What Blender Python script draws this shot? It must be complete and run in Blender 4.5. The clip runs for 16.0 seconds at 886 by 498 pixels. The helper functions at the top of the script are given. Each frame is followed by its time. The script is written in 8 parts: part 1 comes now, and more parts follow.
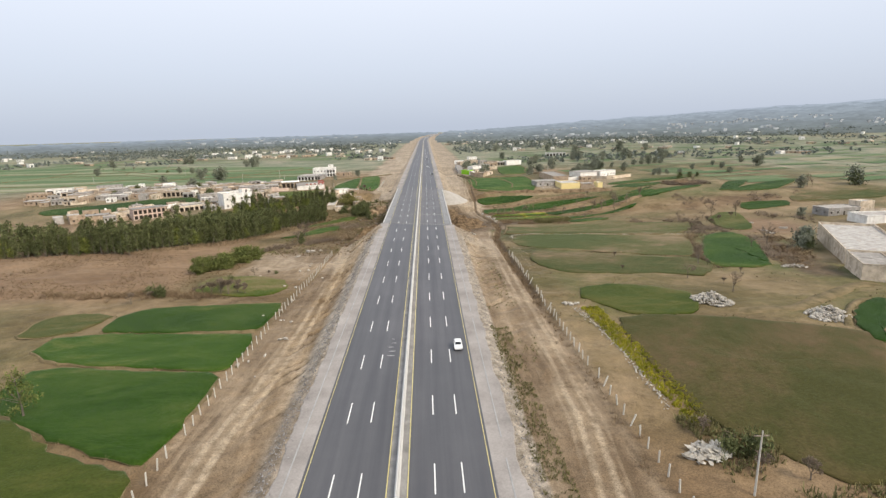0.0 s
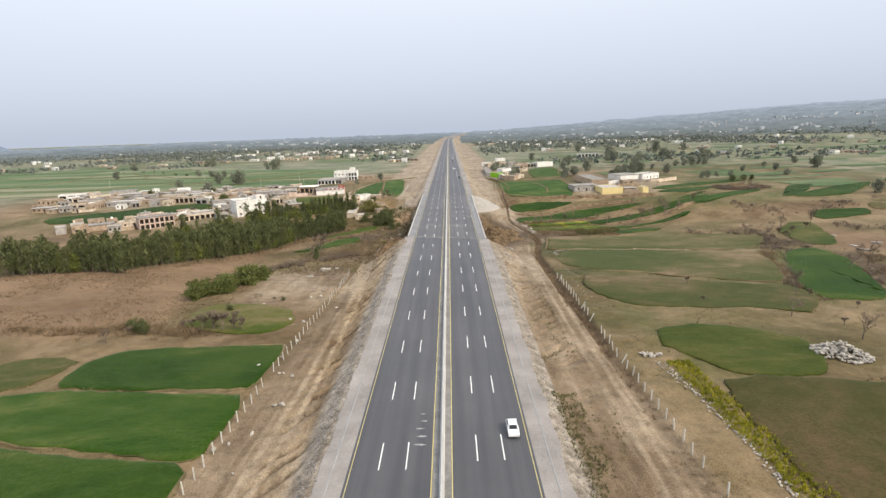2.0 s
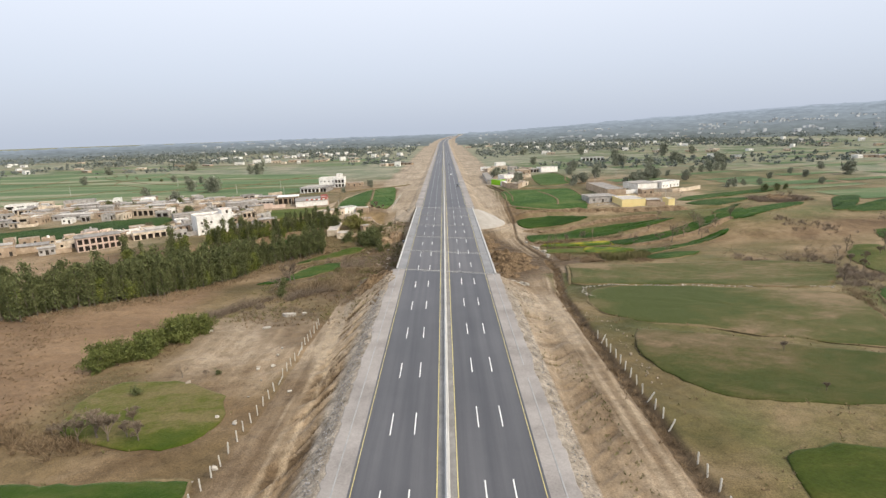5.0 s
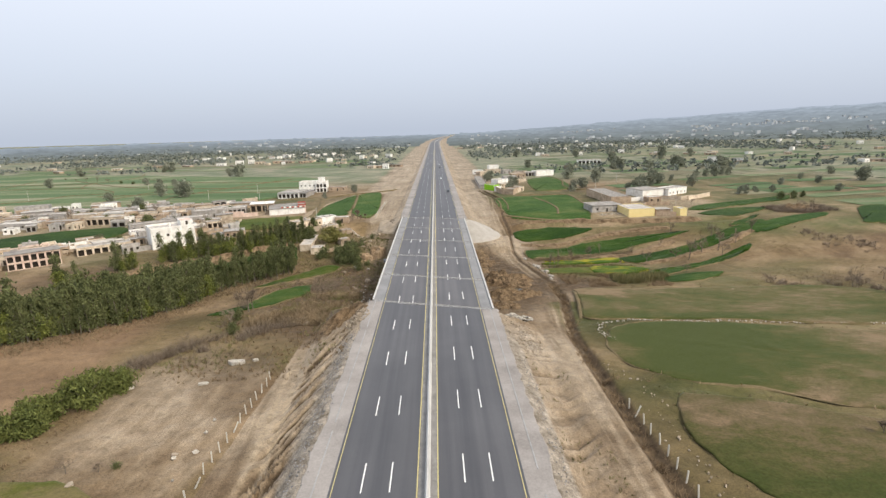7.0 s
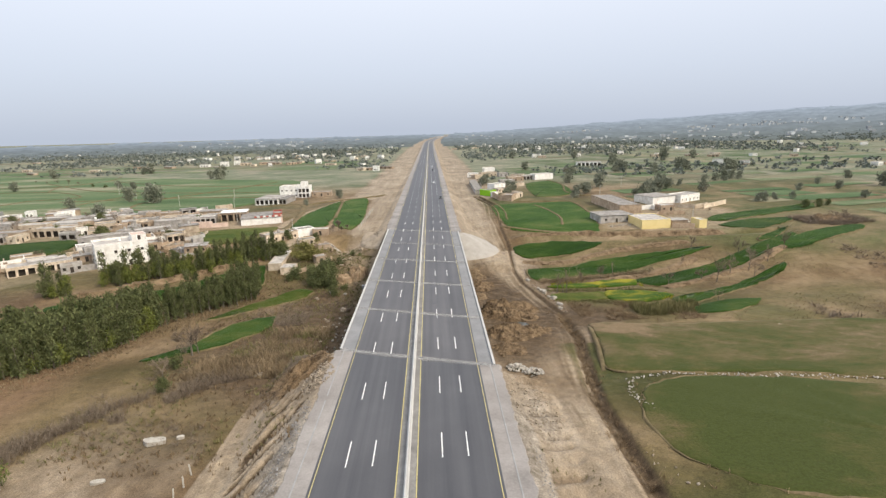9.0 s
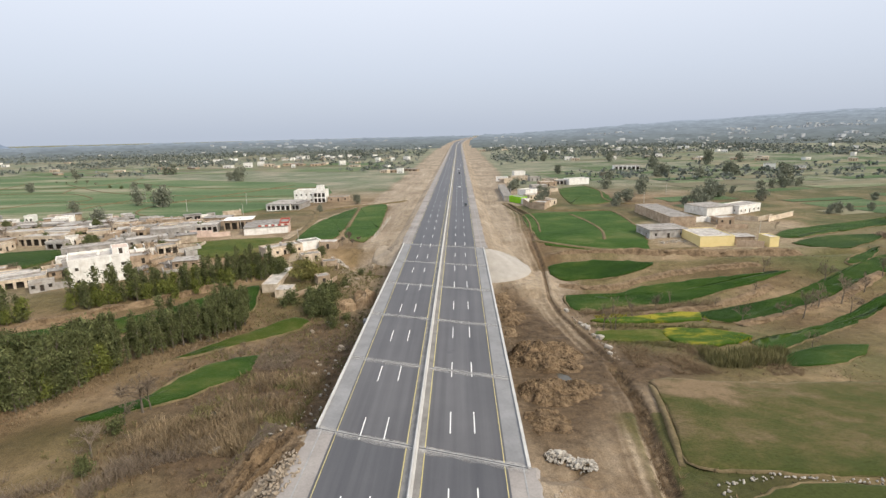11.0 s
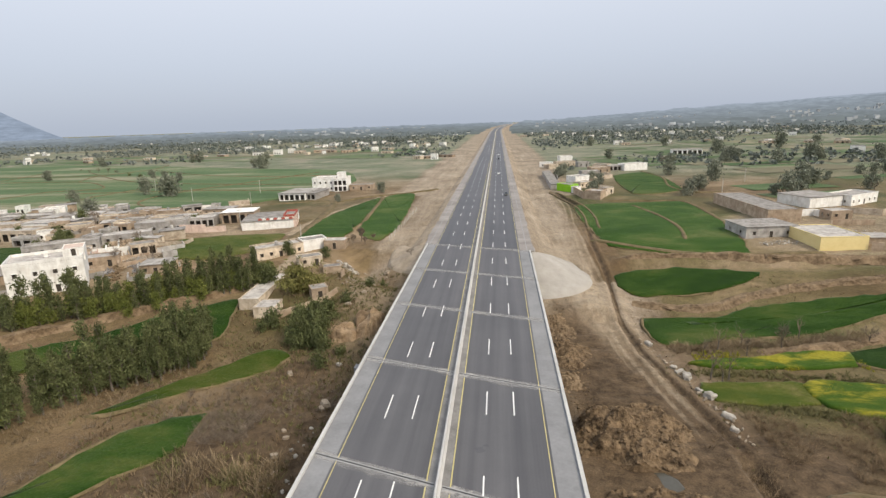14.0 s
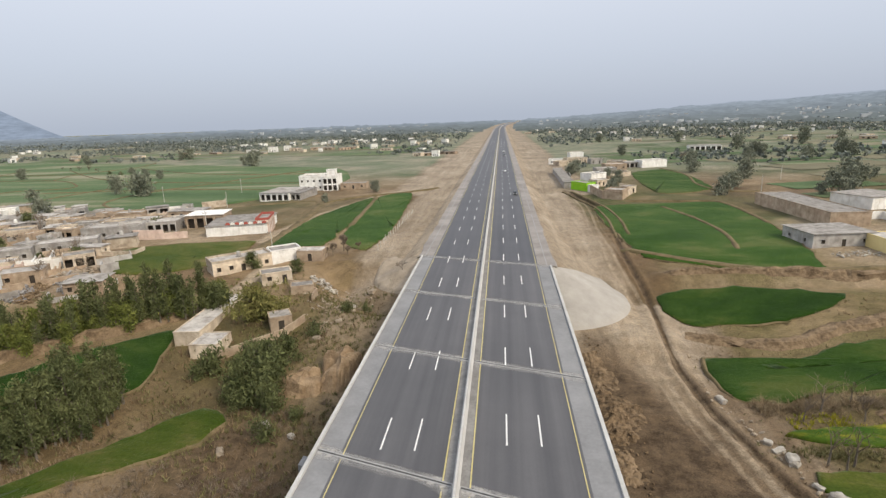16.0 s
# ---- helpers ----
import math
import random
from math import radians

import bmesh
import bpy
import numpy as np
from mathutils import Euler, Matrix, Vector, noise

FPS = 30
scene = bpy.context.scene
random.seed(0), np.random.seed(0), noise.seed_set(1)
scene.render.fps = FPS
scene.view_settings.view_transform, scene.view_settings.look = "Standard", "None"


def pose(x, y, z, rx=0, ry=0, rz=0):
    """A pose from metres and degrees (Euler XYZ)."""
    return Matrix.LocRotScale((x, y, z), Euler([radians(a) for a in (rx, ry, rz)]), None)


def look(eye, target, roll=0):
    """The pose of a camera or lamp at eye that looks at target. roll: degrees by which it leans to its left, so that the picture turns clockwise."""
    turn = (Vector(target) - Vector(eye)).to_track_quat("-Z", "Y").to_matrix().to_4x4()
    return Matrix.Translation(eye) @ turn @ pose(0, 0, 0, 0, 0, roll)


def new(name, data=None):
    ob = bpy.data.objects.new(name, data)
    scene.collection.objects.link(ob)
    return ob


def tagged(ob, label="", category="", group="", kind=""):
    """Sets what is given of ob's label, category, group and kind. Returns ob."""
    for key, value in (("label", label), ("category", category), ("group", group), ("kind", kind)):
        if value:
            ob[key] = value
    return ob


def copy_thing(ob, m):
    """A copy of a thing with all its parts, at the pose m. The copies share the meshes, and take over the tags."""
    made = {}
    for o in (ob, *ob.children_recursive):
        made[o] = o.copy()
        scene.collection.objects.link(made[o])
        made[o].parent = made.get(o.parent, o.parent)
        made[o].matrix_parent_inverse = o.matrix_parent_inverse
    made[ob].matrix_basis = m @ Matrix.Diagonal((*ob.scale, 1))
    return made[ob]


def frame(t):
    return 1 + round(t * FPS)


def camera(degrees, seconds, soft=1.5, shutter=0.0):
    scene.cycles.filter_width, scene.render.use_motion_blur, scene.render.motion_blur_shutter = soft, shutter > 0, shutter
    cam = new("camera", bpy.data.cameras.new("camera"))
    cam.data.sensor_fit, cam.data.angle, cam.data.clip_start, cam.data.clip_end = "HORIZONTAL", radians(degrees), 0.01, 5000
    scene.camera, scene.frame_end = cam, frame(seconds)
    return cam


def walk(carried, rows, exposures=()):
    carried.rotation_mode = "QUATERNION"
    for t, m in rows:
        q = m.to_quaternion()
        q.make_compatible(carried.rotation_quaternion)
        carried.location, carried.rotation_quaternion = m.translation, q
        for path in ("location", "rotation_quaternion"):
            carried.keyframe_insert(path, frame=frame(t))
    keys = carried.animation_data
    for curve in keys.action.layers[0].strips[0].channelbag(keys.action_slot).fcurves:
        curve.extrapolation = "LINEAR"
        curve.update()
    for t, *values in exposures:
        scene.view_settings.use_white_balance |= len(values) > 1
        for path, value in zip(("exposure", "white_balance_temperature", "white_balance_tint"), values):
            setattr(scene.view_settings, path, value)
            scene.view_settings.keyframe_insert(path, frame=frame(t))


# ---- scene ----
cam = camera(80.0, 16.0, soft=1.4)
PATH = [
    (0, (5.065, -12.632, 51.395), (5.118, -10.683, 50.945), -1.7),
    (0.5, (4.313, -5.068, 51.419), (4.353, -3.119, 50.972), -1.8),
    (1, (3.726, 2.438, 51.426), (3.707, 4.388, 50.982), -1.8),
    (1.5, (3.084, 9.943, 51.438), (3.055, 11.893, 50.993), -2.0),
    (2, (2.278, 17.447, 51.475), (2.243, 19.396, 51.029), -2.1),
    (2.5, (1.623, 24.932, 51.548), (1.583, 26.881, 51.102), -2.2),
    (3, (1.053, 32.597, 51.714), (1.01, 34.546, 51.268), -2.3),
    (3.5, (0.873, 40.223, 51.915), (0.847, 42.172, 51.469), -2.2),
    (4, (0.769, 47.82, 52.052), (0.744, 49.77, 51.608), -2.2),
    (6.5, (1.874, 85.313, 52.719), (1.884, 87.264, 52.277), -1.7),
    (7, (2.322, 92.902, 52.855), (2.339, 94.852, 52.413), -1.7),
    (7.5, (2.725, 100.409, 53.065), (2.746, 102.359, 52.623), -1.6),
    (8, (3.286, 107.901, 53.265), (3.317, 109.851, 52.822), -1.7),
    (8.5, (3.808, 115.555, 53.398), (3.853, 117.505, 52.954), -1.6),
    (11, (6.786, 154.458, 52.832), (6.719, 156.409, 52.396), -1.4),
    (11.5, (7.228, 161.981, 52.458), (7.132, 163.93, 52.018), -1.5),
    (12, (7.502, 169.243, 51.818), (7.361, 171.187, 51.368), -1.6),
    (12.5, (7.642, 176.463, 50.971), (7.462, 178.401, 50.515), -1.7),
    (13, (7.342, 183.619, 49.837), (7.144, 185.554, 49.373), -1.8),
    (13.5, (6.974, 190.883, 48.585), (6.766, 192.816, 48.114), -1.9),
    (14, (6.652, 198.28, 47.306), (6.44, 200.211, 46.831), -2.0),
    (14.5, (6.373, 205.761, 46.03), (6.157, 207.691, 45.552), -2.1),
    (15, (5.864, 213.238, 44.783), (5.648, 215.167, 44.303), -2.1),
    (15.5, (5.179, 221.015, 43.858), (4.962, 222.944, 43.379), -2.1),
    (16, (4.483, 229.022, 43.372), (4.26, 230.951, 42.893), -2.1),
]
walk(cam, [(t, look(eye, target, roll)) for t, eye, target, roll in PATH], exposures=((0.0, 0.15), (8.5, 0.14), (11.0, 0.08), (12.5, -0.03), (14.5, -0.06), (16.0, -0.08)))

import itertools

# ---- world, sun and exposure ----
world = bpy.data.worlds.new("hazy_sky")
scene.world = world
world.use_nodes = True
wn, wl = world.node_tree.nodes, world.node_tree.links
wn.clear()
SUN_UP, SUN_TURN = 42.0, 125.0     # height, and bearing clockwise from the road's direction
sky = wn.new("ShaderNodeTexSky")
sky.sky_type, sky.sun_disc = "NISHITA", False
sky.sun_elevation, sky.sun_rotation = radians(SUN_UP), radians(SUN_TURN)
sky.air_density, sky.dust_density, sky.ozone_density = 1.0, 3.0, 1.0
geo = wn.new("ShaderNodeTexCoord")
split = wn.new("ShaderNodeSeparateXYZ")
veil = wn.new("ShaderNodeValToRGB")
veil.color_ramp.elements[0].position, veil.color_ramp.elements[0].color = 0.0, (0.455, 0.507, 0.605, 1)
veil.color_ramp.elements[1].position, veil.color_ramp.elements[1].color = 0.42, (0.80, 0.85, 0.93, 1)
for place, colour in ((0.10, (0.575, 0.627, 0.728, 1)), (0.24, (0.735, 0.778, 0.872, 1))):
    veil.color_ramp.elements.new(place).color = colour
sky_bg, veil_bg = wn.new("ShaderNodeBackground"), wn.new("ShaderNodeBackground")
sky_bg.inputs["Strength"].default_value, veil_bg.inputs["Strength"].default_value = 0.10, 1.15
both, world_out = wn.new("ShaderNodeMixShader"), wn.new("ShaderNodeOutputWorld")
both.inputs[0].default_value = 0.88
wl.new(geo.outputs["Generated"], split.inputs[0])
wl.new(split.outputs["Z"], veil.inputs[0])
wl.new(veil.outputs[0], veil_bg.inputs["Color"])
wl.new(sky.outputs[0], sky_bg.inputs["Color"])
wl.new(sky_bg.outputs[0], both.inputs[1])
wl.new(veil_bg.outputs[0], both.inputs[2])
wl.new(both.outputs[0], world_out.inputs[0])
sun = new("sun", bpy.data.lights.new("sun", "SUN"))
sun.data.energy, sun.data.angle, sun.data.color = 3.3, radians(22), (1.0, 0.88, 0.70)
su, sa = radians(SUN_UP), radians(SUN_TURN)
sun.matrix_world = look((0, 0, 300), (-math.sin(sa) * math.cos(su) * 100, -math.cos(sa) * math.cos(su) * 100, 300 - 100 * math.sin(su)))


# ---- materials ----
def node_mat(name):
    m = bpy.data.materials.new(name)
    m.use_nodes = True
    return m, m.node_tree.nodes, m.node_tree.links, m.node_tree.nodes["Principled BSDF"]


def ramp(nodes, stops):
    r = nodes.new("ShaderNodeValToRGB")
    e = r.color_ramp.elements
    e[0].position, e[0].color = stops[0][0], (*stops[0][1], 1)
    e[1].position, e[1].color = stops[-1][0], (*stops[-1][1], 1)
    for p, c in stops[1:-1]:
        e.new(p).color = (*c, 1)
    return r


def noise_node(nodes, links, scale, detail=6, rough=0.6, coords=None, distort=0.0):
    n = nodes.new("ShaderNodeTexNoise")
    n.inputs["Scale"].default_value, n.inputs["Detail"].default_value = scale, detail
    n.inputs["Roughness"].default_value, n.inputs["Distortion"].default_value = rough, distort
    if coords:
        links.new(coords, n.inputs["Vector"])
    return n


def mix_rgb(nodes, links, fac, a, b, kind="MIX"):
    m = nodes.new("ShaderNodeMix")
    m.data_type, m.blend_type = "RGBA", kind
    for slot, v in ((0, fac), (6, a), (7, b)):
        if isinstance(v, (float, int)):
            m.inputs[slot].default_value = v
        elif isinstance(v, tuple):
            m.inputs[slot].default_value = (*v, 1)
        else:
            links.new(v, m.inputs[slot])
    return m.outputs[2]


def plain(name, dark, light, scale=1.0, rough=0.85, metal=0.0, bump=0.3, fine=12.0, island=0.0, random=0.0, gap=0.02, shine=0.18):
    """A surface that varies between two colours at two scales, with fine relief."""
    m, n, l, b = node_mat(name)
    pos = n.new("ShaderNodeNewGeometry")
    big = noise_node(n, l, scale, 5, 0.6, pos.outputs["Position"])
    small = noise_node(n, l, scale * fine, 4, 0.65, pos.outputs["Position"])
    add = n.new("ShaderNodeMath")
    add.operation = "MULTIPLY_ADD"
    l.new(small.outputs["Fac"], add.inputs[0])
    add.inputs[1].default_value = 0.5
    l.new(big.outputs["Fac"], add.inputs[2])
    r = ramp(n, ((0.5, dark), (1.0, light)))
    l.new(add.outputs[0], r.inputs[0])
    colour = r.outputs[0]
    if island or random:
        if island:
            rnd = pos.outputs["Random Per Island"]
        else:
            rnd = n.new("ShaderNodeObjectInfo").outputs["Random"]
        rr = n.new("ShaderNodeMapRange")
        amount = island or random
        rr.inputs["To Min"].default_value, rr.inputs["To Max"].default_value = 1 - amount, 1 + amount
        l.new(rnd, rr.inputs["Value"])
        hsv = n.new("ShaderNodeHueSaturation")
        l.new(rr.outputs[0], hsv.inputs["Value"])
        l.new(colour, hsv.inputs["Color"])
        colour = hsv.outputs[0]
    l.new(colour, b.inputs["Base Color"])
    b.inputs["Roughness"].default_value, b.inputs["Metallic"].default_value = rough, metal
    b.inputs["Specular IOR Level"].default_value = shine
    if bump:
        bp = n.new("ShaderNodeBump")
        bp.inputs["Strength"].default_value, bp.inputs["Distance"].default_value = bump, gap
        l.new(small.outputs["Fac"], bp.inputs["Height"])
        l.new(bp.outputs[0], b.inputs["Normal"])
    return m


def plaster(name, dark, light, patch, amount=0.5, random=0.1):
    """Weathered render: blotches, rain streaks and places where the coat has gone."""
    m, n, l, b = node_mat(name)
    pos = n.new("ShaderNodeNewGeometry")
    p = pos.outputs["Position"]
    blotch, gone, grain = noise_node(n, l, 0.45, 5, 0.65, p), noise_node(n, l, 0.3, 6, 0.7, p, 0.6), noise_node(n, l, 3.5, 4, 0.7, p)
    run = n.new("ShaderNodeMapping")
    run.inputs["Scale"].default_value = (0.8, 0.8, 0.14)
    l.new(p, run.inputs["Vector"])
    streak = noise_node(n, l, 1.0, 4, 0.65, run.outputs[0])
    coat = ramp(n, ((0.34, dark), (0.64, light)))
    l.new(blotch.outputs["Fac"], coat.inputs[0])
    bare = n.new("ShaderNodeMapRange")
    bare.inputs["From Min"].default_value, bare.inputs["From Max"].default_value, bare.inputs["To Max"].default_value = 0.54, 0.62, amount
    l.new(gone.outputs["Fac"], bare.inputs["Value"])
    c = mix_rgb(n, l, bare.outputs[0], coat.outputs[0], patch)
    stain = ramp(n, ((0.34, (0.86, 0.84, 0.82)), (0.5, (1, 1, 1)), (0.7, (1.04, 1.03, 1.02))))
    l.new(streak.outputs["Fac"], stain.inputs[0])
    c = mix_rgb(n, l, 1.0, c, stain.outputs[0], "MULTIPLY")
    rr = n.new("ShaderNodeMapRange")
    rr.inputs["To Min"].default_value, rr.inputs["To Max"].default_value = 1 - random, 1 + random
    l.new(n.new("ShaderNodeObjectInfo").outputs["Random"], rr.inputs["Value"])
    hsv = n.new("ShaderNodeHueSaturation")
    l.new(rr.outputs[0], hsv.inputs["Value"])
    l.new(c, hsv.inputs["Color"])
    l.new(hsv.outputs[0], b.inputs["Base Color"])
    b.inputs["Roughness"].default_value, b.inputs["Specular IOR Level"].default_value = 0.9, 0.15
    bp = n.new("ShaderNodeBump")
    bp.inputs["Strength"].default_value, bp.inputs["Distance"].default_value = 0.5, 0.05
    l.new(grain.outputs["Fac"], bp.inputs["Height"])
    l.new(bp.outputs[0], b.inputs["Normal"])
    return m


M = {
    "paint_white": plain("white_road_paint", (0.62, 0.62, 0.60), (0.80, 0.80, 0.78), 0.4, 0.6),
    "paint_yellow": plain("yellow_road_paint", (0.46, 0.385, 0.15), (0.58, 0.51, 0.25), 0.4, 0.6),
    "barrier": plain("pale_concrete", (0.40, 0.39, 0.375), (0.56, 0.55, 0.53), 0.25, 0.85),
    "deck": plain("deck_concrete", (0.19, 0.19, 0.195), (0.275, 0.275, 0.28), 0.2, 0.9),
    "shoulder": plain("compacted_gravel", (0.195, 0.178, 0.168), (0.36, 0.332, 0.312), 0.14, 0.95, fine=22, gap=0.04),
    "median_dust": plain("median_dust", (0.155, 0.148, 0.142), (0.285, 0.275, 0.262), 0.5, 0.92, fine=8),
    "joint": plain("joint_steel", (0.05, 0.05, 0.05), (0.09, 0.09, 0.09), 1, 0.6),
    "joint_dust": plain("joint_concrete", (0.24, 0.24, 0.24), (0.37, 0.365, 0.36), 0.8, 0.9),

    "mustard": plain("mustard_flower", (0.11, 0.14, 0.014), (0.46, 0.40, 0.04), 0.5, 0.8, fine=5, bump=0.6, gap=0.2, island=0.2),
    "bund": plain("pale_earth_bund", (0.072, 0.062, 0.028), (0.225, 0.168, 0.098), 0.32, 0.95, fine=6, bump=0.7, gap=0.12),
    "stone": plain("pale_rubble", (0.25, 0.225, 0.19), (0.52, 0.485, 0.43), 1.2, 0.9, island=0.25),
    "gravel": plain("grey_gravel", (0.13, 0.125, 0.125), (0.34, 0.325, 0.32), 1.2, 0.9, island=0.3),
    "post": plain("concrete_post", (0.40, 0.38, 0.34), (0.55, 0.53, 0.48), 1.5, 0.9),
    "wood": plain("grey_pole_wood", (0.16, 0.13, 0.10), (0.30, 0.26, 0.21), 2, 0.85),
    "plaster_white": plaster("white_plaster", (0.68, 0.665, 0.63), (0.86, 0.85, 0.82), (0.58, 0.54, 0.48), 0.4, 0.05),
    "plaster_cream": plaster("cream_plaster", (0.42, 0.345, 0.262), (0.66, 0.57, 0.455), (0.33, 0.262, 0.20), 0.8, 0.22),
    "plaster_grey": plaster("bare_cement", (0.25, 0.236, 0.222), (0.43, 0.412, 0.39), (0.31, 0.275, 0.24), 0.65, 0.2),
    "plaster_yellow": plain("yellow_plaster", (0.68, 0.55, 0.25), (0.80, 0.67, 0.35), 0.25, 0.85),
    "plaster_green": plain("lime_green_plaster", (0.22, 0.48, 0.02), (0.30, 0.60, 0.04), 0.4, 0.8),
    "plaster_pink": plaster("pink_plaster", (0.49, 0.365, 0.305), (0.67, 0.54, 0.465), (0.50, 0.40, 0.335), 0.6, 0.12),
    "mud": plaster("mud_brick", (0.27, 0.205, 0.145), (0.47, 0.375, 0.28), (0.35, 0.255, 0.185), 0.7, 0.15),
    "roof": plaster("dusty_roof", (0.26, 0.24, 0.22), (0.47, 0.443, 0.412), (0.215, 0.194, 0.172), 0.8, 0.32),
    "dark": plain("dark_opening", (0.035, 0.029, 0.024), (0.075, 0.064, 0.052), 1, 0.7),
    "red_trim": plain("red_trim", (0.30, 0.07, 0.06), (0.42, 0.13, 0.10), 1, 0.7),
    "leaf_dark": plain("grey_green_leaf", (0.040, 0.052, 0.019), (0.160, 0.173, 0.073), 0.35, 0.75, island=0.34, bump=0.0),
    "leaf_yellow": plain("yellow_green_leaf", (0.10, 0.105, 0.028), (0.25, 0.225, 0.08), 0.5, 0.75, island=0.3, bump=0.0),
    "leaf_mid": plain("mid_green_leaf", (0.052, 0.068, 0.018), (0.172, 0.190, 0.058), 0.4, 0.75, island=0.3, bump=0.0),
    "leaf_fresh": plain("fresh_green_leaf", (0.070, 0.092, 0.018), (0.20, 0.212, 0.055), 0.4, 0.75, island=0.3, bump=0.0),
    # Lighter, greyer leaf for farther trees, haze put into its colour.
    "leaf_hazed": plain("pale_grey_leaf", (0.125, 0.138, 0.102), (0.250, 0.262, 0.195), 0.35, 0.75, island=0.25, bump=0.0),
    "bark": plain("bark", (0.09, 0.075, 0.06), (0.20, 0.17, 0.14), 2, 0.9),
    "twig": plain("bare_twig", (0.125, 0.098, 0.072), (0.245, 0.196, 0.150), 2, 0.9, island=0.2),
    "scrub": plain("dry_scrub", (0.13, 0.092, 0.056), (0.25, 0.182, 0.112), 0.08, 0.95, island=0.3, bump=0.0),
    # Leaf colour paled and greyed with haze for trees on the plain.
    "hazed_leaf": plain("distant_foliage", (0.115, 0.132, 0.118), (0.185, 0.202, 0.180), 0.01, 0.9, island=0.2, bump=0.0),
    "water": plain("muddy_water", (0.06, 0.055, 0.045), (0.09, 0.085, 0.07), 0.2, 0.2, bump=0.05, shine=0.3),
    "car_paint": plain("white_car_paint", (0.74, 0.74, 0.74), (0.80, 0.80, 0.80), 1, 0.25, bump=0.0, shine=0.5),
    "car_dark": plain("dark_car_paint", (0.05, 0.055, 0.06), (0.08, 0.085, 0.09), 1, 0.25, bump=0.0, shine=0.5),
    "glass": plain("tinted_glass", (0.015, 0.018, 0.02), (0.03, 0.034, 0.038), 1, 0.08, bump=0.0, shine=0.5),
    "tyre": plain("tyre_rubber", (0.015, 0.015, 0.015), (0.03, 0.03, 0.03), 2, 0.8),
}


def asphalt(name="asphalt", dark=(0.060, 0.060, 0.068), light=(0.092, 0.091, 0.099)):
    """Dark asphalt with lengthwise wheel bands, patches and grain."""
    m, n, l, b = node_mat(name)
    pos = n.new("ShaderNodeNewGeometry")
    bands = n.new("ShaderNodeMapping")
    bands.inputs["Scale"].default_value = (0.62, 0.010, 1.0)
    l.new(pos.outputs["Position"], bands.inputs["Vector"])
    band = noise_node(n, l, 1.0, 3, 0.6, bands.outputs[0])
    patch = noise_node(n, l, 0.05, 6, 0.65, pos.outputs["Position"])
    grain = noise_node(n, l, 9.0, 4, 0.7, pos.outputs["Position"])
    r1 = ramp(n, ((0.3, dark), (0.7, light)))
    l.new(band.outputs["Fac"], r1.inputs[0])
    r2 = ramp(n, ((0.3, (0.82, 0.82, 0.82)), (0.72, (1.12, 1.11, 1.09))))
    l.new(patch.outputs["Fac"], r2.inputs[0])
    r3 = ramp(n, ((0.35, (0.9, 0.9, 0.9)), (0.7, (1.08, 1.08, 1.08))))
    l.new(grain.outputs["Fac"], r3.inputs[0])
    c = mix_rgb(n, l, 1.0, r1.outputs[0], r2.outputs[0], "MULTIPLY")
    c = mix_rgb(n, l, 1.0, c, r3.outputs[0], "MULTIPLY")
    l.new(c, b.inputs["Base Color"])
    b.inputs["Roughness"].default_value, b.inputs["Specular IOR Level"].default_value = 0.56, 0.55
    bp = n.new("ShaderNodeBump")
    bp.inputs["Strength"].default_value, bp.inputs["Distance"].default_value = 0.25, 0.01
    l.new(grain.outputs["Fac"], bp.inputs["Height"])
    l.new(bp.outputs[0], b.inputs["Normal"])
    return m


def dust_film():
    """Pale dust lying thinly on asphalt, fading out at its edges."""
    m, n, l, b = node_mat("dust_film")
    pos = n.new("ShaderNodeNewGeometry")
    patch = noise_node(n, l, 1.3, 5, 0.65, pos.outputs["Position"])
    a = n.new("ShaderNodeAttribute")
    a.attribute_name = "fade"
    thin = n.new("ShaderNodeMapRange")
    thin.inputs["From Min"].default_value, thin.inputs["From Max"].default_value = 0.24, 0.6
    l.new(patch.outputs["Fac"], thin.inputs["Value"])
    cover = n.new("ShaderNodeMath")
    cover.operation = "MULTIPLY"
    l.new(thin.outputs[0], cover.inputs[0])
    l.new(a.outputs["Fac"], cover.inputs[1])
    l.new(cover.outputs[0], b.inputs["Alpha"])
    b.inputs["Base Color"].default_value = (0.46, 0.445, 0.425, 1)
    b.inputs["Roughness"].default_value, b.inputs["Specular IOR Level"].default_value = 0.95, 0.1
    return m


M["dust_film"] = dust_film()


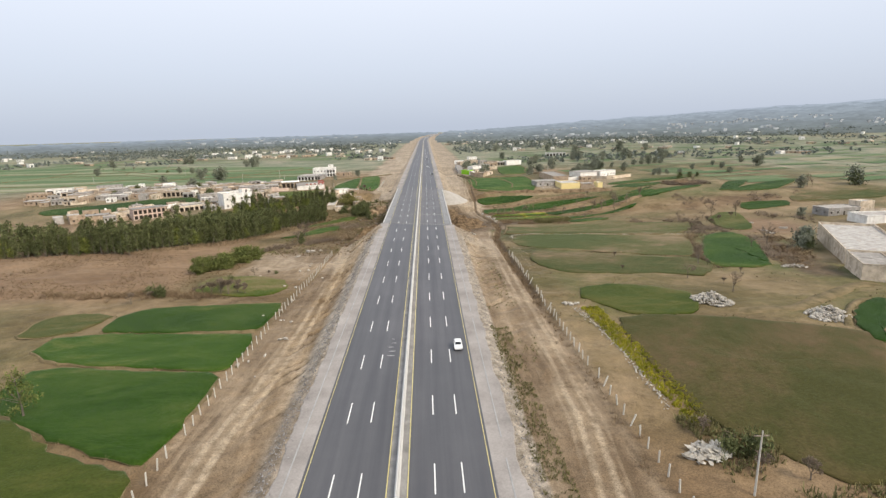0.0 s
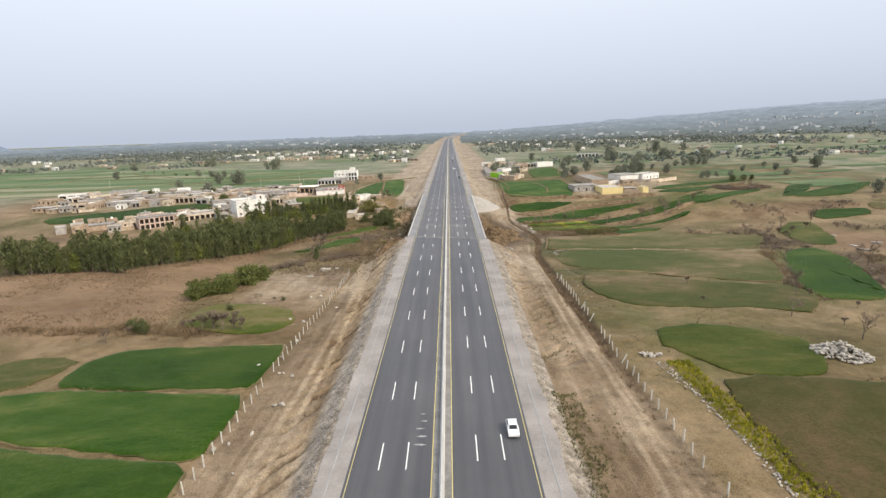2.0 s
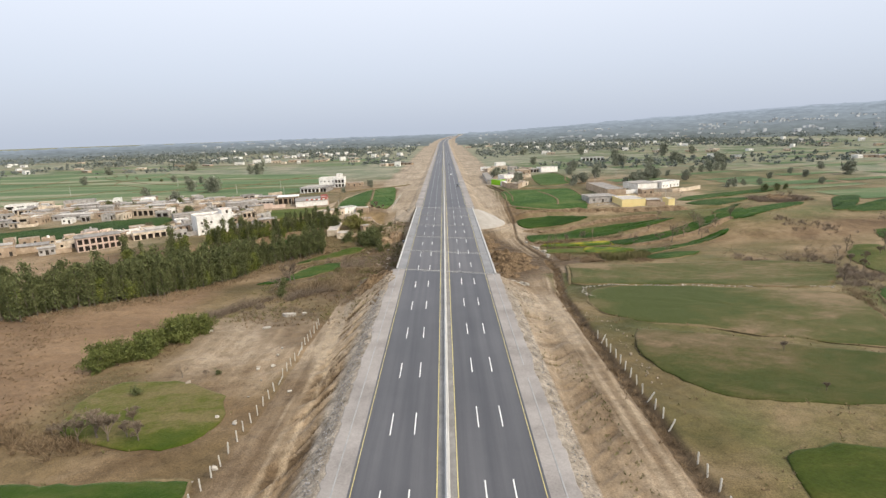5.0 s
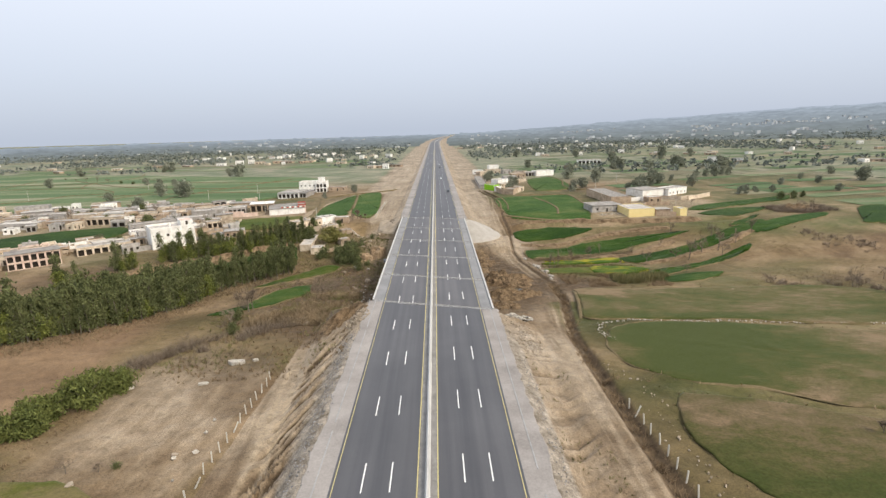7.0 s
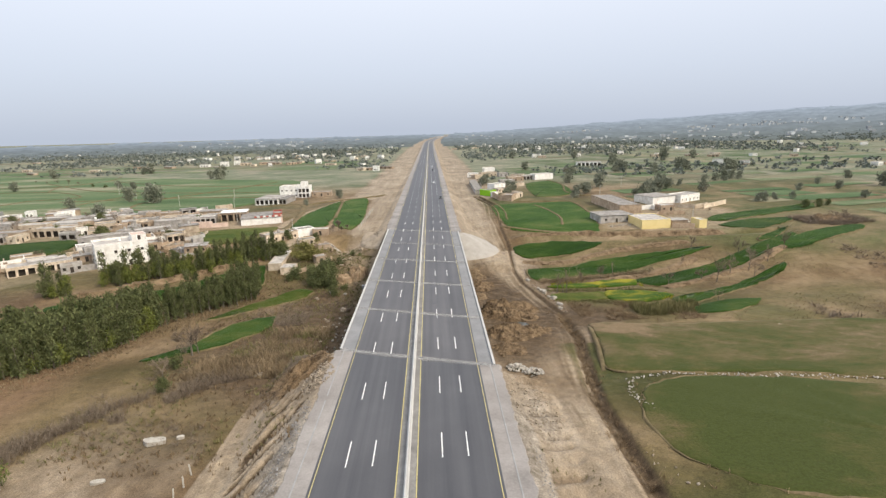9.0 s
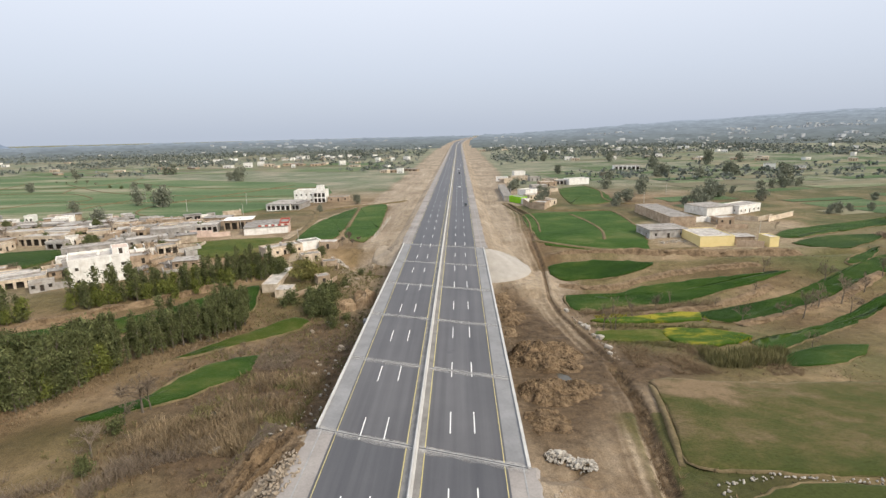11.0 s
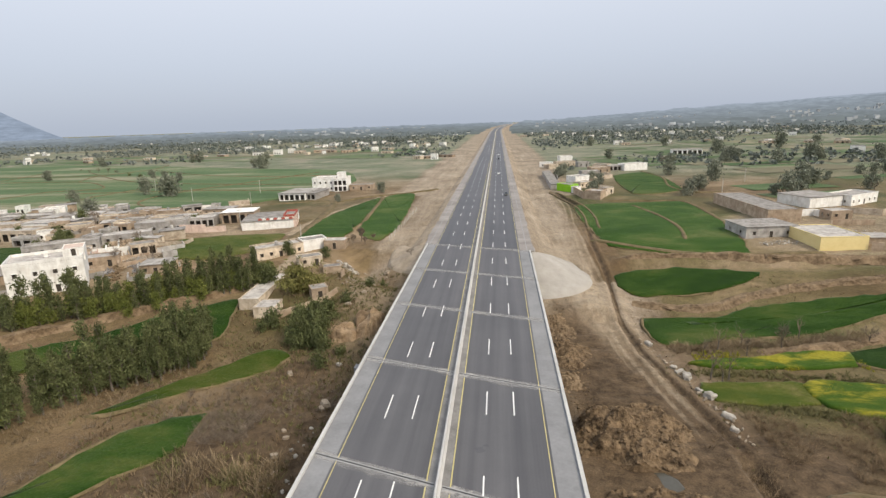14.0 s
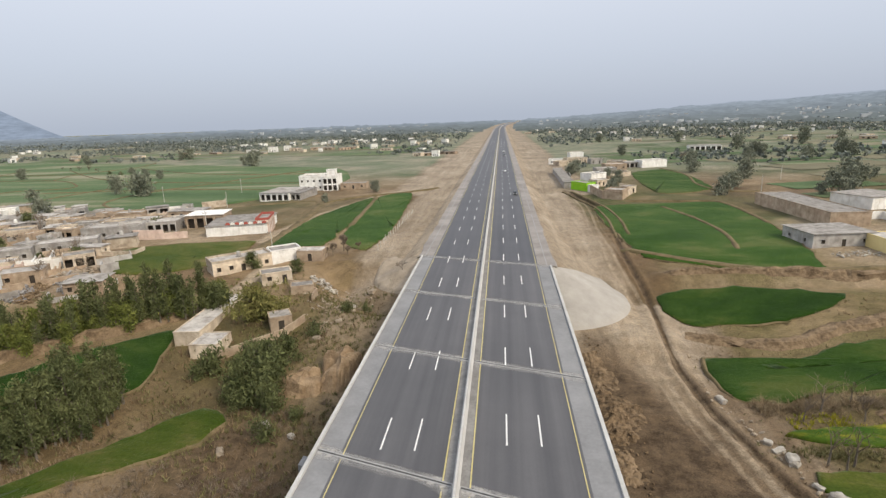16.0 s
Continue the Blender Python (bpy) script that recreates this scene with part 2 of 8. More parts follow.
def ground_mat():
    """Dry winter land: bare earth, dead grass and thin green, with worn tracks and stone spoil where the ground carries them."""
    m, n, l, b = node_mat("dry_land")
    pos = n.new("ShaderNodeNewGeometry")
    p = pos.outputs["Position"]
    wide, mid, fine = noise_node(n, l, 0.006, 4, 0.55, p), noise_node(n, l, 0.035, 6, 0.62, p, 0.4), noise_node(n, l, 0.5, 6, 0.7, p)
    earth = ramp(n, ((0.34, (0.095, 0.062, 0.034)), (0.5, (0.172, 0.118, 0.069)), (0.66, (0.275, 0.200, 0.125))))
    l.new(mid.outputs["Fac"], earth.inputs[0])
    grass = ramp(n, ((0.34, (0.050, 0.058, 0.018)), (0.5, (0.100, 0.090, 0.036)), (0.66, (0.20, 0.150, 0.085))))
    l.new(mid.outputs["Fac"], grass.inputs[0])
    cover = ramp(n, ((0.42, (0, 0, 0)), (0.58, (1, 1, 1))))
    l.new(wide.outputs["Fac"], cover.inputs[0])
    c = mix_rgb(n, l, cover.outputs[0], earth.outputs[0], grass.outputs[0])

    def mask(name, colour_node, c, lo=0.25, hi=0.75):
        a = n.new("ShaderNodeAttribute")
        a.attribute_name = name
        soft = n.new("ShaderNodeMath")
        soft.operation = "MULTIPLY_ADD"
        l.new(mid.outputs["Fac"], soft.inputs[0])
        soft.inputs[1].default_value = 0.5
        l.new(a.outputs["Fac"], soft.inputs[2])
        s = n.new("ShaderNodeMapRange")
        s.inputs["From Min"].default_value, s.inputs["From Max"].default_value = lo + 0.25, hi + 0.25
        l.new(soft.outputs[0], s.inputs["Value"])
        return mix_rgb(n, l, s.outputs[0], c, colour_node.outputs[0])

    red = ramp(n, ((0.3, (0.118, 0.074, 0.043)), (0.7, (0.245, 0.166, 0.102))))
    l.new(mid.outputs["Fac"], red.inputs[0])
    # Far land takes a paler, greyer colour: haze put into the ground.
    hazed_land = ramp(n, ((0.36, (0.105, 0.140, 0.078)), (0.5, (0.168, 0.176, 0.118)), (0.64, (0.26, 0.236, 0.175))))
    l.new(mid.outputs["Fac"], hazed_land.inputs[0])
    c = mask("dusty", hazed_land, c)
    turf = ramp(n, ((0.36, (0.052, 0.078, 0.020)), (0.46, (0.094, 0.102, 0.036)), (0.54, (0.150, 0.126, 0.062)), (0.66, (0.235, 0.172, 0.102))))
    l.new(mid.outputs["Fac"], turf.inputs[0])
    c = mask("grassy", turf, c, 0.15, 0.5)
    c = mask("scrubland", red, c)
    lengthwise = n.new("ShaderNodeMapping")
    lengthwise.inputs["Scale"].default_value = (0.32, 0.03, 0.32)
    l.new(p, lengthwise.inputs["Vector"])
    streak = noise_node(n, l, 1.0, 5, 0.62, lengthwise.outputs[0], 0.6)
    graded = ramp(n, ((0.36, (0.112, 0.078, 0.048)), (0.46, (0.165, 0.120, 0.078)), (0.54, (0.222, 0.168, 0.114)), (0.63, (0.32, 0.252, 0.180))))
    both_scales = n.new("ShaderNodeMath")
    both_scales.operation = "MULTIPLY_ADD"
    both_scales.inputs[1].default_value = 0.55
    half = n.new("ShaderNodeMath")
    half.operation = "MULTIPLY"
    half.inputs[1].default_value = 0.45
    l.new(streak.outputs["Fac"], half.inputs[0])
    l.new(mid.outputs["Fac"], both_scales.inputs[0])
    l.new(half.outputs[0], both_scales.inputs[2])
    l.new(both_scales.outputs[0], graded.inputs[0])
    c = mask("graded", graded, c)
    # Paler dry earth farther off; its lightness also makes up for haze.
    dry = ramp(n, ((0.36, (0.185, 0.145, 0.102)), (0.48, (0.265, 0.212, 0.155)), (0.56, (0.33, 0.270, 0.203)), (0.64, (0.41, 0.345, 0.27))))
    l.new(both_scales.outputs[0], dry.inputs[0])
    c = mask("pale", dry, c)
    damp = ramp(n, ((0.3, (0.064, 0.044, 0.027)), (0.7, (0.130, 0.092, 0.058))))
    l.new(fine.outputs["Fac"], damp.inputs[0])
    c = mask("damp", damp, c)
    spoil = ramp(n, ((0.3, (0.155, 0.128, 0.098)), (0.5, (0.26, 0.225, 0.185)), (0.7, (0.38, 0.34, 0.295))))
    l.new(fine.outputs["Fac"], spoil.inputs[0])
    c = mask("spoil", spoil, c)
    worn = ramp(n, ((0.3, (0.25, 0.195, 0.135)), (0.7, (0.375, 0.305, 0.222))))
    l.new(fine.outputs["Fac"], worn.inputs[0])
    c = mask("track", worn, c)
    speck = ramp(n, ((0.32, (0.72, 0.71, 0.69)), (0.47, (0.96, 0.96, 0.96)), (0.7, (1.18, 1.16, 1.12))))
    l.new(fine.outputs["Fac"], speck.inputs[0])
    c = mix_rgb(n, l, 1.0, c, speck.outputs[0], "MULTIPLY")
    grit = noise_node(n, l, 4.5, 3, 0.7, p)
    clod = ramp(n, ((0.36, (0.70, 0.69, 0.67)), (0.5, (1, 1, 1)), (0.66, (1.26, 1.24, 1.2))))
    l.new(grit.outputs["Fac"], clod.inputs[0])
    c = mix_rgb(n, l, 1.0, c, clod.outputs[0], "MULTIPLY")
    l.new(c, b.inputs["Base Color"])
    b.inputs["Roughness"].default_value, b.inputs["Specular IOR Level"].default_value = 0.95, 0.12
    # Sheen lightens land seen at grazing angles, in place of haze.
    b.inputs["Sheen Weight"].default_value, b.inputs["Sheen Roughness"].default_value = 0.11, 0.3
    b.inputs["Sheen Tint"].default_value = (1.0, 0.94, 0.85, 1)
    bp = n.new("ShaderNodeBump")
    bp.inputs["Strength"].default_value, bp.inputs["Distance"].default_value = 0.7, 0.35
    l.new(fine.outputs["Fac"], bp.inputs["Height"])
    l.new(bp.outputs[0], b.inputs["Normal"])
    return m


def crop(name, stops, scale=0.03, stretch=(1.0, 1.0), turn=0.0, rows=0.0, gap=0.15, random=0.1):
    """A thin crop: earth and leaf show through one another in drifts, with fine stubble."""
    m, n, l, b = node_mat(name)
    pos = n.new("ShaderNodeNewGeometry")
    drift = n.new("ShaderNodeMapping")
    drift.inputs["Scale"].default_value = (*stretch, 1.0)
    drift.inputs["Rotation"].default_value = (0, 0, radians(turn))
    l.new(pos.outputs["Position"], drift.inputs["Vector"])
    big = noise_node(n, l, scale, 6, 0.62, drift.outputs[0], 0.5)
    mid = noise_node(n, l, 0.35, 5, 0.65, drift.outputs[0])
    small = noise_node(n, l, 2.2, 4, 0.7, pos.outputs["Position"])
    blend = n.new("ShaderNodeMath")
    blend.operation = "MULTIPLY_ADD"
    blend.inputs[1].default_value = 0.28
    l.new(mid.outputs["Fac"], blend.inputs[0])
    l.new(big.outputs["Fac"], blend.inputs[2])
    r = ramp(n, tuple((p + 0.14, c) for p, c in stops))
    l.new(blend.outputs[0], r.inputs[0])
    stub = ramp(n, ((0.34, (0.76, 0.77, 0.76)), (0.5, (1, 1, 1)), (0.68, (1.2, 1.18, 1.14))))
    l.new(small.outputs["Fac"], stub.inputs[0])
    c = mix_rgb(n, l, 1.0, r.outputs[0], stub.outputs[0], "MULTIPLY")
    rr = n.new("ShaderNodeMapRange")
    rr.inputs["To Min"].default_value, rr.inputs["To Max"].default_value = 1 - random, 1 + random
    l.new(n.new("ShaderNodeObjectInfo").outputs["Random"], rr.inputs["Value"])
    hsv = n.new("ShaderNodeHueSaturation")
    l.new(rr.outputs[0], hsv.inputs["Value"])
    l.new(c, hsv.inputs["Color"])
    l.new(hsv.outputs[0], b.inputs["Base Color"])
    b.inputs["Roughness"].default_value, b.inputs["Specular IOR Level"].default_value = 0.95, 0.06
    # Grazing sheen pales the distant crop, standing in for haze.
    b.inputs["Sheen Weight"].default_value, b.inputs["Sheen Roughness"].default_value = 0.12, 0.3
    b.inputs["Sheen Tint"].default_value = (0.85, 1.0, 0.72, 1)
    bp = n.new("ShaderNodeBump")
    bp.inputs["Strength"].default_value, bp.inputs["Distance"].default_value = 0.7, gap
    l.new(small.outputs["Fac"], bp.inputs["Height"])
    l.new(bp.outputs[0], b.inputs["Normal"])
    return m


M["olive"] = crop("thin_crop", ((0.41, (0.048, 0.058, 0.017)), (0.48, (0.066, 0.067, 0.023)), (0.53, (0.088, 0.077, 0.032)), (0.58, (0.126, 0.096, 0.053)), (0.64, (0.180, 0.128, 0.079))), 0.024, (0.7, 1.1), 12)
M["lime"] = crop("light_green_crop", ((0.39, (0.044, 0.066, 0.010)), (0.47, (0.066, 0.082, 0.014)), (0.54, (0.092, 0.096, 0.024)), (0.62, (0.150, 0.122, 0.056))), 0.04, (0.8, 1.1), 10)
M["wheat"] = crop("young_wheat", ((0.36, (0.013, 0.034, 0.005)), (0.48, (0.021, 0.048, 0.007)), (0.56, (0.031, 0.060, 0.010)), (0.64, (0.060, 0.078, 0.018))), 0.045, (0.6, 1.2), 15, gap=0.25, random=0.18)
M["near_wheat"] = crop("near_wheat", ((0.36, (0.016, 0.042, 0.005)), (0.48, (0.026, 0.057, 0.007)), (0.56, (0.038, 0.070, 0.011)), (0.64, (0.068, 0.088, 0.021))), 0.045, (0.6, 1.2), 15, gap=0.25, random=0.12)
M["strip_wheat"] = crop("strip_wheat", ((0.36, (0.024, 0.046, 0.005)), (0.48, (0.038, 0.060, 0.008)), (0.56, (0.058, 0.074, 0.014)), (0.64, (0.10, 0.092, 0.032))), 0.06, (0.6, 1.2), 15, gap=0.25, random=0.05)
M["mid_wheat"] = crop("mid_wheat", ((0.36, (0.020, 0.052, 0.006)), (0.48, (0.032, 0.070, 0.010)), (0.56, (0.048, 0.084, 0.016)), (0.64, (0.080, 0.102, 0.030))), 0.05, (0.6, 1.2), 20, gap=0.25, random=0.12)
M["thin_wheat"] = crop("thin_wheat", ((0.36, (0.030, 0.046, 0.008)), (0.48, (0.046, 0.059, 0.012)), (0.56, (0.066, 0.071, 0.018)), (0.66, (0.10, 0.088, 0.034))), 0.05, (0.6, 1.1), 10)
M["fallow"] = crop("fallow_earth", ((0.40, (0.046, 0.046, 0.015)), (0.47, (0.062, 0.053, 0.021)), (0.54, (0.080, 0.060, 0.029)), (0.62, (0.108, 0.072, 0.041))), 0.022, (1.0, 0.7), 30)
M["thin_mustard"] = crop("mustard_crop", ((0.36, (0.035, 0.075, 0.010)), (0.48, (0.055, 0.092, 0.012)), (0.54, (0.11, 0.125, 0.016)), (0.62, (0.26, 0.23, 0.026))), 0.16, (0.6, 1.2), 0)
# Wheat colour paled and greyed as haze would at that distance.
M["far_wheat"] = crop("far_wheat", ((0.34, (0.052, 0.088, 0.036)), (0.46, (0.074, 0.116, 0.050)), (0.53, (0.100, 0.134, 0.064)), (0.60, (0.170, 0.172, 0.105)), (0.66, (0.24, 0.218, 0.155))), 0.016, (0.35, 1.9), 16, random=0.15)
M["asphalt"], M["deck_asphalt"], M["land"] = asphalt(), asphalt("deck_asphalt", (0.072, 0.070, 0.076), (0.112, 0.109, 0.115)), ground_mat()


# ---- the lie of the land ----
def smooth(a, b, x):
    u = min(1.0, max(0.0, (x - a) / (b - a)))
    return u * u * (3 - 2 * u)


def road_z(y):
    """Height of the motorway along its length."""
    return 10.4 if y >= 356 else 6.5 + 3.9 * (1 - math.exp(-max(y, -60) / 238)) / (1 - math.exp(-356 / 238))


def road_x(y):
    """The motorway runs straight, then bends to the east far off."""
    return 0.0 if y < 1650 else (y - 1650) ** 2 / 36000


JOINTS = (220.7, 246.1, 271.4, 297.6, 323.6, 350.0)
SKEW = -0.32
DECK = 15.5
EDGE = 16.8


def natural(x, y):
    """Fields on a plain, cut by a stream's valley under the bridge."""
    if x < 0:
        a, yc, before, after, base = 6.2 * (1 - 0.75 * smooth(60, 125, -x)), 275.0, 110.0, 50.0, 6.1 + 2.1 * smooth(285, 390, y)
    else:
        a, yc, before, after, base = 8.6 * (1 - 0.5 * smooth(110, 240, x)), 332 - 0.35 * min(x, 160), 115.0, 40.0, 6.9
    z = base - a * math.exp(-((y - yc) / (before if y < yc else after)) ** 2)
    return z + smooth(600, 3200, x) * 55 + smooth(1500, 4000, y) * 6 * smooth(-500, 1500, x)


def land(x, y):
    z = natural(x, y)
    d = abs(x - road_x(y)) - EDGE
    if d > 60:
        return z
    start, end = JOINTS[0] - 1.5 + SKEW * x, JOINTS[-1] + 1.5 + SKEW * x
    if start < y < end:
        d = max(d, min(y - start, end - y) + 1)
    bed = road_z(y)
    z = max(z, bed - max(0.0, d) / 1.7) if z < bed else min(z, bed + max(0.0, d) / 1.7)
    if 300 < y < 372:
        corner = (15.8 if x > 0 else -15.8, JOINTS[-1] + 0.5 - SKEW * (-15.8 if x > 0 else 15.8))
        r = math.hypot(x - corner[0], y - corner[1])
        part = (1 - smooth(19, 30, r)) * (1 - smooth(corner[1] - 2, corner[1] + 6, y))
        z += part * (max(bed - 0.15 - r / 2.15, 1.7) - 0.4 - z)
    return z


DITCHES = (((33.0, 46), (33.2, 100), (33.4, 140), (33.2, 168), (33.8, 187), (34.6, 213), (37.4, 230), (40.6, 248), (41, 266)), ((41, 386), (41.5, 396), (43.2, 415), (43, 442), (38.5, 471), (35.3, 492)))


def gully(x, y, d):
    """Runnels washed obliquely down the loose embankment."""
    s = y + (1.5 if x < 0 else -0.9) * (d - 17)
    g = 0.35 - 1.9 * abs(noise.noise((d * 0.05, s * 0.36, 2.2))) - 0.8 * abs(noise.noise((d * 0.09, s * 0.7, 6.2)))
    return g * (2.1 if x < 0 else 0.85) * (0.3 + 0.7 * smooth(80, 140, y)) * smooth(17.8, 19.5, d) * (1 - smooth(24.5, 28, d))


def rough(x, y):
    """Small unevenness of bare ground away from the carriageway."""
    d = abs(x - road_x(y))
    keep = smooth(17.5, 22, d) if not JOINTS[0] + 4 + SKEW * x < y < JOINTS[-1] - 4 + SKEW * x else 1.0
    for s in (-1, 1):
        keep *= smooth(18.5, 22, math.hypot(x - s * 15.8, y - JOINTS[-1] - SKEW * s * 15.8)) if y > 300 else 1.0
    v = noise.noise((x * 0.11, y * 0.11, 3.1)) * 0.45 + noise.noise((x * 0.37, y * 0.37, 8.2)) * 0.22
    if 16.5 < d < 34 and y < 225:
        v += gully(x, y, d)
    if 38 < x < 165 and 335 < y < 365:
        edge = y - 357 + 0.06 * x - 3 * noise.noise((x * 0.05, 0, 3)) - 1.2 * noise.noise((x * 0.22, 0, 5))
        v += (0.9 * math.exp(-((edge - 2.0) / 2.2) ** 2) - 0.9 * math.exp(-((edge + 2.2) / 2.4) ** 2)) * smooth(38, 44, x) * (1 - smooth(140, 165, x))
    cut = 0.0
    if 30 < x < 52 and 40 < y < 480:
        cut = smooth(60, 150, y) * max(1 - smooth(0.5, 2.0, along(line, x, y)) for line in DITCHES)
    if 33 < x < 44 and 268 < y < 395:
        side = along(RUT_EAST, x, y)
        cut += 0.45 * (1 - smooth(0.2, 0.9, side)) - 0.3 * math.exp(-((side - 1.3) / 0.5) ** 2)
    return keep * v - 1.1 * cut


TRACK_EAST = ((25.7, 20), (26.4, 43), (28.4, 60), (29, 82), (29, 108), (30, 152), (31, 195), (33, 215), (36, 238), (38.3, 255), (38, 272), (36.4, 284), (35, 294), (33.8, 306), (33.2, 320), (33.6, 335), (34.6, 347), (33.6, 366), (34.2, 403), (37.5, 440), (37, 530))
RUT_EAST = ((41, 270), (39.9, 279), (39, 286.6), (37.6, 294), (36.7, 301.5), (35.9, 310.5), (35.7, 322), (36.3, 332), (37.6, 350), (37.5, 372), (39, 392))
TRACK_WEST = ((-28, 20), (-28, 60), (-26.2, 78), (-25.4, 108), (-26.4, 165), (-30, 200))
LANE_WEST = ((-57, 330), (-57, 358), (-70, 386), (-68, 420), (-54, 486), (-34, 496))


def along(path, x, y):
    """Distance from a polyline."""
    best = 1e9
    for (ax, ay), (bx, by) in zip(path, path[1:]):
        if min(ax, bx) - 14 < x < max(ax, bx) + 14 and min(ay, by) - 14 < y < max(ay, by) + 14:
            dx, dy = bx - ax, by - ay
            u = min(1, max(0, ((x - ax) * dx + (y - ay) * dy) / (dx * dx + dy * dy)))
            best = min(best, math.hypot(x - ax - u * dx, y - ay - u * dy))
    return best


def steps(stops):
    out = []
    for a, b, s in stops:
        k = max(1, round((b - a) / s))
        out += [a + (b - a) * i / k for i in range(k)]
    return out + [stops[-1][1]]


def mesh_ob(name, verts, faces, mat, parent=None, smooth_faces=False):
    me = bpy.data.meshes.new(name)
    me.from_pydata(verts, [], faces)
    me.materials.append(mat)
    if smooth_faces:
        me.shade_smooth()
    ob = new(name, me)
    ob.parent = parent
    return ob


def build_ground():
    xs = steps(((-4800, -1200, 200), (-1200, -500, 50), (-500, -160, 14), (-160, -60, 3.5), (-60, -34, 1.3), (-34, -16, 0.45), (-16, 16, 4), (16, 43, 0.45), (43, 60, 1.3), (60, 160, 3.5), (160, 500, 14), (500, 1200, 50), (1200, 4800, 200)))
    ys = steps(((-600, -60, 30), (-60, 30, 3), (30, 110, 1.0), (110, 232, 0.55), (232, 320, 1.0), (320, 420, 1.5), (420, 620, 6), (620, 1200, 24), (1200, 4900, 120)))
    verts, tags = [], {"graded": [], "spoil": [], "track": [], "scrubland": [], "damp": [], "dusty": [], "grassy": [], "pale": []}
    for y in ys:
        for x in xs:
            near = abs(x) < 170 and -60 < y < 620
            verts.append((x, y, land(x, y) - 0.12 + (rough(x, y) if near else 0.0)))
            d = abs(x - road_x(y))
            gap = JOINTS[0] + SKEW * x < y < JOINTS[-1] + SKEW * x
            flat = 0.62 * smooth(33, 36, -x) * (1 - smooth(58, 72, -x)) * smooth(140, 165, y) * (1 - smooth(200, 225, y)) if x < 0 else 0.0
            tags["graded"].append(flat or (1 - (smooth(40, 54, d) if x > 0 and 244 < y < 345 else smooth(30, 39, d))) * (0.55 if gap and x < 0 else 1.0) if y < 480 else 1 - smooth(40, 60, d))
            bare = tags["graded"][-1]
            hollow = (0.9 * math.exp(-((x - 30) / 20) ** 2 - ((y - 276) / 52) ** 4) + 0.35 * smooth(205, 222, y) * (1 - smooth(270, 300, y)) if x > 0 else 0) + (math.exp(-((x + 27) / 16) ** 2 - ((y - 268) / 45) ** 2) if x < 0 else 0)
            lip = smooth(38, 46, x) * (1 - smooth(140, 165, x)) * math.exp(-((y - 357 + 0.06 * x - 3 * noise.noise((x * 0.05, 0, 3))) / 5.0) ** 2) if x > 0 else 0.0
            tags["pale"].append(max(0.9 * bare * smooth(125, 215, y) * max(0, 1 - 1.2 * hollow), 0.3 * lip, 0.15 * flat))
            tags["spoil"].append((1 - smooth(18.5, 23 if x < 0 else 20, d)) * (1.0 if x > 0 else 0.55 + 0.45 * smooth(70, 110, y)) * (0.0 if gap else 1.0) * (1 - smooth(190, 215, y)))
            if x > 0:
                tags["spoil"][-1] = max(tags["spoil"][-1], 0.7 * math.exp(-((d - 21.5) / 4.5) ** 2 - ((y - 202) / 11) ** 2))
            t = 0.0
            if near:
                e, w, v = along(TRACK_EAST, x, y), along(TRACK_WEST, x, y), along(LANE_WEST, x, y)
                t = max((0.72 + 0.5 * noise.noise((x * 0.2, y * 0.06, 3))) * max(0.8 * (1 - smooth(0.25, 0.85, abs(e - 1.15))), 0.55 * (1 - smooth(0.2, 0.6, abs(e - 2.6))), 0.36 * (1 - smooth(1.8, 3.4, e))) * (1 - 0.6 * math.exp(-((y - 260) / 20) ** 2)), max(0.0, (0.72 + 0.5 * noise.noise((x * 0.2, y * 0.05, 7))) * (1 - smooth(0.25, 0.85, abs(w - 1.15))), 0.5 * (0.5 + noise.noise((x * 0.3, y * 0.04, 9))) * (1 - smooth(0.2, 0.7, abs(w - 2.7))), 0.32 * (1 - smooth(1.5, 2.6, w)), 1 - smooth(1.4, 2.4, v)))
            yard = (1 - smooth(0.9, 1.15, math.hypot((x + 175) / 105, (y - 388) / 42))) if x < 0 else (1 - smooth(0.8, 1.2, math.hypot((x - 125) / 45, (y - 385) / 42)))
            row = 1 - smooth(8, 20, along(((-200, 285), (-150, 305), (-105, 345), (-90, 400)), x, y)) if near and x < 0 else 0.0
            tags["track"].append(max(t, 0.5 * yard, 0.5 * row))
            wet = (0.45 + 0.55 * smooth(110, 150, y)) * max(1 - smooth(0.6, 2.4, along(line, x, y)) for line in DITCHES) if near and 30 < x < 52 else 0.0
            pit = 1.1 * math.exp(-((x - 29) / 12) ** 2 - ((y - 264) / 24) ** 2) + 0.45 * math.exp(-((x - 24) / 7) ** 2 - ((y - 305) / 26) ** 2) + 0.95 * math.exp(-((x + 27) / 14) ** 2 - ((y - 264) / 30) ** 2) + 0.85 * math.exp(-((x - 49) / 15) ** 2 - ((y - 267) / 12) ** 2)
            side = 0.0
            if near and 17 < d < 34 and y < 215:
                e = along(TRACK_EAST if x > 0 else TRACK_WEST, x, y)
                bank = (1 - smooth(0.5, 1.1, abs(e - 3.3))) * (1.0 if d > 29 else 0.5)
                # Ground is coloured darker where runnels cut deep, and on the track bank.
                side = max(0.62 * bank * (0.6 + 0.6 * noise.noise((x * 0.3, y * 0.12, 1))), (0.75 if x < 0 else 0.5) * smooth(0.15, 0.55, -gully(x, y, d)) if y < 225 else 0.0)
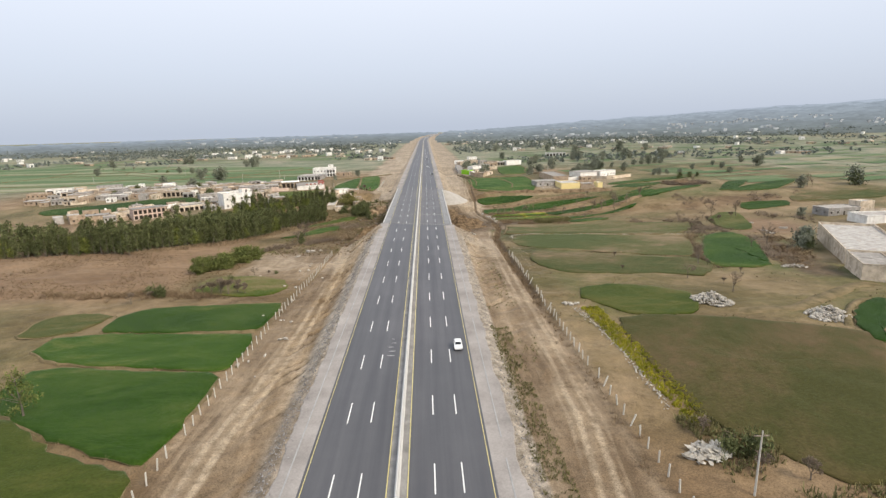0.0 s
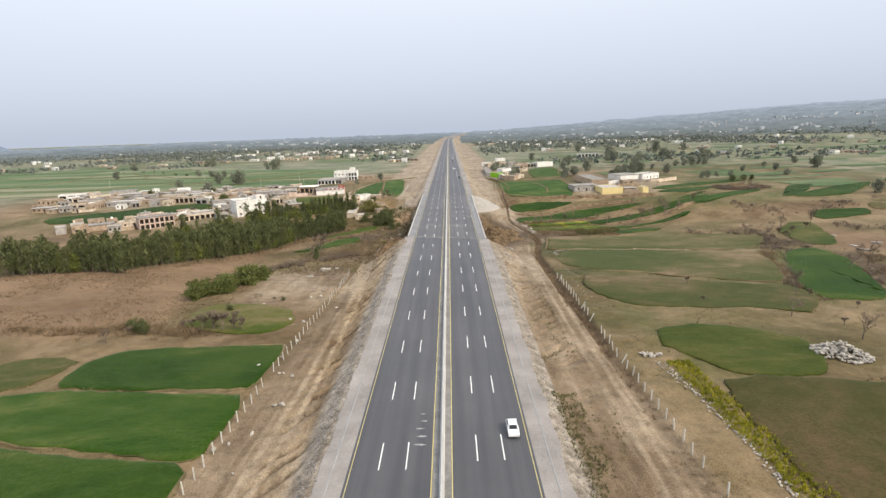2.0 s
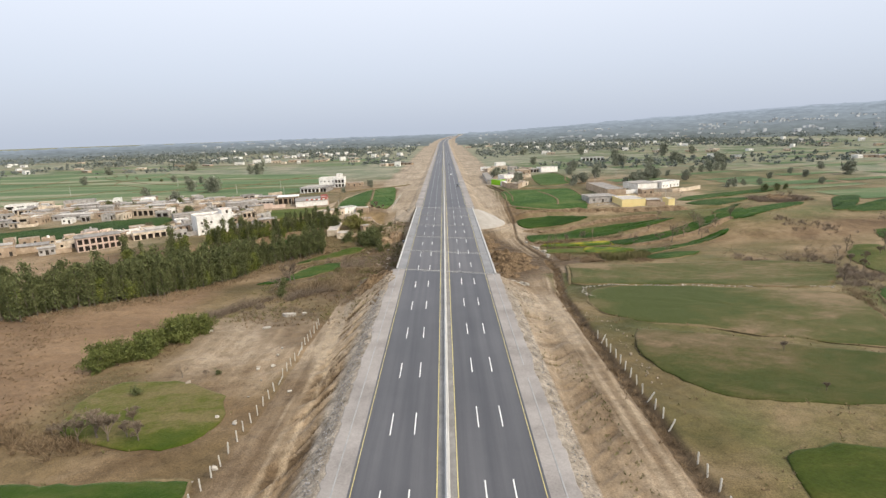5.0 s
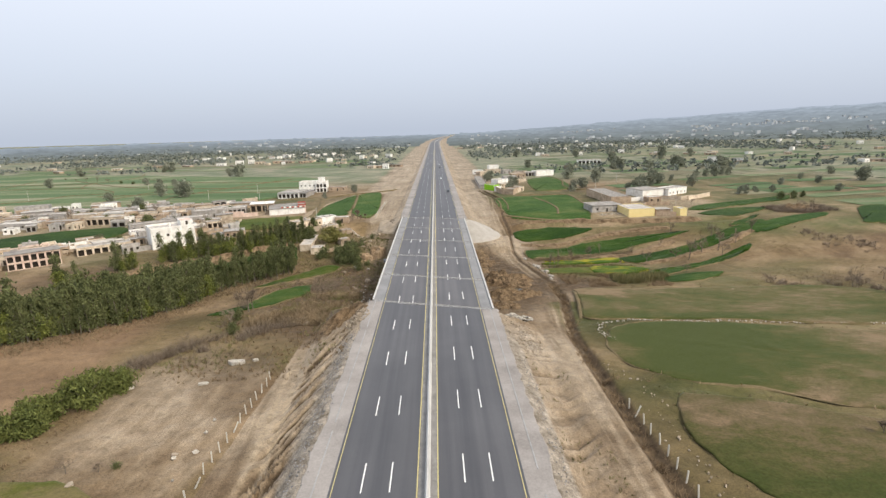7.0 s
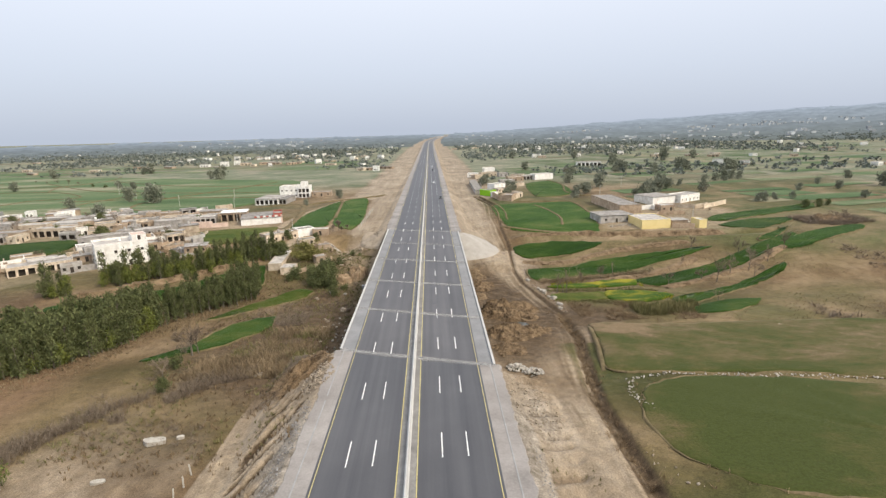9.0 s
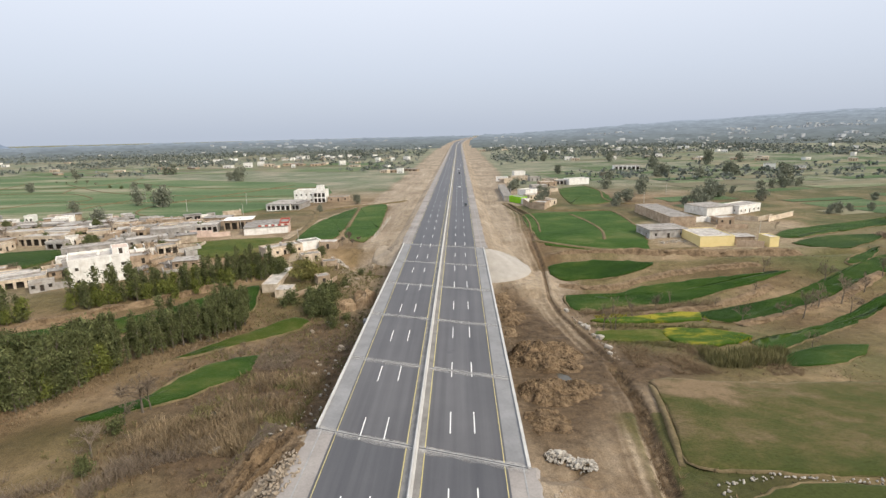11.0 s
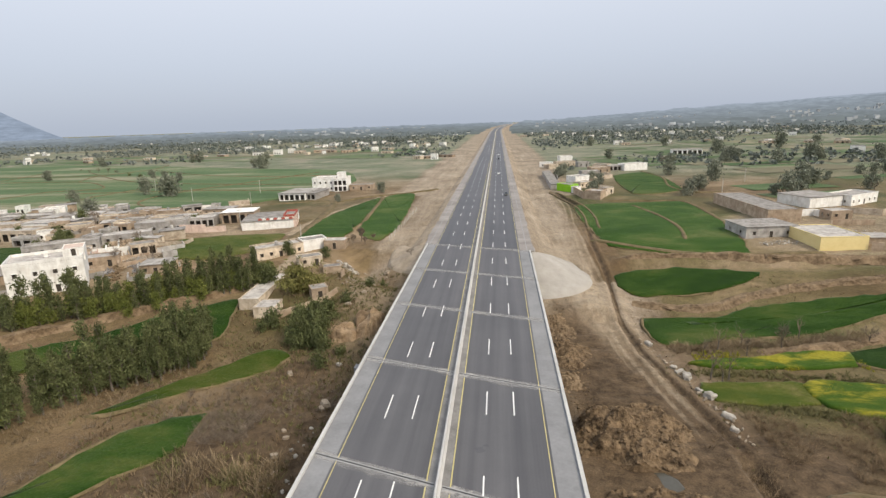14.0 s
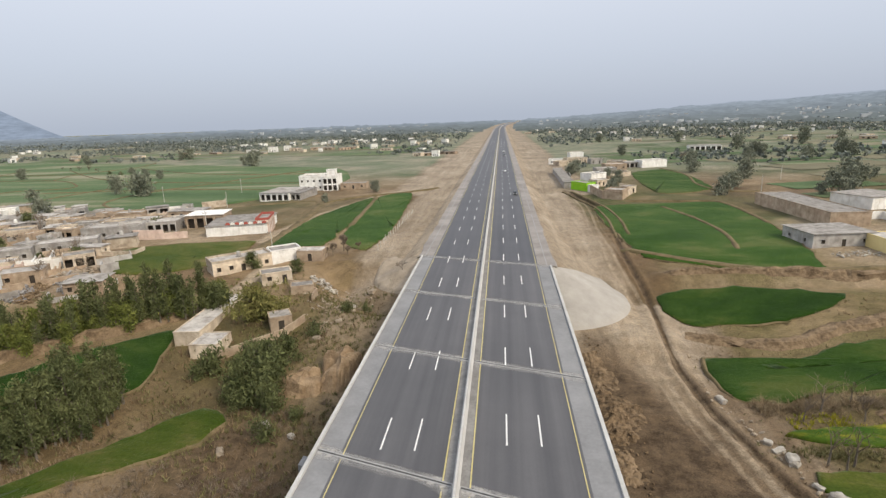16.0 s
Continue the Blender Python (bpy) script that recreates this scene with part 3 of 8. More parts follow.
            if x > 0:
                pit += 0.45 * math.exp(-((x - 29) / 10) ** 2 - ((y - 294) / 20) ** 2) + 0.5 * math.exp(-((x - 22) / 9) ** 2 - ((y - 238) / 14) ** 2) + 0.35 * math.exp(-((x - 21) / 6) ** 2 - ((y - 316) / 22) ** 2)
                # Ground coloured darker along a strip beside the oval field.
                pit += 0.75 * (1 - smooth(3, 12, along(((145, 202), (132, 170), (124, 138)), x, y))) if near else 0.0
                if 33 < x < 44 and 268 < y < 395:
                    pit += 0.9 * (1 - smooth(0.3, 1.0, along(RUT_EAST, x, y)))
            else:
                pit += 0.62 * math.exp(-((x + 50) / 22) ** 2 - ((y - 250) / 26) ** 2) + 0.5 * math.exp(-((x + 33) / 12) ** 2 - ((y - 228) / 14) ** 2) + 0.4 * math.exp(-((x + 40) / 14) ** 2 - ((y - 296) / 16) ** 2)
            tags["damp"].append(max(wet, min(1, pit), side))
            lush = smooth(38, 46, x) * (1 - 0.9 * math.exp(-((x - 44) / 10) ** 2 - ((y - 222) / 14) ** 2)) * (1 - smooth(330, 480, x)) * smooth(60, 110, y) * (1 - smooth(430, 560, y)) * (0.95 + 1.2 * noise.noise((x * 0.02, y * 0.035, 5))) if x > 0 else 0.8 * smooth(70, 90, -x) * smooth(285, 300, y) * (1 - smooth(330, 350, y)) + 0.7 * smooth(62, 80, -x) * (1 - smooth(118, 140, y))
            tags["grassy"].append(0.3 * lush)
            # Grows with distance and drives the haze colour of far land.
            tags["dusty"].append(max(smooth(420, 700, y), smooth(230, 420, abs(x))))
            tags["scrubland"].append(smooth(64, 88, -x) * smooth(122, 150, y) * (1 - smooth(225, 275, y)) if x < 0 else 0.9 * (1 - smooth(0.6, 1.2, math.hypot((x - 165) / 22, (y - 231) / 27))))
    k = len(xs)
    faces = [(j * k + i, j * k + i + 1, (j + 1) * k + i + 1, (j + 1) * k + i) for j in range(len(ys) - 1) for i in range(k - 1)]
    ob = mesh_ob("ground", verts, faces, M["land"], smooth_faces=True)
    for key, values in tags.items():
        ob.data.attributes.new(key, "FLOAT", "POINT").data.foreach_set("value", values)
    return tagged(ob, "dry brown winter land with patches of thin grass", "ground", kind="structure")


build_ground()


# ---- motorway ----
def ribbon(name, spans, mat, lift, ys, parent=None, thick=0.0, x_of=None):
    """Strips along the road between pairs of offsets, lift above it; with thickness they get sides."""
    verts, faces = [], []
    for a, b in spans:
        n0 = len(verts)
        for y in ys:
            cx, z = road_x(y), road_z(y) + lift
            verts += [(cx + a, y, z), (cx + b, y, z)] + ([(cx + a, y, z - thick), (cx + b, y, z - thick)] if thick else [])
        w = 4 if thick else 2
        for i in range(len(ys) - 1):
            p, q = n0 + i * w, n0 + (i + 1) * w
            faces.append((p, p + 1, q + 1, q))
            if thick:
                faces += [(p + 1, p + 3, q + 3, q + 1), (p + 2, p, q, q + 2)]
        if thick:
            p, q = n0, n0 + (len(ys) - 1) * w
            faces += [(p, p + 2, p + 3, p + 1), (q, q + 1, q + 3, q + 2)]
    return mesh_ob(name, verts, faces, mat, parent)


def ragged_shoulder(side, ys):
    """Compacted gravel beside the asphalt, whose outer edge crumbles away unevenly."""
    verts = []
    for y in ys:
        edge = 16.3 + (0.7 * noise.noise((side * 3, y * 0.11, 1)) + 0.45 * (1 - smooth(200, 340, y)) * noise.noise((side * 3, y * 0.6, 4)) if y < 420 else 0.0)
        for off, dz in ((12.5, -0.004), (14.4, -0.004), (edge, -0.01), (edge + 0.5, -0.45)):
            verts.append((road_x(y) + side * off, y, road_z(y) + dz))
    faces = [(i * 4 + j, i * 4 + j + 1, i * 4 + j + 5, i * 4 + j + 4)[::side] for i in range(len(ys) - 1) for j in range(3)]
    tagged(mesh_ob("shoulder", verts, faces, M["shoulder"]), "pale compacted gravel shoulder beside the asphalt", "shoulder", kind="structure")


def kerb_runs(ys, side):
    """Stretches of kerb with short breaks where gravel covers it."""
    r = random.Random(side + 5)
    y, out = ys[0], []
    while y < min(ys[-1], 900):
        end = min(ys[-1], y + r.uniform(30, 75))
        out.append((y, end))
        y = end + r.uniform(1.0, 6.0)
    return out


YS = steps(((-160, 420, 10), (420, 1650, 40), (1650, 4300, 50)))
tagged(ribbon("road", ((-12.5, 12.5),), M["asphalt"], 0.0, YS), "new dark grey asphalt six-lane motorway", "road", kind="structure")
for side in (-1, 1):
    near_end, far_end = JOINTS[0] + SKEW * side * 14.5, JOINTS[-1] + SKEW * side * 14.5
    for stretch in ([y for y in YS if y < near_end - 1] + [near_end], [far_end] + [y for y in YS if y > far_end + 1]):
        worn = steps(((stretch[0], 400, 1.0), (400, stretch[-1], 30)) if stretch[-1] > 400 else ((stretch[0], stretch[-1], 1.0),))
        ragged_shoulder(side, worn)
        for y0, y1 in kerb_runs(stretch, side):
            lo, hi = sorted((side * 14.42, side * 14.62))
            tagged(ribbon("kerb", ((lo, hi),), M["joint_dust"], 0.04, steps(((y0, y1, 20),)), thick=0.08), "thin pale concrete kerb along the shoulder", "kerb", kind="structure")
tagged(ribbon("edge_line", ((-12.16, -12.05), (12.05, 12.16)), M["paint_yellow"], 0.012, YS), "thin yellow painted edge lines", "road marking", kind="structure")
tagged(ribbon("median_strip", ((-1.2, -0.37), (0.37, 1.2)), M["median_dust"], 0.009, YS), "pale dusty strips beside the median barrier", "road edge", kind="structure")
tagged(ribbon("median_line", ((-1.40, -1.25), (1.25, 1.40)), M["paint_yellow"], 0.012, YS), "yellow painted lines along the median", "road marking", kind="structure")


def lane_dashes():
    """Six-metre dashes every eighteen metres on four lane lines."""
    root = tagged(new("lane_dashes"), "white painted lane dashes on the asphalt", "road marking", kind="structure")
    me = bpy.data.meshes.new("dash")
    me.from_pydata([(-0.09, 0, 0), (0.09, 0, 0), (0.09, 6, 0), (-0.09, 6, 0)], [], [(0, 1, 2, 3)])
    me.materials.append(M["paint_white"])
    far_v, far_f = [], []
    for off, first in ((-8.4, DASH_WEST), (-4.78, DASH_WEST), (4.78, DASH_EAST), (8.4, DASH_EAST)):
        for k in range(-8, 62):
            y = first + PERIOD * k
            if k < 30:
                d = new("dash", me)
                d.parent = root
                d.location = (off, y, road_z(y) + 0.013)
                d.rotation_euler[0] = math.atan2(road_z(y + 6) - road_z(y), 6)
            else:
                n0, x0 = len(far_v), road_x(y) + off
                far_v += [(x0 - 0.1, y, 10.41), (x0 + 0.1, y, 10.41), (road_x(y + 6) + off + 0.1, y + 6, 10.41), (road_x(y + 6) + off - 0.1, y + 6, 10.41)]
                far_f.append((n0, n0 + 1, n0 + 2, n0 + 3))
    tagged(mesh_ob("far_dashes", far_v, far_f, M["paint_white"], root), kind="stuff")


PERIOD, DASH_EAST, DASH_WEST = 18.0, 44.0, 42.6
lane_dashes()


def profile_run(name, outline, ys, mat, off=0.0, parent=None, gap_every=0):
    """A closed cross-section swept along the road."""
    verts, faces, k = [], [], len(outline)
    for y in ys:
        verts += [(road_x(y) + off + x, y, road_z(y) + z) for x, z in outline]
    for i in range(len(ys) - 1):
        for j in range(k):
            a, b = i * k + j, i * k + (j + 1) % k
            faces.append((a, b, b + k, a + k))
    faces += [tuple(reversed(range(k))), tuple(range((len(ys) - 1) * k, len(ys) * k))]
    return mesh_ob(name, verts, faces, mat, parent)


barrier = profile_run("median_barrier", ((-0.36, 0), (0.36, 0), (0.30, 0.12), (0.16, 0.36), (0.11, 0.92), (-0.11, 0.92), (-0.16, 0.36), (-0.30, 0.12)), YS, M["barrier"])
tagged(barrier, "pale concrete safety barrier along the median", "barrier", kind="structure")


# ---- bridge ----
def skewed(verts):
    """Shear a piece of deck along the skew, keeping it on the road's grade."""
    return [(x, y + SKEW * x, z + road_z(y + SKEW * x) - road_z(y)) for x, y, z in verts]


def build_bridge():
    root = tagged(new("bridge"), "long skewed concrete bridge deck with expansion joints over a dry stream", "bridge", kind="structure")
    for a, b in zip(JOINTS, JOINTS[1:]):
        ya, yb = a + 0.02, b - 0.02
        za, zb = road_z(ya), road_z(yb)
        for s in (-1, 1):
            lo, hi = sorted((s * 12.45, s * DECK))
            v = skewed([(lo, ya, za + 0.004), (hi, ya, za + 0.004), (hi, yb, zb + 0.004), (lo, yb, zb + 0.004)])
            w = [(x, y, z - 0.5) for x, y, z in v]
            mesh_ob("deck_edge", v + w, [(0, 1, 2, 3), (4, 7, 6, 5), (0, 4, 5, 1), (1, 5, 6, 2), (2, 6, 7, 3), (3, 7, 4, 0)], M["deck"], root)
            lo, hi = sorted((s * (DECK - 0.42), s * DECK))
            v = skewed([(lo, ya, za), (hi, ya, za), (hi, yb, zb), (lo, yb, zb)])
            top = [(x, y, z + 0.28) for x, y, z in v]
            low = [(x, y, z - 0.6) for x, y, z in v]
            mesh_ob("parapet_kerb", top + low, [(0, 1, 2, 3), (4, 7, 6, 5), (0, 4, 5, 1), (1, 5, 6, 2), (2, 6, 7, 3), (3, 7, 4, 0)], M["barrier"], root)
        v = skewed([(-12.6, ya, za - 0.02), (12.6, ya, za - 0.02), (12.6, yb, zb - 0.02), (-12.6, yb, zb - 0.02)])
        w = [(x, y, z - 0.45) for x, y, z in v]
        mesh_ob("deck_slab", v + w, [(0, 1, 2, 3), (4, 7, 6, 5), (0, 4, 5, 1), (1, 5, 6, 2), (2, 6, 7, 3), (3, 7, 4, 0)], M["deck"], root)
        v = skewed([(-12.44, ya, za + 0.006), (12.44, ya, za + 0.006), (12.44, yb, zb + 0.006), (-12.44, yb, zb + 0.006)])
        mesh_ob("deck_surface", v, [(0, 1, 2, 3)], M["deck_asphalt"], root)
        for gx in (-13.2, -9.4, -5.6, -1.9, 1.9, 5.6, 9.4, 13.2):
            v = skewed([(gx - 0.3, ya, za - 0.5), (gx + 0.3, ya, za - 0.5), (gx + 0.3, yb, zb - 0.5), (gx - 0.3, yb, zb - 0.5)])
            w = [(x, y, z - 1.4) for x, y, z in v]
            mesh_ob("girder", v + w, [(0, 1, 2, 3), (4, 7, 6, 5), (0, 4, 5, 1), (1, 5, 6, 2), (2, 6, 7, 3), (3, 7, 4, 0)], M["deck"], root)
    rows = 36
    for j in JOINTS:
        z = road_z(j)
        v, fade = [], []
        for i in range(rows + 1):
            x = -DECK + 0.45 + (2 * DECK - 0.9) * i / rows
            wide = 1.35 + 0.9 * noise.noise((x * 0.35, j, 2))
            near = 0.55 + 0.45 * math.exp(-((abs(x) - 1.2) / 2.6) ** 2) + 0.3 * smooth(9, 14, abs(x))
            for o, k in ((-1, 0), (-0.4, 0.75), (0, 1), (0.4, 0.75), (1, 0)):
                v.append((x, j + o * wide, z + 0.011))
                fade.append(k * near)
        dust = mesh_ob("joint_dust", skewed(v), [(i * 5 + q, i * 5 + 5 + q, i * 5 + 6 + q, i * 5 + 1 + q) for i in range(rows) for q in range(4)], M["dust_film"], root)
        dust.data.attributes.new("fade", "FLOAT", "POINT").data.foreach_set("value", fade)
        for name, half, mat, lift in (("joint_bed", 0.30, "joint_dust", 0.016), ("joint_gap", 0.11, "joint", 0.02)):
            for lo, hi in ((-DECK + 0.45, -0.45), (0.45, DECK - 0.45)):
                v = skewed([(lo, j - half, z + lift), (hi, j - half, z + lift), (hi, j + half, z + lift), (lo, j + half, z + lift)])
                mesh_ob(name, v, [(0, 1, 2, 3)], M[mat], root)
    for j in JOINTS[1:-1]:
        z = road_z(j) - 1.9
        west = -17.4 if j == JOINTS[2] else -14.5
        v = skewed([(west, j - 0.8, z), (14.5, j - 0.8, z), (14.5, j + 0.8, z), (west, j + 0.8, z)])
        w = [(x, y, q - 1.0) for x, y, q in v]
        mesh_ob("pier_cap", v + w, [(0, 1, 2, 3), (4, 7, 6, 5), (0, 4, 5, 1), (1, 5, 6, 2), (2, 6, 7, 3), (3, 7, 4, 0)], M["deck"], root)
        for px in (-12, -4, 4, 12):
            ring = [(px + 0.65 * math.cos(k * math.pi / 8), j + SKEW * px + 0.65 * math.sin(k * math.pi / 8)) for k in range(16)]
            base = land(px, j + SKEW * px) - 1
            v = [(x, y, z - 1.0) for x, y in ring] + [(x, y, base) for x, y in ring]
            mesh_ob("pier", v, [(k, k + 16, (k + 1) % 16 + 16, (k + 1) % 16) for k in range(16)], M["deck"], root)
    for j in (JOINTS[0] - 0.6, JOINTS[-1] + 0.6):
        z = road_z(j) - 0.5
        v = skewed([(-DECK, j - 0.55, z), (DECK, j - 0.55, z), (DECK, j + 0.55, z), (-DECK, j + 0.55, z)])
        w = [(x, y, 0.0) for x, y, q in v]
        mesh_ob("abutment", v + w, [(0, 1, 2, 3), (0, 4, 5, 1), (1, 5, 6, 2), (2, 6, 7, 3), (3, 7, 4, 0)], M["deck"], root)


build_bridge()


# ---- fields ----
def outline_of(pts, spacing=2.2, wobble=0.5, seed=0):
    """A closed, rounded, slightly uneven outline through the corners."""
    out, n = [], len(pts)
    rnd = random.Random(seed)
    for i in range(n):
        p0, p1, p2, p3 = (Vector(pts[(i + k) % n]) for k in (-1, 0, 1, 2))
        k = max(2, int((p2 - p1).length / spacing))
        for s in range(k):
            t = s / k
            c = 0.5 * ((2 * p1) + (p2 - p0) * t + (2 * p0 - 5 * p1 + 4 * p2 - p3) * t * t + (3 * p1 - p0 - 3 * p2 + p3) * t ** 3)
            q = p1.lerp(p2, t).lerp(c, 0.7)
            out.append((q.x + rnd.uniform(-wobble, wobble), q.y + rnd.uniform(-wobble, wobble)))
    return out


EDGES = []


def field(name, label, mat, pts, lift=0.3, bund=True, spacing=2.2, z=None):
    """A crop on the land inside an outline, ringed by a low earth bund."""
    line = outline_of(pts, spacing, seed=len(label) + int(abs(pts[0][0])))
    EDGES.append(line)
    cx, cy = sum(p[0] for p in line) / len(line), sum(p[1] for p in line) / len(line)
    n = len(line)
    zz = z or (lambda x, y: max(land(x, y), land(x, y) + 0.5 * rough(x, y)))
    verts = [(x, y, zz(x, y) - 0.15) for x, y in line]
    scales = (1.0, 0.985, 0.93, 0.84, 0.72, 0.58, 0.43, 0.28, 0.13)
    for k, s in enumerate(scales):
        for x, y in line:
            px, py = cx + (x - cx) * s, cy + (y - cy) * s
            verts.append((px, py, zz(px, py) + lift * (0.1 if k == 0 else 0.75 if k == 1 else 1.0) + 0.12 * noise.noise((px * 0.3, py * 0.3, 5))))
    verts.append((cx, cy, zz(cx, cy) + lift))
    rings = len(scales) + 1
    faces = [(r * n + i, r * n + (i + 1) % n, (r + 1) * n + (i + 1) % n, (r + 1) * n + i) for r in range(rings - 1) for i in range(n)]
    faces += [((rings - 1) * n + i, (rings - 1) * n + (i + 1) % n, rings * n) for i in range(n)]
    root = tagged(new(name), label, "field", kind="structure")
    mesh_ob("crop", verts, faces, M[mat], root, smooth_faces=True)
    if bund:
        verts, faces = [], []
        prof = ((-0.9, -0.5), (-0.45, 0.75), (0.0, 1.0), (0.5, 0.7), (1.0, -0.5))
        for i in range(n):
            (ax, ay), (bx, by) = line[i - 1], line[(i + 1) % n]
            dx, dy = bx - ax, by - ay
            d = math.hypot(dx, dy) or 1
            x, y = line[i]
            wide = max(0.04, 0.75 * (noise.noise((x * 0.06, y * 0.06, 4)) + 0.2) + 0.15 * noise.noise((x * 0.5, y * 0.5, 6)))
            for o, h in prof:
                px, py = x + dy / d * o * wide, y - dx / d * o * wide
                verts.append((px, py, zz(px, py) + h * (lift * 0.8 * min(1, 3 * wide) + 0.4 * wide * wide) + 0.2 * min(1, 2 * wide) * noise.noise((px * 0.9, py * 0.9, 1))))
        k = len(prof)
        faces = [(i * k + j, i * k + j + 1, ((i + 1) % n) * k + j + 1, ((i + 1) % n) * k + j) for i in range(n) for j in range(k - 1)]
        mesh_ob("earth_bund", verts, faces, M["bund"], root, smooth_faces=True)
    return root


field("crop_field", "lighter green young crop beside the fence", "thin_wheat", ((-67, 69), (-52.5, 59.3), (-38.5, 53), (-36.3, 49), (-36.5, 30), (-55, 28), (-72, 45)))
field("crop_field", "thin dark green crop field beside a stone row", "thin_wheat", ((45.1, 119.4), (48.9, 129.7), (62.8, 129.9), (74.0, 121.1), (68.9, 105.2), (54.4, 104.9)), 0.2, False)
field("fallow_field", "large brown fallow field with thin weeds", "fallow", ((49.7, 103.3), (70.8, 102.3), (94.5, 91.4), (96.0, 83.4), (60.7, 42.9), (50.3, 52.3), (46.3, 61.9), (46.1, 78.7)), 0.2, False)
field("wheat_field", "dense dark green young wheat field with earth bunds", "near_wheat", ((119.7, 199.9), (133.7, 217.5), (142.6, 217), (139.3, 196.3), (126.6, 170.6), (115.4, 149.6), (107.3, 146), (97.9, 148.1), (99.6, 161.4)))
field("wheat_field", "dense dark green young wheat field with earth bunds", "wheat", ((102.5, 99.7), (113.9, 109.3), (118.9, 109.6), (96.0, 83.4), (96.7, 89.5)))
field("crop_field", "thin olive and brown crop on terraced field", "olive", ((46.4, 258.4), (48.5, 260.0), (60, 258.8), (79.8, 258.4), (122.0, 259.5), (141.0, 248.1), (115.8, 218.3), (79.6, 223.6), (52, 225.0), (45, 225.5), (40.9, 228), (42.2, 234), (44.6, 245)))
field("wheat_field", "dense dark green young wheat field with earth bunds", "mid_wheat", ((41.0, 441.8), (68.5, 448.6), (92.7, 445.6), (81.0, 359.2), (49.3, 365.8), (40.7, 377.4)))
field("wheat_field", "dense dark green young wheat field with earth bunds", "mid_wheat", ((83.4, 562.8), (111.1, 579.5), (104.2, 492.0), (76.2, 477.7)))
field("wheat_field", "dense dark green young wheat field with earth bunds", "wheat", ((39.7, 348.8), (57.0, 350.8), (77.1, 344.6), (61.3, 335.5), (41.7, 336.6)))
field("wheat_field", "dense dark green young wheat field with earth bunds", "wheat", ((41.2, 323.2), (45.5, 322.6), (48.6, 319.0), (52.5, 319.6), (58.5, 323.2), (67, 327.0), (76.3, 328.6), (117.8, 331.1), (106.5, 325.7), (74.4, 314.0), (53.5, 311.5), (47.3, 308.0), (40.6, 309.6), (39.9, 315.5)))
field("wheat_field", "dense dark green young wheat field with earth bunds", "wheat", ((75.6, 304.5), (109.5, 315.2), (157.2, 340.9), (146.9, 327.2), (103.4, 304.6), (81.8, 297.1)))
field("wheat_field", "dense dark green young wheat field with earth bunds", "wheat", ((80.0, 282.1), (104.7, 294.1), (134.9, 310.9), (130.2, 304.5), (99.4, 286.0), (82.4, 276.4)))
field("wheat_field", "dense dark green young wheat field with earth bunds", "wheat", ((82.3, 272.8), (96.9, 280.1), (107.8, 280.0), (94.9, 269.5), (80.7, 266.9)))
field("wheat_field", "dense dark green young wheat field with earth bunds", "mid_wheat", ((-63.8, 371.4), (-66.7, 418.9), (-56.5, 472.2), (-51.0, 435.2), (-48.2, 394.0), (-49.6, 372.4)))
field("wheat_field", "dense dark green young wheat field with earth bunds", "mid_wheat", ((-46.3, 391.1), (-53.0, 471.8), (-39.2, 484.8), (-31.9, 399.5), (-34.9, 371.3)))
field("crop_field", "light green crop field beside village houses", "lime", ((-109.1, 374.3), (-72.5, 383.1), (-74.9, 355.8), (-95.3, 350.9)))

field("wheat_field", "dense dark green young wheat field with earth bunds", "wheat", ((-112.9, 277), (-96, 290.5), (-84.8, 300.4), (-76.8, 309.4), (-70, 315.6), (-60.4, 321.8), (-58.3, 317), (-57.3, 309.5), (-55.6, 302.7), (-58.5, 300.5), (-66, 300.5), (-76, 293), (-86, 285), (-100.1, 266)))
field("wheat_field", "dense dark green young wheat field with earth bunds", "wheat", ((-183, 313), (-228, 314), (-240, 331), (-209, 346), (-188, 360), (-161, 366), (-152, 352), (-156, 337)))
field("mustard_field", "green mustard strip in patchy yellow flower", "thin_mustard", ((44, 299.5), (50, 297.3), (64, 297.6), (75, 299.5), (77, 305.5), (69, 306), (58, 302)), lift=0.5, bund=False)
field("mustard_field", "green mustard strip in patchy yellow flower", "thin_mustard", ((62, 292.4), (75, 291.5), (82, 286), (76, 281.5), (68, 279.5), (62.5, 280.5), (60, 286)), lift=0.5, bund=False)
field("crop_field", "thin pale green crop strip by the stream", "lime", ((43.3, 290.6), (61.5, 291.8), (60.3, 283.8), (48.4, 282.8), (43.1, 284.3)), 0.2, False)
field("wheat_field", "long tapering green wheat plot above the reeds", "wheat", ((-67.2, 243.4), (-65.7, 246.5), (-62.0, 249.6), (-58.8, 254.0), (-57.2, 261.5), (-54.0, 268.5), (-48, 272.8), (-43.6, 274.4), (-42.2, 269.9), (-41.6, 264.6), (-45.9, 258.6), (-52.4, 251.3), (-56.1, 248.8), (-60.3, 245.9), (-64.2, 243.7)))
field("wheat_field", "long narrow strip of green wheat below trees", "strip_wheat", ((-64.1, 272.0), (-60.1, 277.8), (-55.6, 284.4), (-49.5, 290.3), (-44.1, 296.4), (-39.5, 297.8), (-36.6, 294.3), (-39.6, 288.2), (-48.9, 282.6), (-58.0, 274.9)))
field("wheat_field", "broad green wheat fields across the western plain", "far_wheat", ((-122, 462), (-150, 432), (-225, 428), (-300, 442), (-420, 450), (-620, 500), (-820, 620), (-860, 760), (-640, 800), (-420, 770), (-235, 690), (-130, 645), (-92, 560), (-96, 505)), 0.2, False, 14)
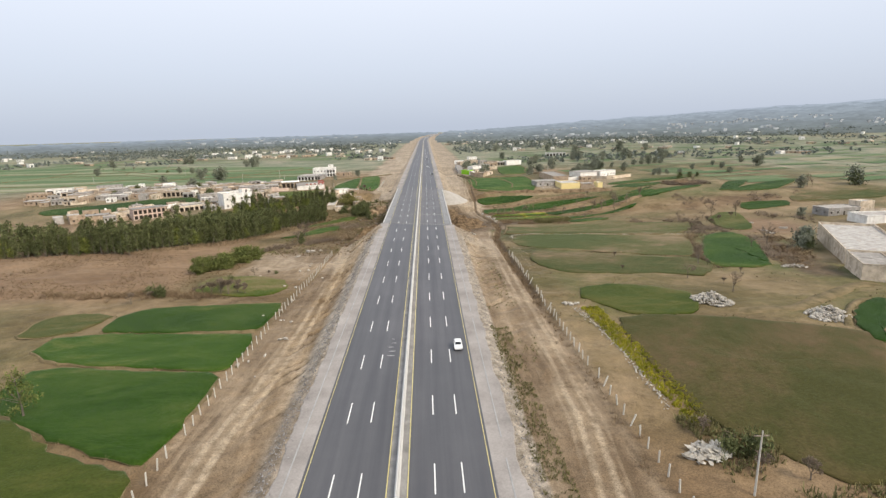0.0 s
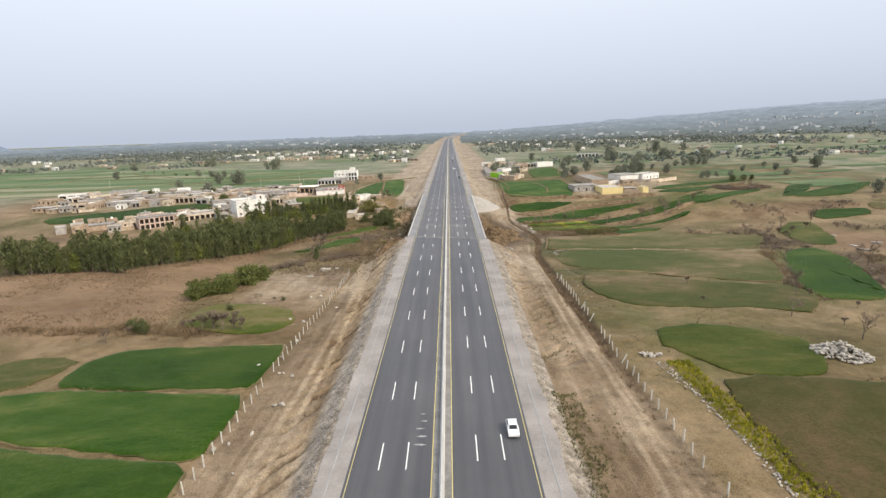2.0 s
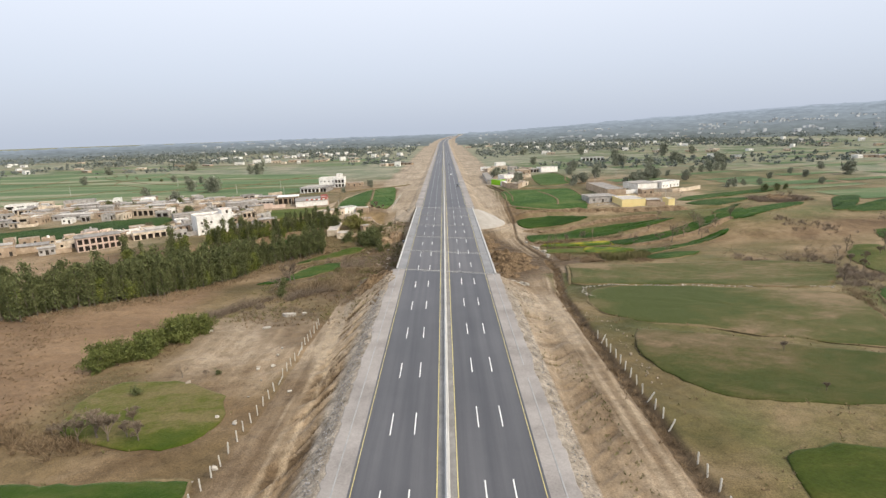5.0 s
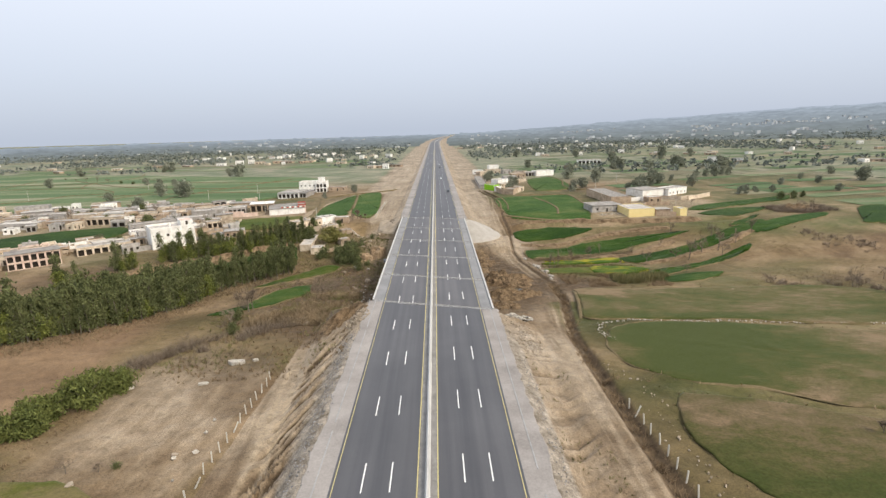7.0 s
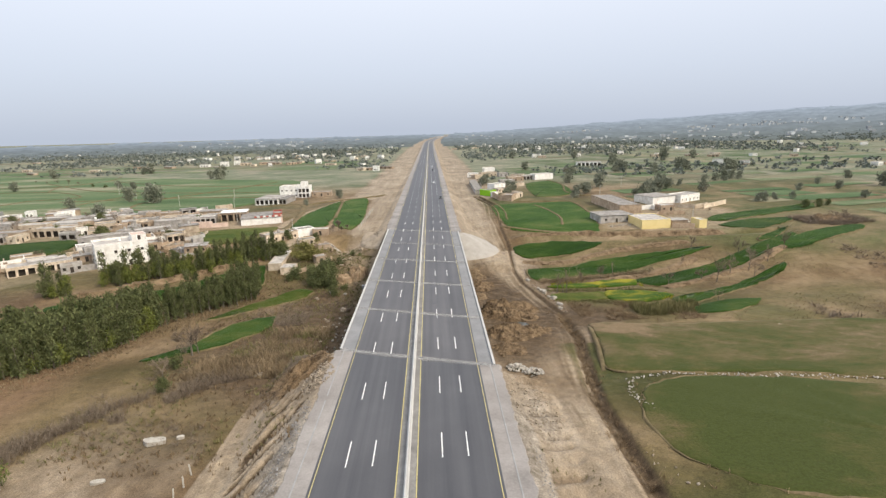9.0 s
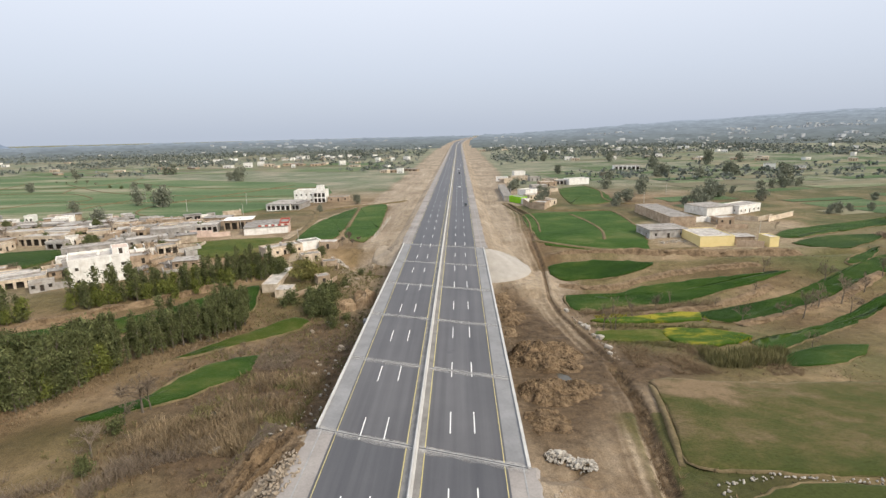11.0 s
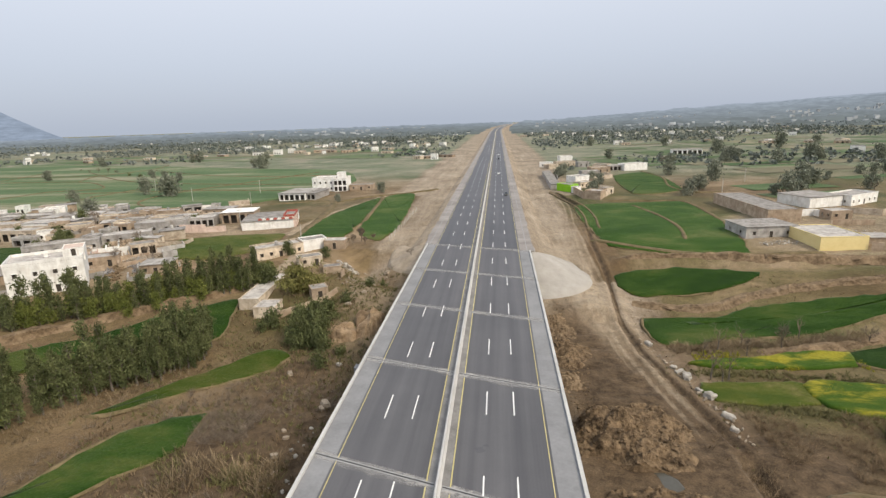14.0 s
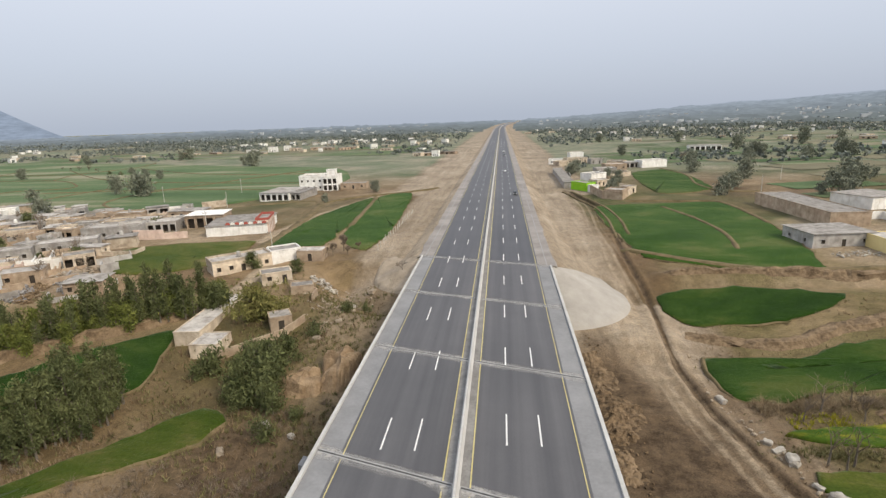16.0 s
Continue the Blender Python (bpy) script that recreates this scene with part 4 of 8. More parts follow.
field("crop_field", "thin olive and brown crop on terraced field", "olive", ((41, 208), (46.6, 219), (60, 222.8), (78, 221), (100, 215), (116, 209), (106, 180), (98, 166), (85, 168.5), (71, 175), (61, 181.5), (49.5, 185), (41, 195)), 0.12)
field("crop_field", "patchy olive crop with bare brown drifts", "olive", ((60, 176.5), (83, 164.5), (96, 162), (97, 150), (87, 137.5), (78, 141.3), (66, 142.1), (48, 146), (42.2, 156.5), (41, 168.7), (46, 180)), 0.12, False)
field("crop_field", "light green crop field with thin patches", "lime", ((-66, 143), (-69.5, 156), (-66, 162), (-55, 162), (-42.5, 155), (-39.2, 143), (-43, 137), (-53, 137.5)), 0.2, False)
field("wheat_field", "dense dark green young wheat field with earth bunds", "near_wheat", ((-74.4, 109.6), (-76.3, 120.1), (-71.3, 127.7), (-50, 128.2), (-36.5, 127.8), (-35.6, 117), (-36.3, 107), (-50, 107)))
field("wheat_field", "dense dark green young wheat field with earth bunds", "near_wheat", ((-83.2, 98.5), (-83.2, 105.7), (-73.5, 108), (-50, 105.5), (-36.5, 104.4), (-35.6, 95), (-36.5, 85.2), (-48, 86.6), (-60.1, 89), (-74.8, 92.4)))
field("wheat_field", "dense dark green young wheat field with earth bunds", "near_wheat", ((-75.7, 80.1), (-75.5, 88.5), (-68, 89.1), (-50, 85.5), (-36.8, 83.2), (-35.6, 70), (-37, 55), (-52.7, 61.1), (-68.3, 70.5)))
field("crop_field", "thin pale green strip on a weedy terrace", "olive", ((-94, 109), (-95, 121), (-86.5, 124.3), (-79, 121.5), (-81, 110.5), (-87.4, 107)), 0.2)
def footpath(label, pts, width):
    """A worn strip of pale earth that follows the ground."""
    v, f, line = [], [], []
    for i in range(len(pts) - 1):
        p0, p1, p2, p3 = (Vector(pts[min(len(pts) - 1, max(0, i + k))]) for k in (-1, 0, 1, 2))
        k = max(2, int((p2 - p1).length / 2.5))
        for s in range(k + (i == len(pts) - 2)):
            t = s / k
            line.append(0.5 * ((2 * p1) + (p2 - p0) * t + (2 * p0 - 5 * p1 + 4 * p2 - p3) * t * t + (3 * p1 - p0 - 3 * p2 + p3) * t ** 3))
    for i, c in enumerate(line):
        d = (line[min(i + 1, len(line) - 1)] - line[max(i - 1, 0)]).normalized()
        w = width * (0.5 + 0.16 * noise.noise((c.x * 0.2, c.y * 0.2, 7)))
        flat = 0.2 if width > 2.5 else 0.55
        end = min(1.0, i / 2, (len(line) - 1 - i) / 2)
        for o, h in ((-1, -0.3), (-0.8, 0.8 * flat), (0, flat), (0.8, 0.8 * flat), (1, -0.3)):
            x, y = c.x + d.y * w * o, c.y - d.x * w * o
            v.append((x, y, land(x, y) - 0.4 + (h + 0.4) * end + 0.6 * max(0, rough(x, y))))
    f = [(i * 5 + j, i * 5 + j + 1, i * 5 + j + 6, i * 5 + j + 5) for i in range(len(line) - 1) for j in range(4)]
    return tagged(mesh_ob("footpath", v, f, M["bund"], smooth_faces=True), label, "path", kind="structure")


field("wheat_field", "narrow green wheat terrace with earth bunds", "wheat", ((137.7, 373.6), (149.4, 386.2), (190.4, 403.5), (219.7, 415.6), (208.7, 399.0), (179.5, 386.2), (142.2, 368.9)))
field("wheat_field", "narrow green wheat terrace with earth bunds", "wheat", ((137.1, 360.9), (159.5, 373.1), (178.0, 373.3), (174.7, 365.8), (147.9, 349.1)))
field("wheat_field", "narrow green wheat terrace with earth bunds", "wheat", ((139.5, 335.6), (163.0, 351.9), (149.4, 337.2), (140.9, 332.4)))
field("wheat_field", "narrow green wheat terrace with earth bunds", "wheat", ((146.1, 330.0), (175.4, 346.5), (196.6, 352.2), (189.5, 342.4), (164.3, 329.5), (144.8, 321.2)))
field("wheat_field", "narrow green wheat terrace with earth bunds", "wheat", ((224.0, 365.4), (240.7, 368.1), (208.0, 329.0), (197.6, 328.4)))
field("wheat_field", "narrow green wheat terrace with earth bunds", "wheat", ((205.6, 329.7), (254.3, 359.4), (279.5, 368.8), (236.8, 327.5), (205.8, 321.6)))
field("wheat_field", "narrow green wheat terrace with earth bunds", "wheat", ((191.3, 293.3), (217.5, 293.3), (211.6, 280.0), (186.4, 277.8)))
field("crop_field", "thin grey-green crop on a terrace", "olive", ((233.1, 307.1), (285.3, 315.6), (299.4, 316.6), (279.6, 293.5), (223.4, 288.4)))
field("crop_field", "thin grey-green crop on a terrace", "thin_wheat", ((152.5, 257.3), (168, 275), (176.5, 271.8), (165.3, 241.7), (155.2, 223.8), (146, 227.2)))

footpath("narrow trodden path across green wheat", ((65.6, 443.3), (70.1, 418.1), (70.8, 392.5), (66.9, 372.1)), 1.6)
footpath("pale dirt lane below the wheat terrace", ((37.2, 378.1), (56.0, 364.7), (72.6, 357.9), (102.0, 357.5)), 2.2)
footpath("pale canal path winding past wheat", ((106.7, 588.8), (109.5, 546.6), (101.5, 504.8), (104.4, 481.2), (122.2, 476.6)), 1.6)
footpath("pale bank of a field canal", ((43, 389), (43.6, 398), (45.2, 415), (45, 441), (40.6, 470), (37.4, 490)), 1.1)
footpath("pale bank of a field canal", ((39.2, 390), (39.6, 398), (41.2, 416), (41, 441), (36.6, 469), (33.4, 490)), 1.0)
footpath("pale worn bank beside a ditch", ((46.0, 258), (44.0, 245), (41.7, 234), (40.2, 227)), 1.2)
footpath("pale lane past the hamlet", ((54.9, 456.5), (76.1, 453.7), (91.1, 447.7), (89.8, 404.1)), 1.8)
footpath("pale path between two wheat plots", ((-47.4, 402.5), (-49.5, 425.1), (-53.9, 468.1), (-56.7, 476.8)), 2.0)
footpath("pale lane along the village fields", ((-75.1, 459.0), (-65.7, 473.6), (-42.6, 487.9), (-26.7, 504.8)), 2.2)
footpath("wide pale village lane past a house", ((-67.9, 370.1), (-67.1, 389.9), (-70.5, 421.5), (-77.4, 459.2), (-87.0, 464.3), (-113.3, 456.4)), 3.6)
footpath("broad dirt track between stone piles", ((77.8, 105.8), (91.3, 105.3), (104.0, 112.2), (121.6, 122.4), (130.2, 124.0)), 4.0)
footpath("dirt track edge beside a green field", ((96.2, 92.7), (101.9, 100.5), (110.7, 108.3), (118.6, 110.6)), 1.6)
footpath("curved pale bund between green fields", ((-330, 478), (-304, 500), (-298, 528), (-272, 538), (-284, 560), (-330, 592), (-420, 600)), 1.6)
footpath("pale bund across the western wheat", ((-165, 446), (-192, 470), (-195, 507), (-172, 560), (-140, 630)), 1.5)
footpath("pale bund across the western wheat", ((-92, 540), (-150, 545), (-230, 565), (-300, 600), (-400, 690)), 1.5)
footpath("pale bund across the western wheat", ((-96, 505), (-140, 512), (-190, 520), (-270, 515)), 1.3)
footpath("pale bund across the western wheat", ((-110, 600), (-170, 600), (-240, 625), (-330, 690)), 1.5)
footpath("pale bund across the western wheat", ((-225, 450), (-240, 480), (-238, 520), (-225, 565)), 1.3)
footpath("pale bund across the western wheat", ((-330, 592), (-350, 640), (-340, 700), (-360, 760)), 1.6)

footpath("pale bund across the western wheat", ((-300, 450), (-330, 478), (-420, 500), (-560, 540), (-700, 640)), 1.6)
footpath("pale bund across the western wheat", ((-420, 460), (-440, 520), (-420, 600), (-450, 700)), 1.6)
footpath("pale bund across the western wheat", ((-560, 500), (-600, 560), (-590, 640), (-640, 780)), 1.6)
footpath("pale bund across the western wheat", ((-350, 640), (-460, 650), (-600, 690), (-760, 700)), 1.6)


# ---- trees and scrub ----
def tube(verts, faces, a, b, ra, rb, k=5):
    a, b = Vector(a), Vector(b)
    d = (b - a).normalized()
    u = d.orthogonal().normalized()
    w = d.cross(u)
    n0 = len(verts)
    for p, r in ((a, ra), (b, rb)):
        for i in range(k):
            t = 2 * math.pi * i / k
            verts.append(tuple(p + u * (r * math.cos(t)) + w * (r * math.sin(t))))
    faces += [(n0 + i, n0 + (i + 1) % k, n0 + k + (i + 1) % k, n0 + k + i) for i in range(k)]


def leaf_clump(verts, faces, c, size, rnd, count=5, broad=1.0):
    for _ in range(count):
        u = Vector((rnd.gauss(0, 0.6), rnd.gauss(0, 0.6), rnd.gauss(0, 1))).normalized()
        w = u.cross(Vector((rnd.gauss(0, 1), rnd.gauss(0, 1), 0.2))).normalized()
        o = Vector(c) + Vector((rnd.gauss(0, 1), rnd.gauss(0, 1), rnd.gauss(0, 1))) * size * 0.55
        s, q = size * rnd.uniform(0.3, 0.7), size * rnd.uniform(0.10, 0.22) * broad
        n0 = len(verts)
        verts += [tuple(o - u * s), tuple(o + w * q), tuple(o + u * s), tuple(o - w * q)]
        faces.append((n0, n0 + 1, n0 + 2, n0 + 3))


def make_tree(name, label, leaf, height, width, shape, seed, clumps=260, clump=0.75, group="", bare=0.12, leaves=5):
    """A tapered trunk with limbs and a crown of many small leaf clumps with gaps. shape: radius of the crown by height."""
    rnd = random.Random(seed)
    root = tagged(new(name), label, "tree", group)
    tv, tf, cv, cf = [], [], [], []
    lean = Vector((rnd.uniform(-0.04, 0.04), rnd.uniform(-0.04, 0.04), 1)) * height
    pts = [lean * t + Vector((rnd.uniform(-1, 1), rnd.uniform(-1, 1), 0)) * 0.04 * height * t for t in (0, 0.25, 0.5, 0.75, 0.97)]
    r0 = 0.02 * height + 0.05
    for i in range(4):
        tube(tv, tf, pts[i], pts[i + 1], r0 * (1 - i * 0.23), r0 * (1 - (i + 1) * 0.23))
    tips = []
    for _ in range(14):
        t = rnd.uniform(bare, 0.9)
        a = rnd.uniform(0, 2 * math.pi)
        k = min(3, int(t * 4))
        base = pts[k].lerp(pts[k + 1], t * 4 - k)
        r = width * shape(t) * rnd.uniform(0.6, 1.0)
        tip = base + Vector((math.cos(a) * r, math.sin(a) * r, rnd.uniform(0.3, 0.8) * r + 0.3))
        tube(tv, tf, base, tip, r0 * 0.35, r0 * 0.08, 4)
        tips.append(tip)
    lobes = []
    for k in range(11):
        t = bare + (1.0 - bare) * (k + rnd.random()) / 11
        a, q = rnd.uniform(0, 2 * math.pi), width * shape(min(t, 1)) * rnd.uniform(0.15, 0.75)
        lobes.append((lean * t + Vector((math.cos(a) * q, math.sin(a) * q, 0)), width * (0.22 + 0.75 * shape(min(t, 1))) * rnd.uniform(0.32, 0.78)))
    for _ in range(clumps):
        mid, r = lobes[rnd.randrange(len(lobes))]
        d = Vector((rnd.gauss(0, 1), rnd.gauss(0, 1), rnd.gauss(0, 1))).normalized() * r * rnd.random() ** 0.4
        c = mid + Vector((d.x, d.y, d.z * min(1.7, 0.13 * height / max(r, 0.3))))
        if c.z < 0.1:
            c.z = 0.1 + 0.3 * rnd.random()
        leaf_clump(cv, cf, c, clump * rnd.uniform(0.7, 1.25), rnd, leaves)
    for tip in tips:
        for _ in range(3):
            leaf_clump(cv, cf, tip + Vector((rnd.gauss(0, .3), rnd.gauss(0, .3), rnd.gauss(0, .3))), clump, rnd, 4)
    mesh_ob("trunk", tv, tf, M["bark"], root)
    mesh_ob("crown", cv, cf, M[leaf], root)
    return root


def make_bare_tree(name, label, height, seed, group="", dense=4):
    """A leafless tree: limbs that fork three times into twigs."""
    rnd = random.Random(seed)
    root = tagged(new(name), label, "tree", group)
    tv, tf, bv, bf = [], [], [], []

    def grow(a, d, length, r, level):
        b = a + d * length
        tube(*((tv, tf) if level == 0 else (bv, bf)), a, b, r, r * 0.6, 5 if level == 0 else 3)
        if level < 4:
            for _ in range(dense if level else 4):
                nd = (d + Vector((rnd.gauss(0, 0.62), rnd.gauss(0, 0.62), rnd.gauss(0.22, 0.3)))).normalized()
                grow(a + d * length * rnd.uniform(0.65, 1.0), nd, length * rnd.uniform(0.55, 0.8), max(0.026, r * 0.55), level + 1)

    grow(Vector((0, 0, -0.2)), Vector((rnd.uniform(-.1, .1), rnd.uniform(-.1, .1), 1)).normalized(), height * 0.42, height * 0.022 + 0.04, 0)
    mesh_ob("trunk", tv, tf, M["bark"], root)
    mesh_ob("branch_mass", bv, bf, M["twig"], root)
    return root


def plant(kinds, x, y, rnd, size=1.0, z=None):
    ob = kinds[rnd.randrange(len(kinds))]
    s = size * rnd.uniform(0.68, 1.25)
    c = copy_thing(ob, pose(x, y, (land(x, y) if z is None else z) - 0.1, 0, 0, rnd.uniform(0, 360)))
    c.scale = (s, s, s * rnd.uniform(0.9, 1.15))
    return c


def joined(name, label, picks, category="trees", mats=("bark", "leaf_dark")):
    """Many trees past counting, as one object: picks are (tree, pose)."""
    for part_name, mat in zip(("trunk", "crown"), mats):
        vs, fs, off = [], [], 0
        for ob, m in picks:
            me = next(c for c in ob.children if c.name.startswith(part_name)).data
            co = np.empty(len(me.vertices) * 3)
            me.vertices.foreach_get("co", co)
            co = co.reshape(-1, 3) @ np.array(m.to_3x3()).T + np.array(m.translation)
            vs.append(co)
            fs += [tuple(off + i for i in p.vertices) for p in me.polygons]
            off += len(co)
        if part_name == "trunk":
            root = tagged(new(name), label, category, kind="stuff")
        tagged(mesh_ob(part_name + "_mass", [tuple(c) for c in np.concatenate(vs)], fs, M[mat], root), kind="stuff")
    return root


def spire(t):
    return (0.35 + 0.9 * t) * (1 - t) ** 0.55 * 1.25 + 0.06


def column(t):
    return 0.8 * (1 - t) ** 0.4 * min(1, 0.4 + 2.4 * t) + 0.05


def dome(t):
    return max(0.05, math.sin(math.pi * min(1, 0.12 + 0.86 * t)) ** 0.7)


spires = [make_tree("poplar_tree", "slender grey-green tree in a dense planted belt", "leaf_dark", 10.6, 1.75, column, 11 + k, 122, 0.78, "tree belt") for k in range(6)]
fresh = [make_tree("broadleaf_tree", "yellow-green leafy tree at the edge of the belt", "leaf_fresh", 6.6, 2.7, column, 31 + k, 160, 0.72, "tree belt") for k in range(3)]
rounds = [make_tree("broadleaf_tree", "grey-green tree with a rounded leafy crown", "leaf_hazed", 6.0, 3.0, dome, 41 + k, 112, 1.15) for k in range(3)]
near_rounds = [make_tree("broadleaf_tree", "dark green tree with a rounded leafy crown", "leaf_dark", 5.6, 2.8, dome, 141 + k, 240, 0.75) for k in range(3)]
for ob, (x, y) in zip(near_rounds, ((-33, 302), (-150, 369), (-57, 331))):
    ob.matrix_world = pose(x, y, land(x, y) - 0.1)
bushes = [make_tree("bush", "low dark green bush on rough ground", "leaf_dark", 2.2, 1.6, dome, 51 + k, 90, 0.55, bare=0.02) for k in range(2)]
bares = [make_bare_tree("bare_tree", "leafless grey-brown winter tree", 6.0, 61 + k) for k in range(3)]
shrubs = [make_bare_tree("bare_shrub", "leafless grey-brown shrub on rough ground", 2.6, 71 + k, dense=5) for k in range(2)]
fine = [make_tree("poplar_tree", "slender grey-green tree in a dense planted belt", "leaf_dark", 10.2, 1.8, column, 101 + k, 182, 0.62, "tree belt", leaves=6) for k in range(5)]
for k, ob in enumerate(fine):
    ob.matrix_world = pose(-66 + 2.0 * k, 283 + 2.6 * k, land(-66 + 2.5 * k, 283 + 2.6 * k) - 0.1)
light = [make_tree("poplar_tree", "slender grey-green tree in a dense planted belt", "leaf_dark", 10.6, 1.8, column, 21 + k, 62, 1.0, "tree belt") for k in range(4)]
for k, ob in enumerate(light):
    ob.matrix_world = pose(-96 + 5 * k, 246 + 9 * k, land(-96 + 5 * k, 246 + 9 * k) - 0.1)
for k, ob in enumerate(spires + fresh + rounds + bushes + bares + shrubs):
    x, y = (-116 - 3.1 * k, 199 + 0.6 * k) if k < 9 else (-60 - 20 * k, 470 + 13 * k)
    ob.matrix_world = pose(x, y, land(x, y) - 0.1)

rnd = random.Random(5)
FRONT = ((-190, 198), (-150, 198), (-116, 203), (-102, 217), (-92, 226), (-85, 236), (-78, 248), (-75, 263), (-67, 278), (-58, 285.5), (-52.5, 293))
BACK = ((-190, 218), (-150, 219), (-121, 222), (-109, 233), (-100, 247), (-94, 256), (-87, 266), (-80, 278), (-72, 288), (-63, 295), (-56, 300))
crowd = []


def at(line, t):
    i = min(len(line) - 2, int(t * (len(line) - 1)))
    u = t * (len(line) - 1) - i
    return tuple(line[i][q] + (line[i + 1][q] - line[i][q]) * u for q in (0, 1))


for i in range(132):
    t = 0.72 * (i + rnd.random()) / 132
    (ax, ay), (bx, by) = at(FRONT, t), at(BACK, t)
    u = 0.16 * rnd.random()
    plant(spires if rnd.random() < 0.9 else fresh, ax + (bx - ax) * u, ay + (by - ay) * u, rnd, 0.86)
for i in range(84):
    t, u = 0.62 + 0.38 * (i + rnd.random()) / 84, (i % 4 + rnd.random()) / 4
    (ax, ay), (bx, by) = at(FRONT, t), at(BACK, t)
    plant(fine if rnd.random() < 0.93 else fresh, ax + (bx - ax) * u, ay + (by - ay) * u, rnd, 0.84)
for i in range(270):
    t, u = 0.68 * rnd.random(), 0.12 + 0.9 * rnd.random()
    (ax, ay), (bx, by) = at(FRONT, t), at(BACK, t)
    x, y, k = ax + (bx - ax) * u, ay + (by - ay) * u, 0.88 * rnd.uniform(0.6, 1.3)
    crowd.append((light[rnd.randrange(4)], pose(x, y, land(x, y) - 0.1, 0, 0, rnd.uniform(0, 360)) @ Matrix.Diagonal((k, k, k * rnd.uniform(0.9, 1.15), 1))))
SECOND = ((-107, 297), (-98, 304), (-89, 309), (-78, 317), (-68, 324), (-57, 329))
for x, y in ((-126, 266), (-123, 263), (-120, 265), (-117, 262), (-128, 269), (-118, 288), (-115, 286), (-113, 289), (-120, 291), (-116, 292)):
    plant(fresh if x % 2 else spires, x + rnd.gauss(0, 0.6), y + rnd.gauss(0, 0.6), rnd, 0.85)
for i in range(112):
    x, y = at(SECOND, (i + rnd.random()) / 112)
    plant((fine if x > -95 else spires) if rnd.random() < 0.55 else fresh, x + rnd.gauss(0, 1.2), y + 2.2 + rnd.gauss(0, 2.1), rnd, 0.8)
hedge = [make_tree("leafy_shrub", "dense green leafy shrub in a rough row", "leaf_mid", 4.4, 2.6, dome, 81 + k, 240, 0.66, "shrub row", 0.02) for k in range(2)]
for k, ob in enumerate(hedge):
    ob.matrix_world = pose(-75 + 4 * k, 168 + 6 * k, land(-75 + 4 * k, 168 + 6 * k) - 0.1)
for i in range(26):
    t = rnd.random()
    x, y = -75 + 11 * t + rnd.gauss(0, 1.8), 170 + 25 * t + rnd.gauss(0, 1.8)
    plant(hedge, x, y, rnd, 0.95)
joined("tree_belt", "dense belt of slender grey-green trees", crowd)


# ---- buildings ----
def box_into(v, f, x0, x1, y0, y1, z0, z1):
    n = len(v)
    v += [(x0, y0, z0), (x1, y0, z0), (x1, y1, z0), (x0, y1, z0), (x0, y0, z1), (x1, y0, z1), (x1, y1, z1), (x0, y1, z1)]
    f += [(n, n + 3, n + 2, n + 1), (n + 4, n + 5, n + 6, n + 7), (n, n + 1, n + 5, n + 4), (n + 1, n + 2, n + 6, n + 5), (n + 2, n + 3, n + 7, n + 6), (n + 3, n, n + 4, n + 7)]


def wall_into(v, f, axis, at, a, b, z0, z1, thick, holes):
    """A wall with real openings along x (axis 0) or y (axis 1), at one coordinate."""
    us = sorted({a, b, *[h[0] for h in holes], *[h[1] for h in holes]})
    zs = sorted({z0, z1, *[h[2] for h in holes], *[h[3] for h in holes]})
    for u0, u1 in zip(us, us[1:]):
        for q0, q1 in zip(zs, zs[1:]):
            if not any(h[0] <= u0 and u1 <= h[1] and h[2] <= q0 and q1 <= h[3] for h in holes):
                if axis == 0:
                    box_into(v, f, u0, u1, at, at + thick, q0, q1)
                else:
                    box_into(v, f, at, at + thick, u0, u1, q0, q1)


def welded(v, f):
    """Join touching blocks of a wall into one shell, dropping the faces between them."""
    ids, index, remap = {}, [], []
    for p in v:
        k = tuple(round(c, 3) for c in p)
        remap.append(ids.setdefault(k, len(ids)))
        if remap[-1] == len(index):
            index.append(k)
    faces, count = [tuple(remap[i] for i in q) for q in f], {}
    for q in faces:
        count[frozenset(q)] = count.get(frozenset(q), 0) + 1
    return index, [q for q in faces if count[frozenset(q)] == 1]


STANDING, ROOFS = [], {}


